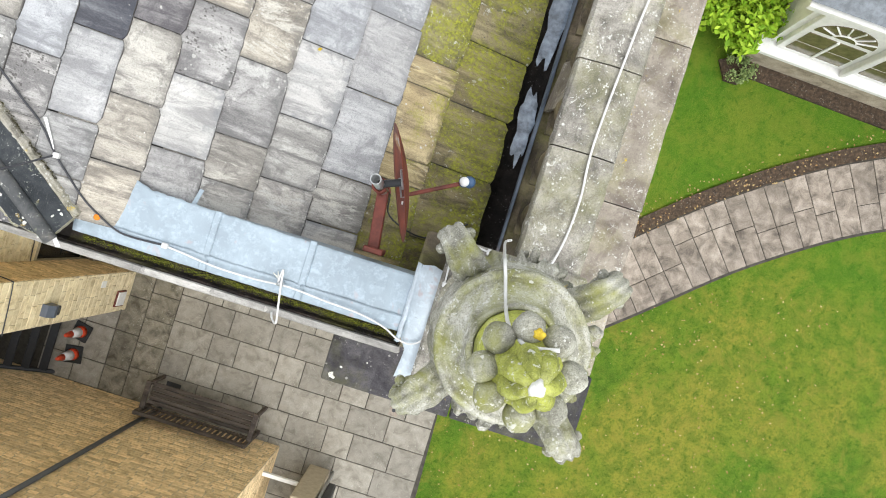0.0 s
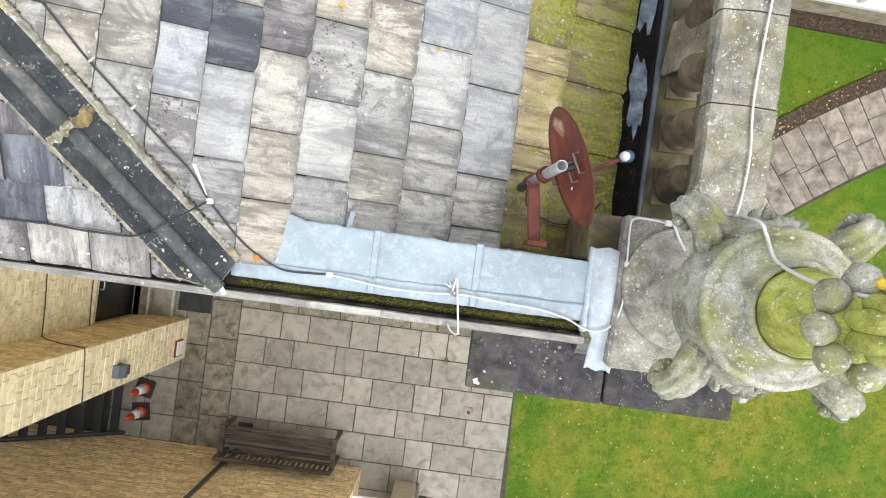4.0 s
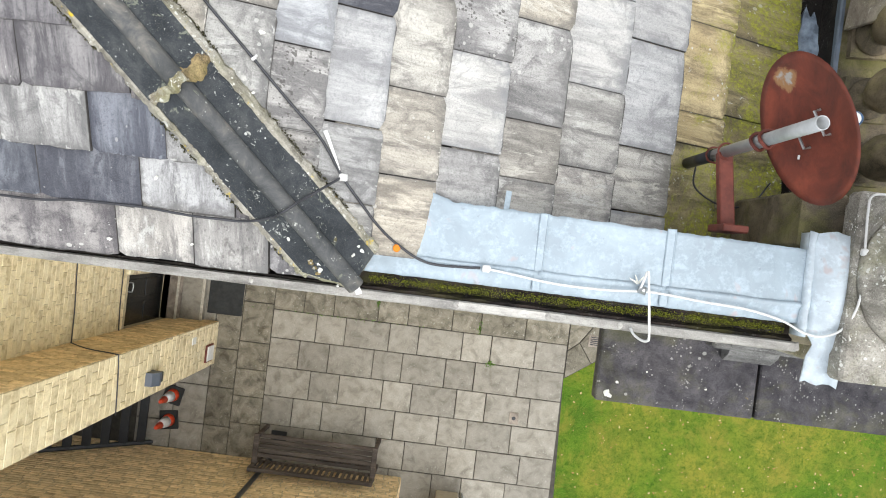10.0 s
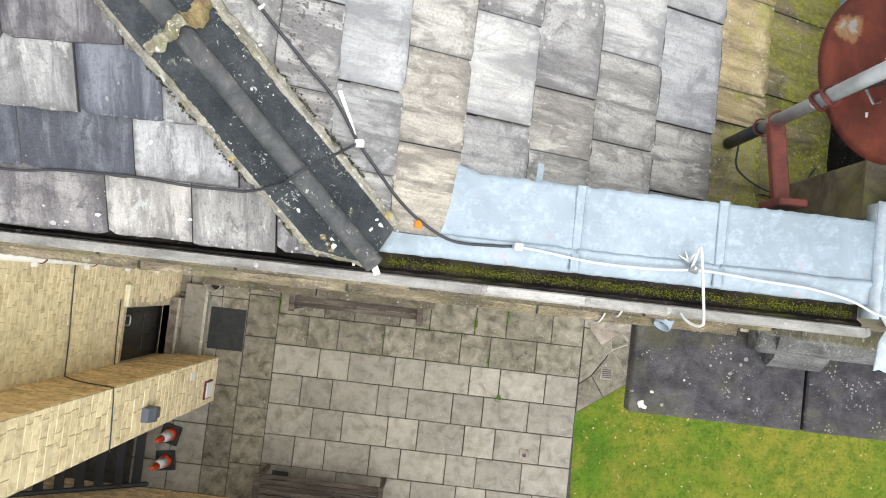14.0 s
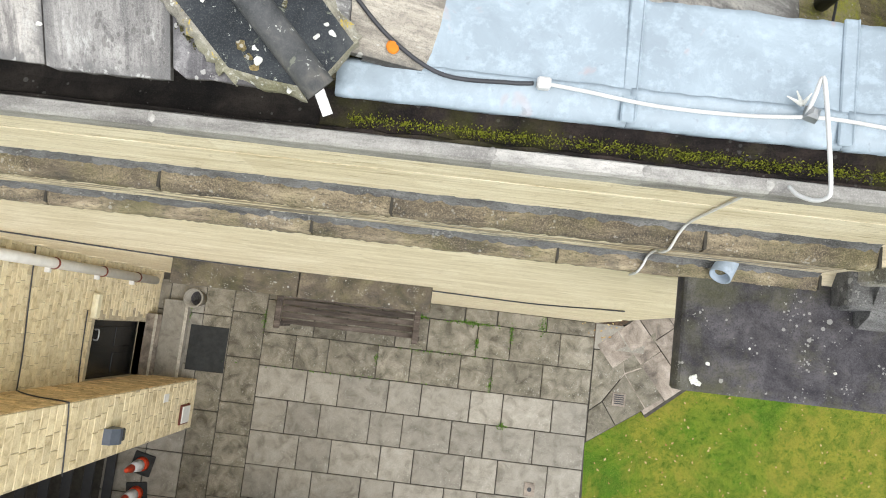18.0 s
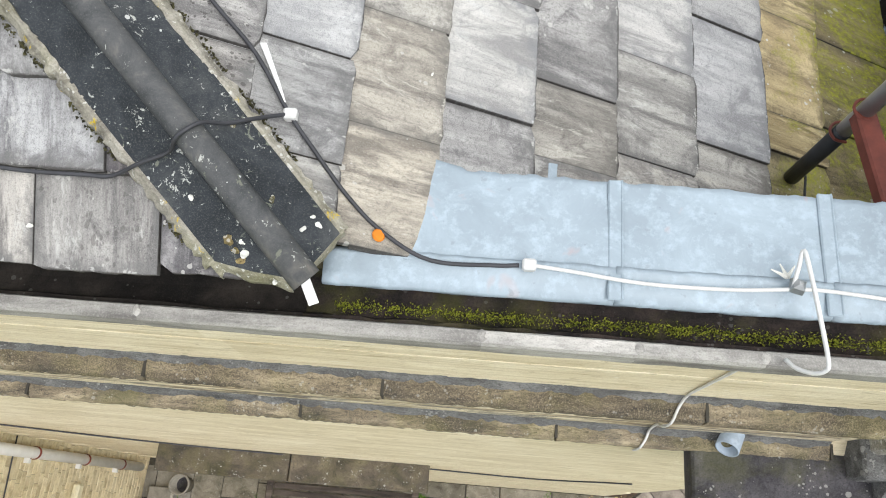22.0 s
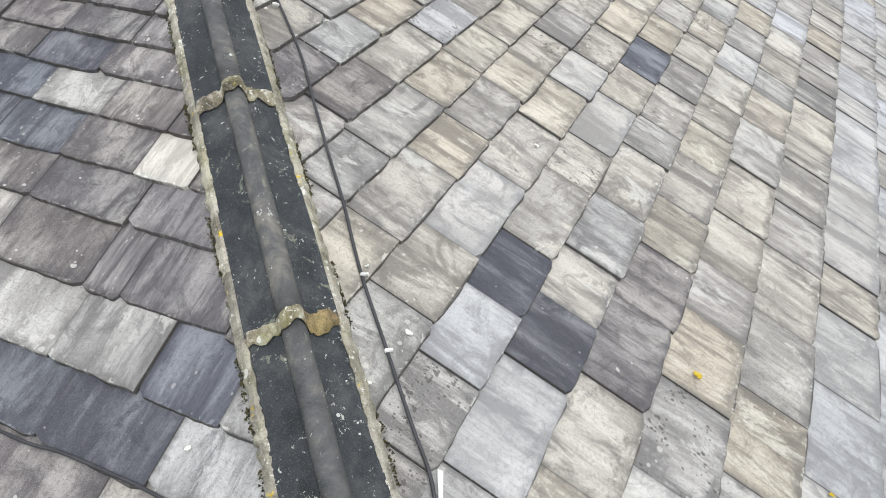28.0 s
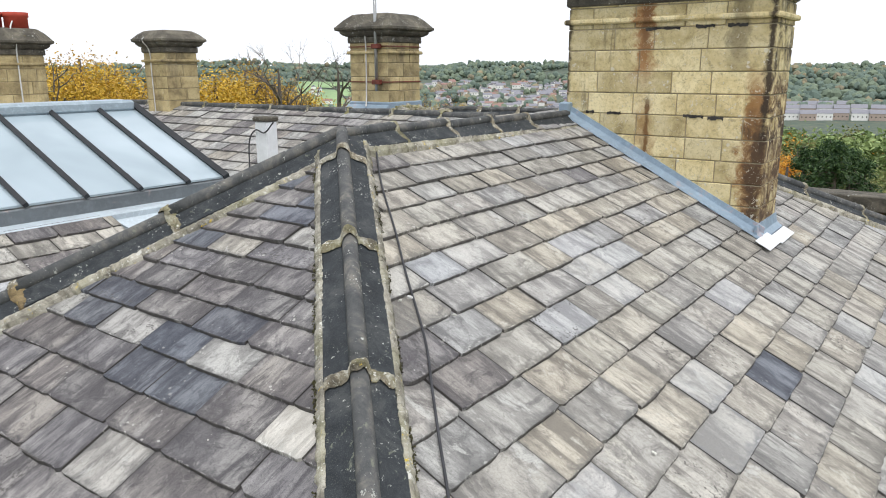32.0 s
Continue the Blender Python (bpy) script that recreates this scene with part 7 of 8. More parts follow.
def leaf_cloud(name, centre, radius, count, size, material, parent=None, seed=0, squash=(1, 1, 1), shell=0.55):
    """A crown of many small two-sided leaves in uneven clumps."""
    rnd = random.Random(seed)
    clumps = []
    for _ in range(max(6, count // 60)):
        d = Vector((rnd.gauss(0, 1), rnd.gauss(0, 1), rnd.gauss(0, 1))).normalized() * radius * rnd.uniform(shell, 0.95)
        clumps.append((d, radius * rnd.uniform(0.18, 0.34)))
    quads = []
    for _ in range(count):
        c, r = rnd.choice(clumps)
        p = c + Vector((rnd.gauss(0, 1), rnd.gauss(0, 1), rnd.gauss(0, 1))) * r * 0.55
        p = Vector((p.x * squash[0], p.y * squash[1], p.z * squash[2])) + Vector(centre)
        a = Vector((rnd.gauss(0, 1), rnd.gauss(0, 1), rnd.gauss(0, 0.6))).normalized() * size * rnd.uniform(0.6, 1.3)
        b = a.cross(Vector((rnd.gauss(0, 1), rnd.gauss(0, 1), rnd.gauss(0, 1)))).normalized() * size * rnd.uniform(0.3, 0.6)
        quads.append([tuple(p - a), tuple(p + b), tuple(p + a), tuple(p - b)])
    return quad_soup(name, quads, material, parent)


shrub = thing("garden_shrub", (4.42, 5.95, 0), "bright green leafy shrub beside the garden room", "shrub")
for k in range(6):
    a = 2 * math.pi * k / 6
    part("stem", tube([(0.1 * math.cos(a), 0.1 * math.sin(a), 0), (0.3 * math.cos(a), 0.3 * math.sin(a), 0.8)], [0.025, 0.01], 6), BARK, shrub)
leaf_cloud("foliage", (0, 0, 0.8), 0.68, 3800, 0.065, LEAF_GREEN, shrub, 4, (1.0, 1.0, 0.8))
low = thing("low_plant", (4.78, 5.2, 0), "small dark green plant in the bed corner", "plant")
leaf_cloud("foliage", (0, 0, 0.16), 0.26, 700, 0.03, LEAF_DARK, low, 5, (1, 1, 0.6))
quads = []
rnd = random.Random(77)
for _ in range(1300):
    if rnd.random() < 0.72:
        x, y = rnd.uniform(1.9, 7.5), rnd.uniform(-5.0, 2.0)
        if y > (x - 2.2) * 0.85 - 0.9:
            continue
    else:
        p = path_point(rnd.random() * 0.7, rnd.uniform(0.55, 1.0))
        x, y = p.x, p.y
    a = rnd.uniform(0, 6.28)
    s = rnd.uniform(0.008, 0.026)
    z = 0.022
    quads.append([(x + s * math.cos(a), y + s * math.sin(a), z), (x - s * 0.6 * math.sin(a), y + s * 0.6 * math.cos(a), z + 0.008), (x - s * math.cos(a), y - s * math.sin(a), z), (x + s * 0.6 * math.sin(a), y - s * 0.6 * math.cos(a), z + 0.004)])
tagged(quad_soup("fallen_leaves", quads, LEAF_LITTER), "scattered pale and brown fallen leaves on the lawn", "leaves", kind="stuff")

# ---- chimneys ----


def chimney(name, x0, x1, y0, y1, z0, z1, course, label, cap=True, seed=0, over_cap=0.12, stone=CHIMNEY_STONE, rise=1.0):
    """Ashlar stack: a core with proud blocks on all four sides, a string course and a sooty cap."""
    rnd = random.Random(seed)
    t = thing(name, (0, 0, 0), label, "chimney", "roof chimneys")
    part("core", boxed(x0 + 0.006, x1 - 0.006, y0 + 0.006, y1 - 0.006, z0, z1), JOINT, t)
    z = z0
    row = 0
    while z < z1 - 0.02:
        h = min(course, z1 - z)
        for side in range(4):
            lo, hi = (x0, x1) if side in (0, 2) else (y0, y1)
            u = lo
            first = True
            while u < hi - 0.01:
                w = rnd.uniform(0.22, 0.42)
                if first and row % 2:
                    w *= 0.55
                first = False
                e = min(u + w, hi)
                if hi - e < 0.1:
                    e = hi
                d = rnd.uniform(0.0, 0.004)
                g = 0.0035
                if side == 0:
                    b = (u + g, e - g, y0 - d, y0 + 0.05, z + g, z + h - g)
                elif side == 2:
                    b = (u + g, e - g, y1 - 0.05, y1 + d, z + g, z + h - g)
                elif side == 1:
                    b = (x1 - 0.05, x1 + d, u + g, e - g, z + g, z + h - g)
                else:
                    b = (x0 - d, x0 + 0.05, u + g, e - g, z + g, z + h - g)
                part("block", boxed(*b, bevel=0.004), stone, t)
                u = e
        z += h
        row += 1
    if cap:
        o = 0.03
        part("string_course", boxed(x0 - o, x1 + o, y0 - o, y1 + o, z1 - 0.16, z1 - 0.125, bevel=0.01), stone, t)
        part("neck", boxed(x0 - 0.02, x1 + 0.02, y0 - 0.02, y1 + 0.02, z1 - 0.04, z1 + 0.03, bevel=0.01), CHIMNEY_DARK, t)
        bm = bmesh.new()
        oc = over_cap
        levels = [(oc * 0.2, 0.03), (oc * 0.45, 0.045), (oc * 0.62, 0.065), (oc * 0.66, 0.085), (oc * 0.95, 0.098), (oc, 0.106), (oc, 0.128), (oc * 0.9, 0.136), (oc * 0.35, 0.136 + 0.075 * rise), (-0.02, 0.136 + 0.125 * rise), (-0.06, 0.136 + 0.138 * rise)]
        rings = []
        for off, dz in levels:
            rings.append([bm.verts.new(v) for v in ((x0 - off, y0 - off, z1 + dz), (x1 + off, y0 - off, z1 + dz), (x1 + off, y1 + off, z1 + dz), (x0 - off, y1 + off, z1 + dz))])
        for r0, r1 in zip(rings, rings[1:]):
            for i in range(4):
                bm.faces.new((r0[i], r0[(i + 1) % 4], r1[(i + 1) % 4], r1[i]))
        bm.faces.new(list(reversed(rings[0])))
        bm.faces.new(rings[-1])
        part("cap", bm, CHIMNEY_DARK, t, "sooty moulded stone cap")
    return t


CX0, CX1, CY0, CY1 = -2.52, -1.13, 5.18, 5.66
big = chimney("chimney_stack", CX0, CX1, CY0, CY1, 8.8775, 10.64, 0.1425, "large rust-stained yellow sandstone chimney with lead flashing at its foot", seed=2, stone=CHIMNEY_RUSTY)
# stepped lead flashing along the slope
bm = bmesh.new()
prof = []
n = 16
for i in range(n + 1):
    x = CX0 + (CX1 + 0.05 - CX0) * i / n
    prof.append((x, za(x)))
for j, (dy, dz) in enumerate(((-0.085, 0.006), (-0.080, 0.018), (-0.016, 0.040), (-0.012, 0.078), (0.004, 0.078))):
    for x, z in prof:
        bm.verts.new((x, CY0 + dy, z + dz))
bm.verts.ensure_lookup_table()
m1 = n + 1
for j in range(4):
    for i in range(n):
        bm.faces.new([bm.verts[q] for q in (j * m1 + i, j * m1 + i + 1, (j + 1) * m1 + i + 1, (j + 1) * m1 + i)])
bmesh.ops.recalc_face_normals(bm, faces=bm.faces)
part("flashing", bm, LEAD_BLUE, big, "blue-grey lead flashing")
part("corner_flashing", extrude_profile([(CX1 + 0.002, za(CX1) + 0.07), (CX1 + 0.012, za(CX1) + 0.072), (CX1 + 0.022, za(CX1) + 0.01), (CX1 + 0.06, za(CX1) - 0.018), (CX1 + 0.06, za(CX1) - 0.03), (CX1 + 0.002, za(CX1) - 0.03)], CY0 - 0.075, CY1, axis="y", cuts=6, wobble=0.003), LEAD_BLUE, big, "folded corner flashing")
for sx0, sx1, sy0, sy1, lift in ((0.02, 0.115, -0.20, 0.10, 0.020), (0.05, 0.125, 0.08, 0.46, 0.018)):
    tape = part("apron", boxed(sx0 * S, sx1 * S, sy0, sy1, 0.0, 0.006, bevel=0.002), WHITE_FOIL, big, "bright white flashing tape")
    tape.matrix_local = pose(CX1 + 0.02, CY0, za(CX1 + 0.02) + lift, 0, 27.6, 0)
part("ridge_flashing", boxed(CX0 - 0.03, CX0 + 0.05, CY0 - 0.07, CY0 + 0.01, za(CX0) - 0.02, za(CX0) + 0.085, bevel=0.01), LEAD_BLUE, big)
# open black joints where the mortar has gone
for x0, x1, z in ((-1.66, -1.53, 9.875), (-1.50, -1.40, 9.868), (-2.2, -2.1, 9.88), (-2.36, -2.30, 9.885), (-1.62, -1.50, 10.445), (-1.95, -1.72, 10.44), (-1.42, -1.30, 10.445)):
    bm = bmesh.new()
    rr = random.Random(int(x0 * 1000))
    top_v, low_v = [], []
    for i in range(9):
        x = x0 + (x1 - x0) * i / 8
        top_v.append((x, z + rr.uniform(0.002, 0.012)))
        low_v.append((x, z - rr.uniform(0.004, 0.018)))
    pts = top_v + list(reversed(low_v))
    lo = [bm.verts.new((px, CY0 - 0.0055, pz)) for px, pz in pts]
    hi = [bm.verts.new((px, CY0 + 0.004, pz)) for px, pz in pts]
    bm.faces.new(lo)
    for i in range(len(pts)):
        k = (i + 1) % len(pts)
        bm.faces.new((lo[i], hi[i], hi[k], lo[k]))
    bmesh.ops.recalc_face_normals(bm, faces=bm.faces)
    part("open_joint", bm, ROOFING_FELT, big, "black open joint")

C2X, C2Y = -5.36, 6.53
c2 = chimney("chimney_stack", C2X - 0.56, C2X, C2Y, C2Y + 0.56, 9.2, 10.505, 0.15, "square sandstone chimney with a sooty cap and a strapped aerial pole", seed=4)
part("lead_skirt", boxed(C2X - 0.575, C2X + 0.015, C2Y - 0.02, C2Y + 0.58, 9.2, 9.83, bevel=0.01), LEAD_BLUE, c2, "blue lead skirt")
part("lead_apron", extrude_profile([(C2Y - 0.3, 9.67), (C2Y - 0.2, 9.69), (C2Y - 0.03, 9.80), (C2Y - 0.03, 9.6), (C2Y - 0.3, 9.55)], C2X - 0.58, C2X + 0.03), LEAD_BLUE, c2, "blue lead apron")
part("aerial_pole", tube([(C2X - 0.12, C2Y - 0.06, 9.95), (C2X - 0.12, C2Y - 0.06, 11.3)], 0.018, 10), STEEL, c2, "galvanised pole", smooth=True)
for z in (10.04, 10.42):
    part("strap", boxed(C2X - 0.57, C2X + 0.012, C2Y - 0.012, C2Y + 0.57, z, z + 0.012), RUST, c2, "rusty strap")
    part("pole_clamp", boxed(C2X - 0.17, C2X - 0.07, C2Y - 0.09, C2Y - 0.02, z - 0.02, z + 0.03, bevel=0.006), RUST, c2)
part("cable", tube(smooth_line([(C2X - 0.32, C2Y - 0.03, 10.7), (C2X - 0.3, C2Y - 0.02, 10.4), (C2X - 0.31, C2Y - 0.02, 9.9), (C2X - 0.25, C2Y - 0.1, 9.78)], 5), 0.008, 6), WHITE_CABLE, c2)
c3 = chimney("chimney_stack", -8.99, -8.52, 5.90, 6.37, 9.2, 10.44, 0.15, "square sandstone chimney with a dark moulded cap", seed=6, over_cap=0.10, rise=0.75)
part("cable", tube(smooth_line([(-8.80, 5.98, 10.66), (-8.83, 5.80, 10.56), (-8.82, 5.88, 10.42), (-8.82, 5.885, 10.1), (-8.81, 5.885, 9.6)], 5), 0.008, 6), WHITE_CABLE, c3)
c4 = chimney("chimney_stack", -10.0, -9.42, 4.25, 4.83, 9.0, 10.40, 0.15, "square sandstone chimney with two red clay pots", seed=7, over_cap=0.10)
RED_CLAY = plain_material("red_clay", (0.42, 0.06, 0.035), 0.7)
for px, py in ((-9.78, 4.42), (-9.64, 4.66)):
    part("pot", lathe([(0.13, 10.62), (0.13, 10.80), (0.142, 10.81), (0.142, 10.86), (0.10, 10.86), (0.095, 10.66)], 18, m=Matrix.Translation((px, py, 0))), RED_CLAY, c4, "red clay pot", smooth=True)
part("cable", tube(smooth_line([(-9.60, 4.62, 10.80), (-9.45, 4.50, 10.66), (-9.36, 4.50, 10.50), (-9.40, 4.51, 10.36), (-9.405, 4.51, 9.8)], 5), 0.009, 6), WHITE_CABLE, c4)

# ---- roofs beyond the hip: skylight, rear slopes ----
rear = structure("rear_roof", extrude_profile([(-3.40, 9.0), (-4.1, 9.355), (-4.3, 9.355), (-4.3, 8.4), (-3.40, 8.4)], -2.5, 2.5, axis="y"), ROOFING_FELT, "small tan slate slope below the skylight", "roof slope")


def pick_tan(c, rnd):
    r = rnd.random()
    return SLATE_TAN if r < 0.55 else SLATE_PALE if r < 0.72 else SLATE_BROWN


lay_slates((-3.40, 0, 9.02), (0, 1, 0), (-0.70, 0, 0.355), [0.0, 0.13, 0.26, 0.39, 0.52, 0.65, 0.78], (-2.4, 2.5), (0.24, 0.36), pick_tan, [(1.0, 0.0, 2.5), (0.0, 1.0, 0.78)], rear, 51, 200, (-3.5, 1.2, 9.0))
SKX0, SKZ0, SKX1, SKZ1 = -4.25, 9.465, -5.27, 9.905
bars_y = [3.44, 3.135, 2.79, 2.445, 2.10] + [1.755 - 0.345 * k for k in range(12)]
SKY0, SKY1 = bars_y[-1], bars_y[0]
sky_light = thing("skylight", (0, 0, 0), "long glazed skylight with dark glazing bars and a lead-grey ridge", "skylight")
part("kerb", boxed(-4.30, -4.23, SKY0, SKY1 + 0.03, 9.2, 9.445, bevel=0.006), LEAD_DARK, sky_light, "lead-dressed kerb")
part("tray", boxed(-4.27, -4.08, SKY0, SKY1 + 0.1, 9.30, 9.365, bevel=0.006), LEAD_BRIGHT, sky_light, "pale lead tray")
part("tray_end", extrude_profile([(-4.27, 9.2), (-4.27, 9.37), (-3.95, 9.30), (-3.55, 9.2), (-3.55, 9.1)], 2.52, 3.5, axis="y"), LEAD_BRIGHT, sky_light, "folded pale lead tray")
part("ridge_cap", boxed(-5.5, -5.22, SKY0, SKY1 - 0.02, 9.885, 9.965, bevel=0.018), LEAD, sky_light, "grey ridge cap")
part("end_wall", extrude_profile([(-4.3, 9.0), (-4.3, SKZ0 - 0.02), (SKX1, SKZ1 - 0.02), (-5.4, SKZ1 - 0.02), (-5.4, 9.0)], SKY1 - 0.01, SKY1 + 0.03, axis="y"), DARK_STEEL, sky_light)
for k, y in enumerate(bars_y):
    bar = part("glazing_bar", tube([(SKX0 + 0.03, y, SKZ0 + 0.0), (SKX1, y, SKZ1 + 0.017)], 0.020 if k else 0.028, 4), DARK_STEEL, sky_light, "dark aluminium glazing bar")
    if k % 2 == 0 or k < 6:
        for q in range(5):
            f = (q + 0.5) / 5
            b4 = bmesh.new()
            bmesh.ops.create_icosphere(b4, subdivisions=1, radius=0.006, matrix=Matrix.Translation((SKX0 + (SKX1 - SKX0) * f, y, SKZ0 + (SKZ1 - SKZ0) * f + 0.024)))
            part("screw", b4, STEEL, bar)
    if k < len(bars_y) - 1:
        y1 = bars_y[k + 1]
        bm = bmesh.new()
        bm.faces.new([bm.verts.new(v) for v in ((SKX0, y1, SKZ0), (SKX0, y, SKZ0), (SKX1, y, SKZ1), (SKX1, y1, SKZ1))])
        out = bmesh.ops.extrude_face_region(bm, geom=bm.faces[:])
        bmesh.ops.translate(bm, verts=[v for v in out["geom"] if isinstance(v, bmesh.types.BMVert)], vec=(0, 0, -0.012))
        bmesh.ops.recalc_face_normals(bm, faces=bm.faces)
        part("pane", bm, GLAZING, sky_light, "pale glass pane")
# far slate roof beyond the skylight, its ridge along x
FR_Y, FR_Z = 6.1, 9.705
far_roof = structure("rear_roof", extrude_profile([(3.3, 8.5), (FR_Y, FR_Z - 0.03), (9.0, 8.4), (9.0, 7.6), (3.3, 7.6)], -10.5, -3.6), ROOFING_FELT, "grey slate roof with a black ridge behind the hip", "roof slope")
lay_slates((0, 3.3, 8.53), (1, 0, 0), (0, 2.8, 1.22), [0.17 * k for k in range(19)], (-9.8, -3.6), (0.26, 0.42), lambda c, r: SLATE_GREY if r.random() < 0.6 else SLATE_BROWN if r.random() < 0.7 else SLATE_TAN, [(1.0, 0.0, -3.6), (0.0, 1.0, 3.04)], far_roof, 61, 250, (-6.0, 5.5, 9.4))
hip_tiles("ridge_tile_run", (-3.7, FR_Y, FR_Z + 0.02), (-10.0, FR_Y, FR_Z + 0.02), 0.05, 0.05, 0.12, [0.62 * k for k in range(1, 10)], "black roll-top ridge tiles on the rear roof", roll=0.036, seed=9)
vent = thing("lead_vent", (-5.62, 5.0, 9.2), "white lead-covered vent shaft on the rear slate roof", "vent")
part("shaft", boxed(-0.085, 0.085, -0.07, 0.07, -0.1, 0.50, bevel=0.012), WHITE_FOIL, vent)
part("top", boxed(-0.10, 0.10, -0.085, 0.085, 0.50, 0.545, bevel=0.012), CHIMNEY_DARK, vent, "dark weathered top stone")
part("cable", tube(smooth_line([(-0.16, -0.10, 0.0), (-0.15, -0.09, 0.3), (-0.05, -0.09, 0.42), (0.08, -0.09, 0.40), (0.2, -0.08, 0.5)], 6), 0.007, 6), BLACK_CABLE, vent, "thin black cable")
heap = structure("mossy_ridge_stones", boxed(-5.42, -4.62, 6.6, 6.85, 9.3, 9.70, bevel=0.03), PARAPET, "mossy lichen-covered stones heaped behind the main ridge", "ridge")
rnd = random.Random(91)
for k in range(26):
    lump = stone_lump((rnd.uniform(0.04, 0.09), rnd.uniform(0.03, 0.06), rnd.uniform(0.03, 0.06)), pose(-5.40 + 0.03 * k, 6.62 + rnd.uniform(0, 0.16), 9.715 + rnd.uniform(0, 0.035), 0, 0, rnd.uniform(0, 180)), k * 1.7, 0.03, 16)
    part("ridge_stone", lump, CRUST if k % 3 else PARAPET, heap)
structure("rear_ridge_body", extrude_profile([(6.75, 9.0), (7.2, 9.70), (7.7, 9.0)], -5.2, -3.0), HIP, "dark rear roof ridge behind the main ridge", "ridge")
hip_tiles("ridge_tile_run", (-3.1, 7.2, 9.735), (-5.1, 7.2, 9.715), 0.05, 0.05, 0.11, [0.5, 1.0, 1.5], "black roll-top ridge tiles behind the main ridge", roll=0.03, seed=12)

# ---- trees and the valley ----


def broad_tree(x, y, z, h, r, leaf, label, seed, count=13000, leaf_size=0.085, bare=False):
    rnd = random.Random(seed)
    t = thing("tree", (x, y, z), label, "tree")
    part("trunk", tube([(0, 0, 0), (0.1, 0.05, h * 0.3), (0.0, 0.1, h * 0.6), (0.1, 0, h * 0.85)], [0.03 * h, 0.024 * h, 0.014 * h, 0.004 * h], 9), BARK, t)
    bm = bmesh.new()

    def limb(p, d, ln, rad, depth):
        mid = p + d * ln * 0.5 + Vector((rnd.gauss(0, 1), rnd.gauss(0, 1), rnd.gauss(0, 0.5))) * ln * 0.07
        end = p + d * ln
        tube([p, mid, end], [rad, rad * 0.75, rad * 0.45], 5, bm)
        if depth:
            for _ in range(3 if bare else 2):
                nd = (d + Vector((rnd.gauss(0, 0.55), rnd.gauss(0, 0.55), rnd.gauss(0.12, 0.35)))).normalized()
                limb(end if rnd.random() < 0.6 else mid, nd, ln * rnd.uniform(0.55, 0.8), rad * 0.5, depth - 1)

    for k in range(7):
        a = rnd.uniform(0, 6.28)
        limb(Vector((0.05, 0.05, h * rnd.uniform(0.3, 0.7))), Vector((math.cos(a), math.sin(a), rnd.uniform(0.5, 1.4))).normalized(), h * rnd.uniform(0.12, 0.2), 0.009 * h, 4 if bare else 2)
    part("limb", bm, BARK, t)
    if not bare:
        leaf_cloud("crown", (0, 0, h * 0.68), r, count, leaf_size, leaf, t, seed + 1, (1, 1, 0.85), 0.3)
    return t


def at_bearing(deg, dist):
    a = radians(deg)
    return -0.06 + dist * math.sin(a), 0.28 + dist * math.cos(a)


def plant(fn, deg, dist, top, h, *a, **k):
    x, y = at_bearing(deg, dist)
    return fn(x, y, top - h, h, *a, **k)


for k, (deg, dist, top, h, r) in enumerate(((-62, 42, 13.0, 15, 3.2), (-60.3, 46, 12.6, 15, 3.0), (-57.8, 44, 11.6, 14, 2.6), (-53.2, 40, 11.8, 13, 2.8), (-51.0, 46, 12.0, 13, 3.0), (-48.2, 46, 11.2, 13, 2.6), (-66, 40, 12.2, 14, 3.4), (-44, 55, 8.2, 12, 4.0), (-40, 60, 8.0, 12, 4.5), (-36.5, 60, 7.6, 12, 4.5))):
    plant(broad_tree, deg, dist, top, h, r, LEAF_YELLOW, "golden-yellow autumn tree behind the chimneys", 100 + k)
for k, (deg, dist, top) in enumerate(((-48.6, 40, 11.6), (-44.2, 36, 11.6), (-37.2, 46, 9.6))):
    plant(broad_tree, deg, dist, top, 9, 2.0, LEAF_YELLOW, "bare leafless tree against the white sky", 130 + k, bare=True)
LEAF_CONIFER = leaf_material("conifer_spray", (0.012, 0.035, 0.014), (0.075, 0.13, 0.045))


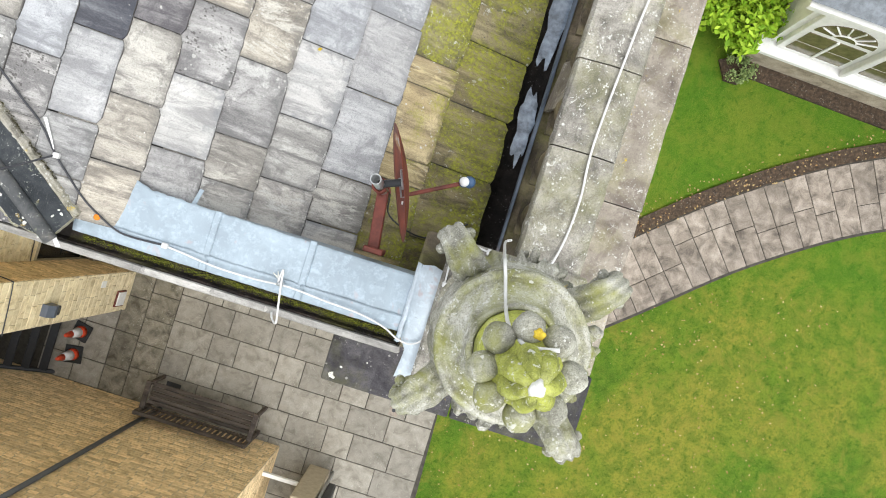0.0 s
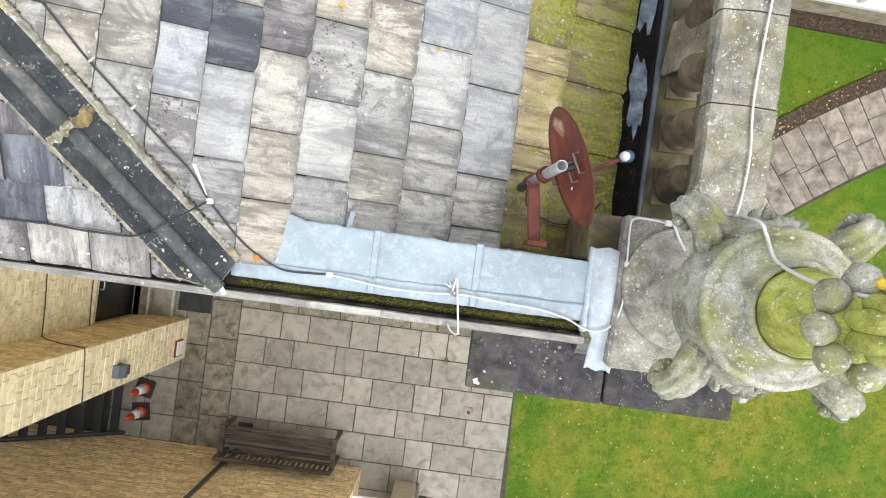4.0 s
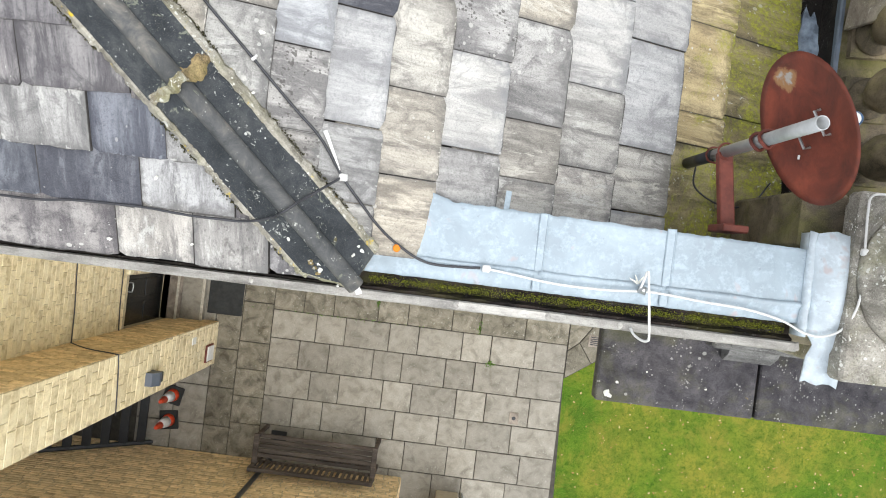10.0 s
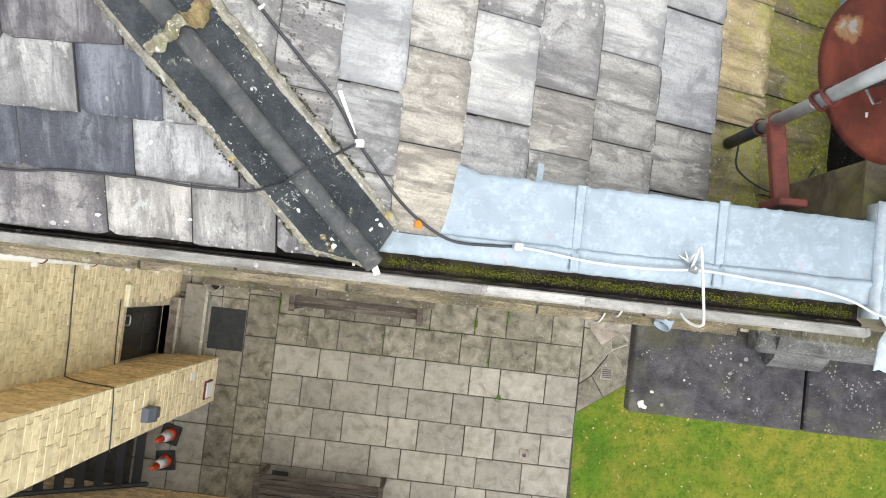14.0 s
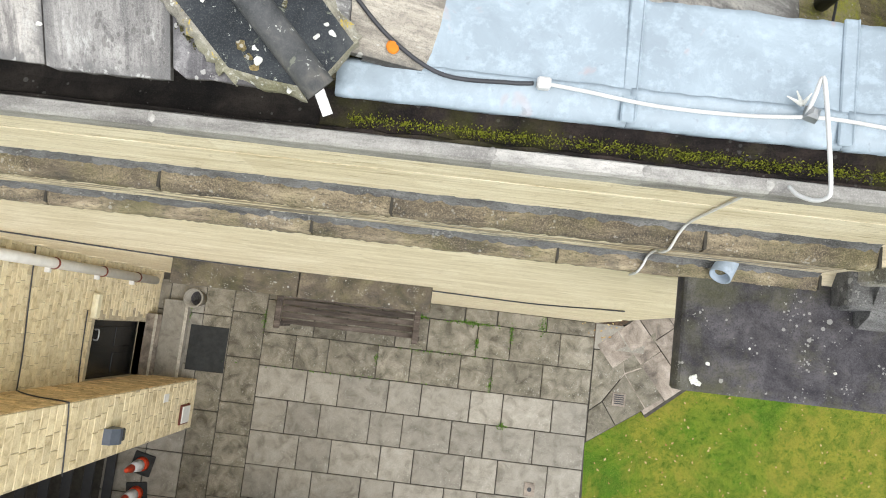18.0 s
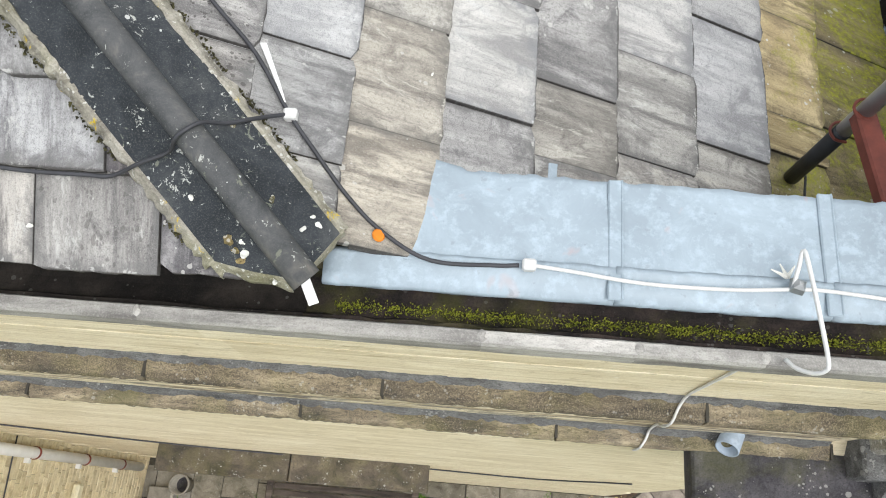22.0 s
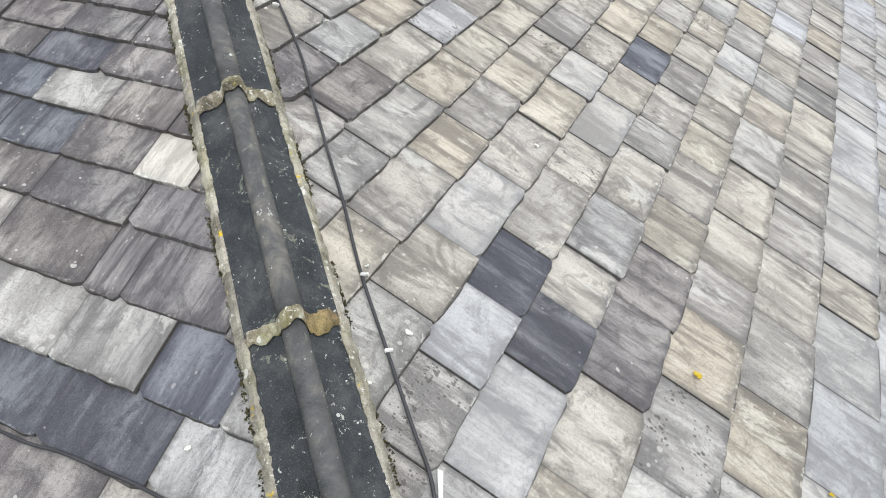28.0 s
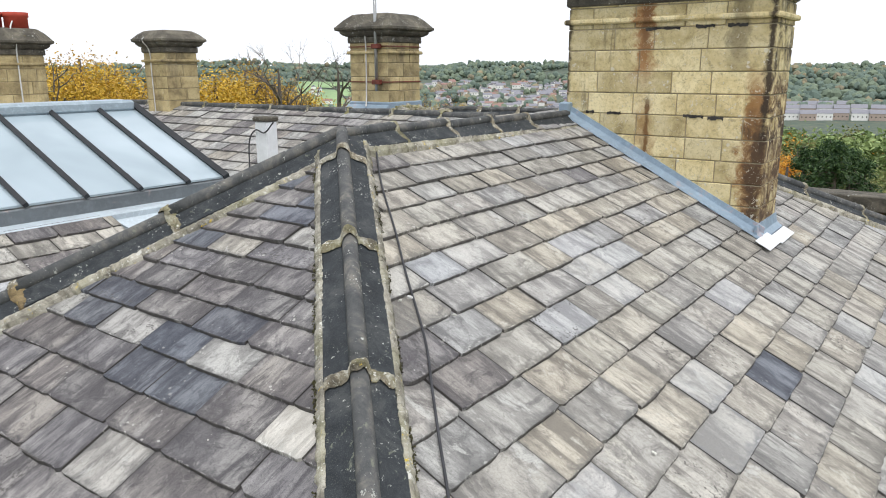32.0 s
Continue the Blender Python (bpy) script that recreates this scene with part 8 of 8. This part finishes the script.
def conifer(x, y, z, h, r, label, seed):
    """A dark conifer: straight trunk, drooping tiers of small sprays with an uneven edge."""
    rnd = random.Random(seed)
    t = thing("conifer_tree", (x, y, z), label, "tree")
    part("trunk", tube([(0, 0, 0), (0.05, 0.03, h * 0.5), (0, 0, h * 0.98)], [0.022 * h, 0.013 * h, 0.003 * h], 8), BARK, t)
    sprays, limbs = [], bmesh.new()
    for k in range(150):
        f = rnd.random() ** 0.8
        zz = h * (0.25 + 0.74 * f)
        reach = r * (1 - f) ** 0.75 * rnd.uniform(0.55, 1.12) + 0.06
        a = rnd.uniform(0, 6.28)
        d = Vector((math.cos(a), math.sin(a), 0))
        start = Vector((0, 0, zz))
        tube([start, start + d * reach * 0.6 + Vector((0, 0, 0.04 * reach)), start + d * reach + Vector((0, 0, -0.22 * reach))], [0.018, 0.011, 0.004], 4, limbs)
        for _ in range(80):
            u = rnd.random() ** 0.6
            p = start + d * reach * u + Vector((rnd.gauss(0, 0.10), rnd.gauss(0, 0.10), -0.22 * reach * u * u + rnd.gauss(0, 0.06) - 0.05))
            g0 = (d * rnd.uniform(0.3, 1) + Vector((rnd.gauss(0, 0.6), rnd.gauss(0, 0.6), rnd.gauss(-0.5, 0.4)))).normalized() * rnd.uniform(0.04, 0.09)
            g1 = g0.cross(Vector((rnd.gauss(0, 1), rnd.gauss(0, 1), rnd.gauss(0, 1)))).normalized() * rnd.uniform(0.014, 0.03)
            sprays.append([tuple(p - g0), tuple(p + g1), tuple(p + g0), tuple(p - g1)])
    part("limb", limbs, BARK, t)
    quad_soup("crown", sprays, LEAF_CONIFER, t)
    return t


for k, (deg, dist, top, h, r) in enumerate(((-7.7, 25, 8.15, 11, 2.1), (-8.7, 26, 7.85, 11, 1.9), (-9.7, 28, 7.7, 11, 2.0), (-6.8, 27, 7.75, 11, 2.0), (-8.2, 30, 7.8, 11, 2.2), (-5.9, 29, 7.2, 10, 2.0))):
    plant(conifer, deg, dist, top, h, r, "tall dark green conifer below the roof edge", 150 + k)
for k, (deg, dist, top, h, r, leaf) in enumerate(((-5.0, 20, 7.75, 9, 1.2, LEAF_ORANGE), (-10.9, 30, 8.1, 10, 1.5, LEAF_OLIVE), (-10.3, 38, 7.9, 10, 1.9, LEAF_ORANGE), (-7.2, 36, 7.7, 10, 2.2, LEAF_OLIVE), (-4.6, 24, 7.6, 9, 1.8, LEAF_YELLOW), (-3.6, 18, 7.6, 8, 1.7, LEAF_RED), (-11.8, 40, 6.8, 9, 2.5, LEAF_OLIVE), (-1.0, 22, 7.5, 9, 2.4, LEAF_RED), (-3, 45, 5.5, 11, 4, LEAF_OLIVE), (-8, 60, 4.0, 12, 5, LEAF_OLIVE), (-12.5, 55, 4.5, 12, 4, LEAF_OLIVE), (1.5, 40, 6.5, 11, 4, LEAF_DARK), (-5.5, 75, 3.0, 12, 5, LEAF_DARK))):
    plant(broad_tree, deg, dist, top, h, r, leaf, "autumn-coloured tree below the roof edge", 170 + k, leaf_size=0.06)
rnd = random.Random(222)
for k in range(22):
    deg = -13.2 + 0.55 * k + rnd.uniform(-0.2, 0.2)
    dist = rnd.uniform(70, 170)
    top = 10.2 - dist * math.tan(radians(rnd.uniform(3.7, 4.9)))
    plant(broad_tree, deg, dist, top, 13, rnd.uniform(3.5, 5.5), (LEAF_ORANGE if k % 7 == 5 else rnd.choice((LEAF_DARK, LEAF_OLIVE, LEAF_DARK))), "leafy autumn tree on the slope below the house", 230 + k, count=3600, leaf_size=0.3)
ivy = thing("red_creeper", (-0.9, 9.78, 7.9), "red autumn creeper on the far balusters", "creeper")
for k in range(3):
    leaf_cloud("foliage", (0.3 * k + 0.1, 0, 0.3), 0.15, 420, 0.035, LEAF_RED, ivy, 200 + k, (0.8, 0.6, 1.9), 0.2)

# woods on the hill and houses in the valley, far off
ico = bmesh.new()
bmesh.ops.create_icosphere(ico, subdivisions=2, radius=1.0)
ico.verts.index_update()
CROWN_V = [tuple(v.co) for v in ico.verts]
CROWN_F = [[v.index for v in f.verts] for f in ico.faces]
ico.free()
crowns = {LEAF_OLIVE.name: [], LEAF_DARK.name: [], LEAF_YELLOW.name: []}
rnd = random.Random(300)
for _ in range(15000):
    deg = rnd.uniform(-72, 6)
    dist = rnd.choice((rnd.uniform(120, 700), rnd.uniform(800, 2300), rnd.uniform(800, 2300)))
    x, y = at_bearing(deg, dist)
    if noise.noise((x * 0.006, y * 0.006, 9.0)) < (-0.1 if deg < -24 else -0.45):
        continue
    if -14 < deg < -3 and 620 < dist < 1020:
        continue
    if -37 < deg < -25 and (300 < dist < 900 or (dist < 1600 and rnd.random() < 0.65)):
        continue
    if -47.5 < deg < -39.5 and 1000 < dist < 1500:
        continue
    s = rnd.uniform(5, 9) if dist < 700 else rnd.uniform(8, 15)
    z = ground_height(x, y)
    key = rnd.choice((LEAF_OLIVE.name, LEAF_DARK.name) * 5 + (LEAF_YELLOW.name,))
    for q in range(3 if dist < 700 else 1):
        c = Vector((x + rnd.gauss(0, s * 0.3) * (q > 0), y + rnd.gauss(0, s * 0.3) * (q > 0), z + s * rnd.uniform(0.3, 0.6)))
        rx, rz = s * rnd.uniform(0.36, 0.62), s * rnd.uniform(0.4, 0.62)
        pts = [c + Vector((p[0] * rx * rnd.uniform(0.75, 1.2), p[1] * rx * rnd.uniform(0.75, 1.2), p[2] * rz * rnd.uniform(0.8, 1.2))) for p in CROWN_V]
        crowns[key].append(pts)


# air haze is mixed into the leaf colours: paler, bluer, low contrast
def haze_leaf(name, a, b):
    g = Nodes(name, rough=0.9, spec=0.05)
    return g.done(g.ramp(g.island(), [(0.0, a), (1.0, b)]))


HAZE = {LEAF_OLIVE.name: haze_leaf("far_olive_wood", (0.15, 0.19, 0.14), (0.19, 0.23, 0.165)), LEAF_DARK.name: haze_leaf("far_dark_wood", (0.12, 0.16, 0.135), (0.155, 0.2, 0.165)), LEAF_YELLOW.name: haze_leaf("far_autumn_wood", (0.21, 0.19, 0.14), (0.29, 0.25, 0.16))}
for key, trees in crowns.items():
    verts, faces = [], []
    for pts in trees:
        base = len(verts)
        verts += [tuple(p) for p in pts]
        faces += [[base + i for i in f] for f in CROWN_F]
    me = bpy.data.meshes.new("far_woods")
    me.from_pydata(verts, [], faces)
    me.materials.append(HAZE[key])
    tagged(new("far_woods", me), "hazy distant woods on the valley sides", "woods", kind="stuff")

bm = bmesh.new()
grid = {}
for i in range(25):
    for j in range(17):
        x, y = at_bearing(-47.2 + 7.4 * i / 24, 1010 + 470 * j / 16)
        grid[i, j] = bm.verts.new((x, y, ground_height(x, y) + 1.5))
for i in range(24):
    for j in range(16):
        if noise.noise((i * 0.23, j * 0.3, 4.0)) > -0.25:
            bm.faces.new((grid[i, j], grid[i + 1, j], grid[i + 1, j + 1], grid[i, j + 1]))
# distance haze paled into the meadow green
structure("meadow", bm, stone_material("hazy_meadow", (0.27, 0.38, 0.19), (0.23, 0.33, 0.16), (0.17, 0.24, 0.14), scale=0.02, soot=0.0), "bright green meadow on the far hillside", "meadow")

HOUSE_WALLS = [plain_material("far_render_wall", (0.80, 0.79, 0.76), 0.9), plain_material("far_brick_wall", (0.42, 0.34, 0.29), 0.9), plain_material("far_stone_wall", (0.42, 0.36, 0.28), 0.9)]
HOUSE_ROOFS = [plain_material("far_red_roof", (0.30, 0.19, 0.165), 0.9), plain_material("far_grey_roof", (0.25, 0.25, 0.28), 0.9)]


def far_house(x, y, rz, w, d, h, wall, roof_m, label):
    z = ground_height(x, y)
    t = thing("distant_house", pose(x, y, z, 0, 0, rz), label, "house", "valley houses")
    part("wall", boxed(-w / 2, w / 2, -d / 2, d / 2, -3, h), wall, t)
    part("roof", extrude_profile([(-d / 2 - 0.4, h), (0, h + d * 0.4), (d / 2 + 0.4, h)], -w / 2 - 0.3, w / 2 + 0.3), roof_m, t)
    for k in range(max(2, int(w // 4))):
        wx = -w / 2 + (k + 0.5) * w / max(2, int(w // 4))
        part("window", boxed(wx - 0.6, wx + 0.6, -d / 2 - 0.08, -d / 2 + 0.02, h * 0.45, h * 0.45 + 1.4), GLASS_DARK, t)


rnd = random.Random(400)
for _ in range(320):
    deg = rnd.uniform(-37, -25) if rnd.random() < 0.8 else rnd.uniform(-48, -24)
    dist = rnd.uniform(820, 1500)
    x, y = at_bearing(deg, dist)
    far_house(x, y, -deg + rnd.choice((0, 90)) + rnd.uniform(-12, 12), rnd.uniform(8, 17), rnd.uniform(7, 9), rnd.uniform(5, 7), rnd.choice(HOUSE_WALLS[:1] * 3 + HOUSE_WALLS), rnd.choice(HOUSE_ROOFS + HOUSE_ROOFS[1:]), "small distant house with a pitched roof in the valley")
for k in range(16):
    deg = -10.9 + 1.05 * (k % 6) + rnd.uniform(-0.1, 0.1)
    dist = 950 + 60 * (k // 6) + rnd.uniform(-5, 5)
    x, y = at_bearing(deg, dist)
    far_house(x, y, -deg + 4, 17, 11, 8, HOUSE_WALLS[k % 2], HOUSE_ROOFS[1], "long distant terrace with a grey roof in the valley")

# ---- courtyard flags, path flags: many pieces, last ----
flags = tagged(new("courtyard_paving"), "grey stone flags of mixed sizes in the courtyard", "paving", kind="structure")
rnd = random.Random(17)
FLAG_MESH = {}


def flag(x0, x1, y0, y1, parent, material=FLAG):
    g = rnd.uniform(0.008, 0.014)
    w, d = x1 - x0 - g, y1 - y0 - g
    if w < 0.05 or d < 0.05:
        return
    key = (round(w, 2), round(d, 2), material.name)
    if key not in FLAG_MESH:
        bm = boxed(-w / 2, w / 2, -d / 2, d / 2, -0.05, 0.02, bevel=0.006)
        me = bpy.data.meshes.new("flag")
        bm.to_mesh(me)
        bm.free()
        me.materials.append(material)
        FLAG_MESH[key] = me
    ob = new("flag", FLAG_MESH[key])
    ob.parent = parent
    ob.matrix_local = pose((x0 + x1) / 2, (y0 + y1) / 2, rnd.uniform(-0.002, 0.003), rnd.uniform(-0.25, 0.25), rnd.uniform(-0.25, 0.25), rnd.uniform(-0.3, 0.3))


rows_y = [0.64, 0.435, -0.015, -0.47, -0.905, -1.35, -1.80, -2.24, -2.69, -3.13, -3.58, -4.02, -4.47, -4.76]
for k, (y1, y0) in enumerate(zip(rows_y, rows_y[1:])):
    right = 1.80
    cuts_x = [-2.73, -2.05, -1.60] if k % 2 else [-2.73, -2.27, -1.81]
    wide = True
    while cuts_x[-1] < right - 0.3:
        cuts_x.append(cuts_x[-1] + (0.675 if wide else 0.45) + rnd.uniform(-0.012, 0.012))
        wide = not wide
    cuts_x[-1] = right
    for x, e in zip(cuts_x, cuts_x[1:]):
        flag(x, e, y0, y1, flags, FLAG_DARK if k < 3 else FLAG)
flag(1.80, 2.5, 0.28, 0.64, flags)
y = 0.64
while y > -4.6:
    h = rnd.choice((0.42, 0.6, 0.62))
    flag(-3.20, -2.73, y - h, y, flags, FLAG_DARK)
    y -= h
y = 0.55
while y > -2.8:
    h = rnd.choice((0.42, 0.6, 0.7))
    flag(-3.60, -3.20, y - h, y, flags, FLAG_DARK)
    flag(-4.1, -3.60, y - h, y, flags)
    flag(-4.65, -4.1, y - h, y, flags)
    y -= h
for pts in ([(1.815, -0.965), (2.18, -0.71), (1.98, -0.42), (1.815, -0.56)], [(2.19, -0.70), (2.56, -0.44), (2.25, -0.02), (1.99, -0.41)], [(2.57, -0.43), (2.98, -0.14), (2.7, 0.2), (2.26, -0.01)], [(1.815, -0.54), (1.97, -0.41), (2.24, -0.01), (2.2, 0.27), (1.815, 0.27)], [(2.25, 0.005), (2.69, 0.21), (2.62, 0.6), (2.21, 0.27)]):
    part("flag", polygon_slab(pts, -0.05, 0.02), FLAG_DARK, flags)
drain = thing("drain_cover", (1.12, -1.68, 0.022), "small pale stone drain cover set in the paving", "drain cover")
part("frame", boxed(-0.07, 0.07, -0.09, 0.09, 0.0, 0.008, bevel=0.002), FLAG_PALE, drain)
part("hole", lathe([(0.03, 0.0), (0.03, 0.011), (0.025, 0.011)], 12), DARK_STEEL, drain)
grate = thing("drain_grate", (2.2, -0.36, 0.02), "small dark iron grate set in the paving corner", "drain grate")
part("frame", boxed(-0.09, 0.09, -0.09, 0.09, 0.0, 0.01, bevel=0.002), FLAG_PALE, grate)
for k in range(5):
    part("bar", boxed(-0.065, 0.065, -0.06 + 0.028 * k, -0.046 + 0.028 * k, 0.009, 0.014), DARK_STEEL, grate)
man = thing("access_cover", (-2.42, -2.42, 0.022), "dark square access cover in the paving", "access cover")
part("plate", boxed(-0.12, 0.12, -0.1, 0.1, 0.0, 0.008, bevel=0.002), DARK_STEEL, man)

garden_path = tagged(new("path_paving"), "curving path of pale stained stone flags", "path", kind="structure")
t = 0.0
row = 0
while t < 0.98:
    dt = 0.0305
    split = (-0.56, rnd.choice((-0.12, 0.02, 0.18)), 0.57)
    for o0, o1 in zip(split, split[1:]):
        pts = [path_point(t + 0.0006, o0 + 0.006), path_point(t + dt - 0.0006, o0 + 0.006), path_point(t + dt - 0.0006, o1 - 0.006), path_point(t + 0.0006, o1 - 0.006)]
        part("path_flag", polygon_slab([(p.x, p.y) for p in pts], -0.05, 0.018 + rnd.uniform(0, 0.004)), FLAG_PALE, garden_path)
    t += dt
    row += 1

# small green weeds in the joints near the wall
weeds = []
rnd = random.Random(77)
for wx, wy, n, lx, ly in ((0.1, 0.432, 190, 0.17, 0.012), (0.21, 0.16, 70, 0.012, 0.05), (1.10, 0.5, 80, 0.03, 0.06), (-1.14, -0.2, 30, 0.01, 0.04), (-0.57, 0.435, 60, 0.05, 0.012), (-3.78, 0.12, 50, 0.012, 0.08), (-2.735, 0.16, 50, 0.012, 0.08), (0.448, -0.38, 40, 0.01, 0.05), (0.66, -0.9, 60, 0.03, 0.02), (0.668, 0.33, 60, 0.012, 0.07), (-0.3, -0.018, 60, 0.5, 0.008), (-1.6, -0.47, 60, 0.7, 0.008)):
    for _ in range(n):
        x, y = wx + rnd.gauss(0, lx), min(0.63, wy + rnd.gauss(0, ly))
        s = rnd.uniform(0.012, 0.03)
        a = rnd.uniform(0, 6.28)
        weeds.append([(x, y, 0.018), (x + s * math.cos(a), y + s * math.sin(a), 0.022 + s * rnd.uniform(0.3, 1.2)), (x + s * 0.7 * math.cos(a + 0.9), y + s * 0.7 * math.sin(a + 0.9), 0.022 + s * 0.5)])
tagged(quad_soup("joint_weeds", weeds, LEAF_WEED), "small green weeds growing in the paving joints", "weeds", kind="stuff")

# moss tufts in the gutter, grit and fragments on the slates
quads = []
rnd = random.Random(55)
for _ in range(5200):
    x = rnd.uniform(-0.38, 1.08)
    if noise.noise((x * 6, 0, 7)) < -0.75 + 0.9 * rnd.random() - 0.25 * x:
        continue
    y, z = 0.712 + 0.004 * noise.noise((x * 9, 3, 1)) + rnd.gauss(0, 0.0075), 8.573
    s = rnd.uniform(0.002, 0.0055)
    a = rnd.uniform(0, 6.28)
    quads.append([(x, y, z), (x + s * math.cos(a), y + s * math.sin(a), z + s), (x + s * 0.6 * math.cos(a + 1.3), y + s * 0.6 * math.sin(a + 1.3), z + s * 0.9)])
crumbs = []
for _ in range(2400):
    s0 = rnd.uniform(0.05, 2.9)
    sd = rnd.choice((-1, 1))
    if noise.noise((s0 * 5, sd, 2)) < 0.02:
        continue
    p = h0 + (h1 - h0).normalized() * s0 + Vector((0.7071, 0.7071, 0)) * sd * (0.128 + abs(rnd.gauss(0, 0.005)))
    p.z = min(za(p.x), zb(p.y)) + 0.014
    s = rnd.uniform(0.0018, 0.005)
    tip = p + Vector((rnd.uniform(-0.3, 0.3) * s, rnd.uniform(-0.3, 0.3) * s, s))
    ring = [p + Vector((s * math.cos(2.1 * q + s0 * 9), s * math.sin(2.1 * q + s0 * 9), -0.002)) for q in range(3)]
    for q in range(3):
        crumbs.append([tuple(ring[q]), tuple(ring[(q + 1) % 3]), tuple(tip)])
tagged(quad_soup("moss_crumbs", crumbs, leaf_material("dark_moss_crumb", (0.02, 0.018, 0.012), (0.09, 0.085, 0.035))), "dark dry moss crumbs beside the hip mortar", "moss", kind="stuff")
tagged(quad_soup("moss_tufts", quads, MOSS), "small moss tufts in the gutter", "moss", kind="stuff")
for px, py, pz in ((-0.285, 0.83, 0.0),):
    bm = bmesh.new()
    bmesh.ops.create_cone(bm, cap_ends=True, segments=14, radius1=0.014, radius2=0.011, depth=0.004)
    ob = mesh_object("orange_lichen", bm, plain_material("orange_lichen", (0.62, 0.2, 0.02), 0.95))
    ob.matrix_world = pose(px, py, za(px) + 0.013, 0, 27.6, 0)
    tagged(ob, "round orange lichen spot on a slate", "lichen")
for k, (px, py, r) in enumerate(((-0.747, 1.428, 0.009), (-0.771, 2.42, 0.007), (-0.752, 1.244, 0.006), (-1.479, 2.287, 0.010), (-1.609, 2.142, 0.007), (-0.91, 1.52, 0.006), (-0.213, 1.236, 0.005))):
    ob = mesh_object("bird_dropping", stone_lump((r, r * 0.7, 0.003), pose(px, py, za(px) + 0.013, 0, 27.6, 40 * k), k * 2.3, r * 0.6, 120), LICHEN_WHITE)
    tagged(ob, "small white bird dropping on a slate", "dropping", "droppings on the slates")
for k, (px, py, r) in enumerate(((-1.203, 0.748, 0.008), (-0.932, 0.764, 0.006), (-1.032, 0.957, 0.007))):
    ob = mesh_object("bird_dropping", stone_lump((r, r * 0.7, 0.003), pose(px, py, zb(py) + 0.013, 27.6, 0, 40 * k), k * 2.9, r * 0.6, 120), LICHEN_WHITE)
    tagged(ob, "small white bird dropping on a slate", "dropping", "droppings on the slates")

# droppings and lichen rosettes on the lowest tile
for k, (s, p, r, m) in enumerate(((0.115, -0.046, 0.007, LICHEN_WHITE), (0.096, -0.056, 0.009, LICHEN_WHITE), (0.020, -0.046, 0.006, LICHEN_WHITE), (0.235, -0.068, 0.007, LICHEN_WHITE),
                                   (0.055, 0.083, 0.007, LICHEN_WHITE), (0.075, 0.085, 0.005, LICHEN_WHITE), (0.068, 0.055, 0.006, LICHEN_WHITE), (0.145, 0.045, 0.008, CRUST),
                                   (0.135, -0.064, 0.011, CRUST_BROWN), (0.112, -0.068, 0.008, CRUST_BROWN), (0.090, -0.068, 0.010, CRUST_BROWN), (0.30, 0.075, 0.006, CRUST))):
    wing = -0.037 * (abs(p) - 0.028) / 0.078 + 0.016 * (1 - s / 0.8)
    part("dropping" if m is LICHEN_WHITE else "lichen_rosette", stone_lump((r, r * 0.75, 0.0022), Matrix.Translation(ha + hd * s + hside * p + hup * wing) @ pose(0, 0, 0, 20, -15 if p > 0 else 15, 40 * k), k + 60, r * 0.6, 110), m, hip, "pale crusted spot on the hip tile")

for k, (px, py) in enumerate(((-0.088, 1.936), (0.335, 1.862))):
    ob = mesh_object("yellow_lichen", stone_lump((0.012, 0.008, 0.003), pose(px, py, za(px) + 0.013, 0, 27.6, 50 * k), k + 9, 0.007, 90), LICHEN)
    tagged(ob, "small ragged yellow lichen patch on a slate", "lichen")
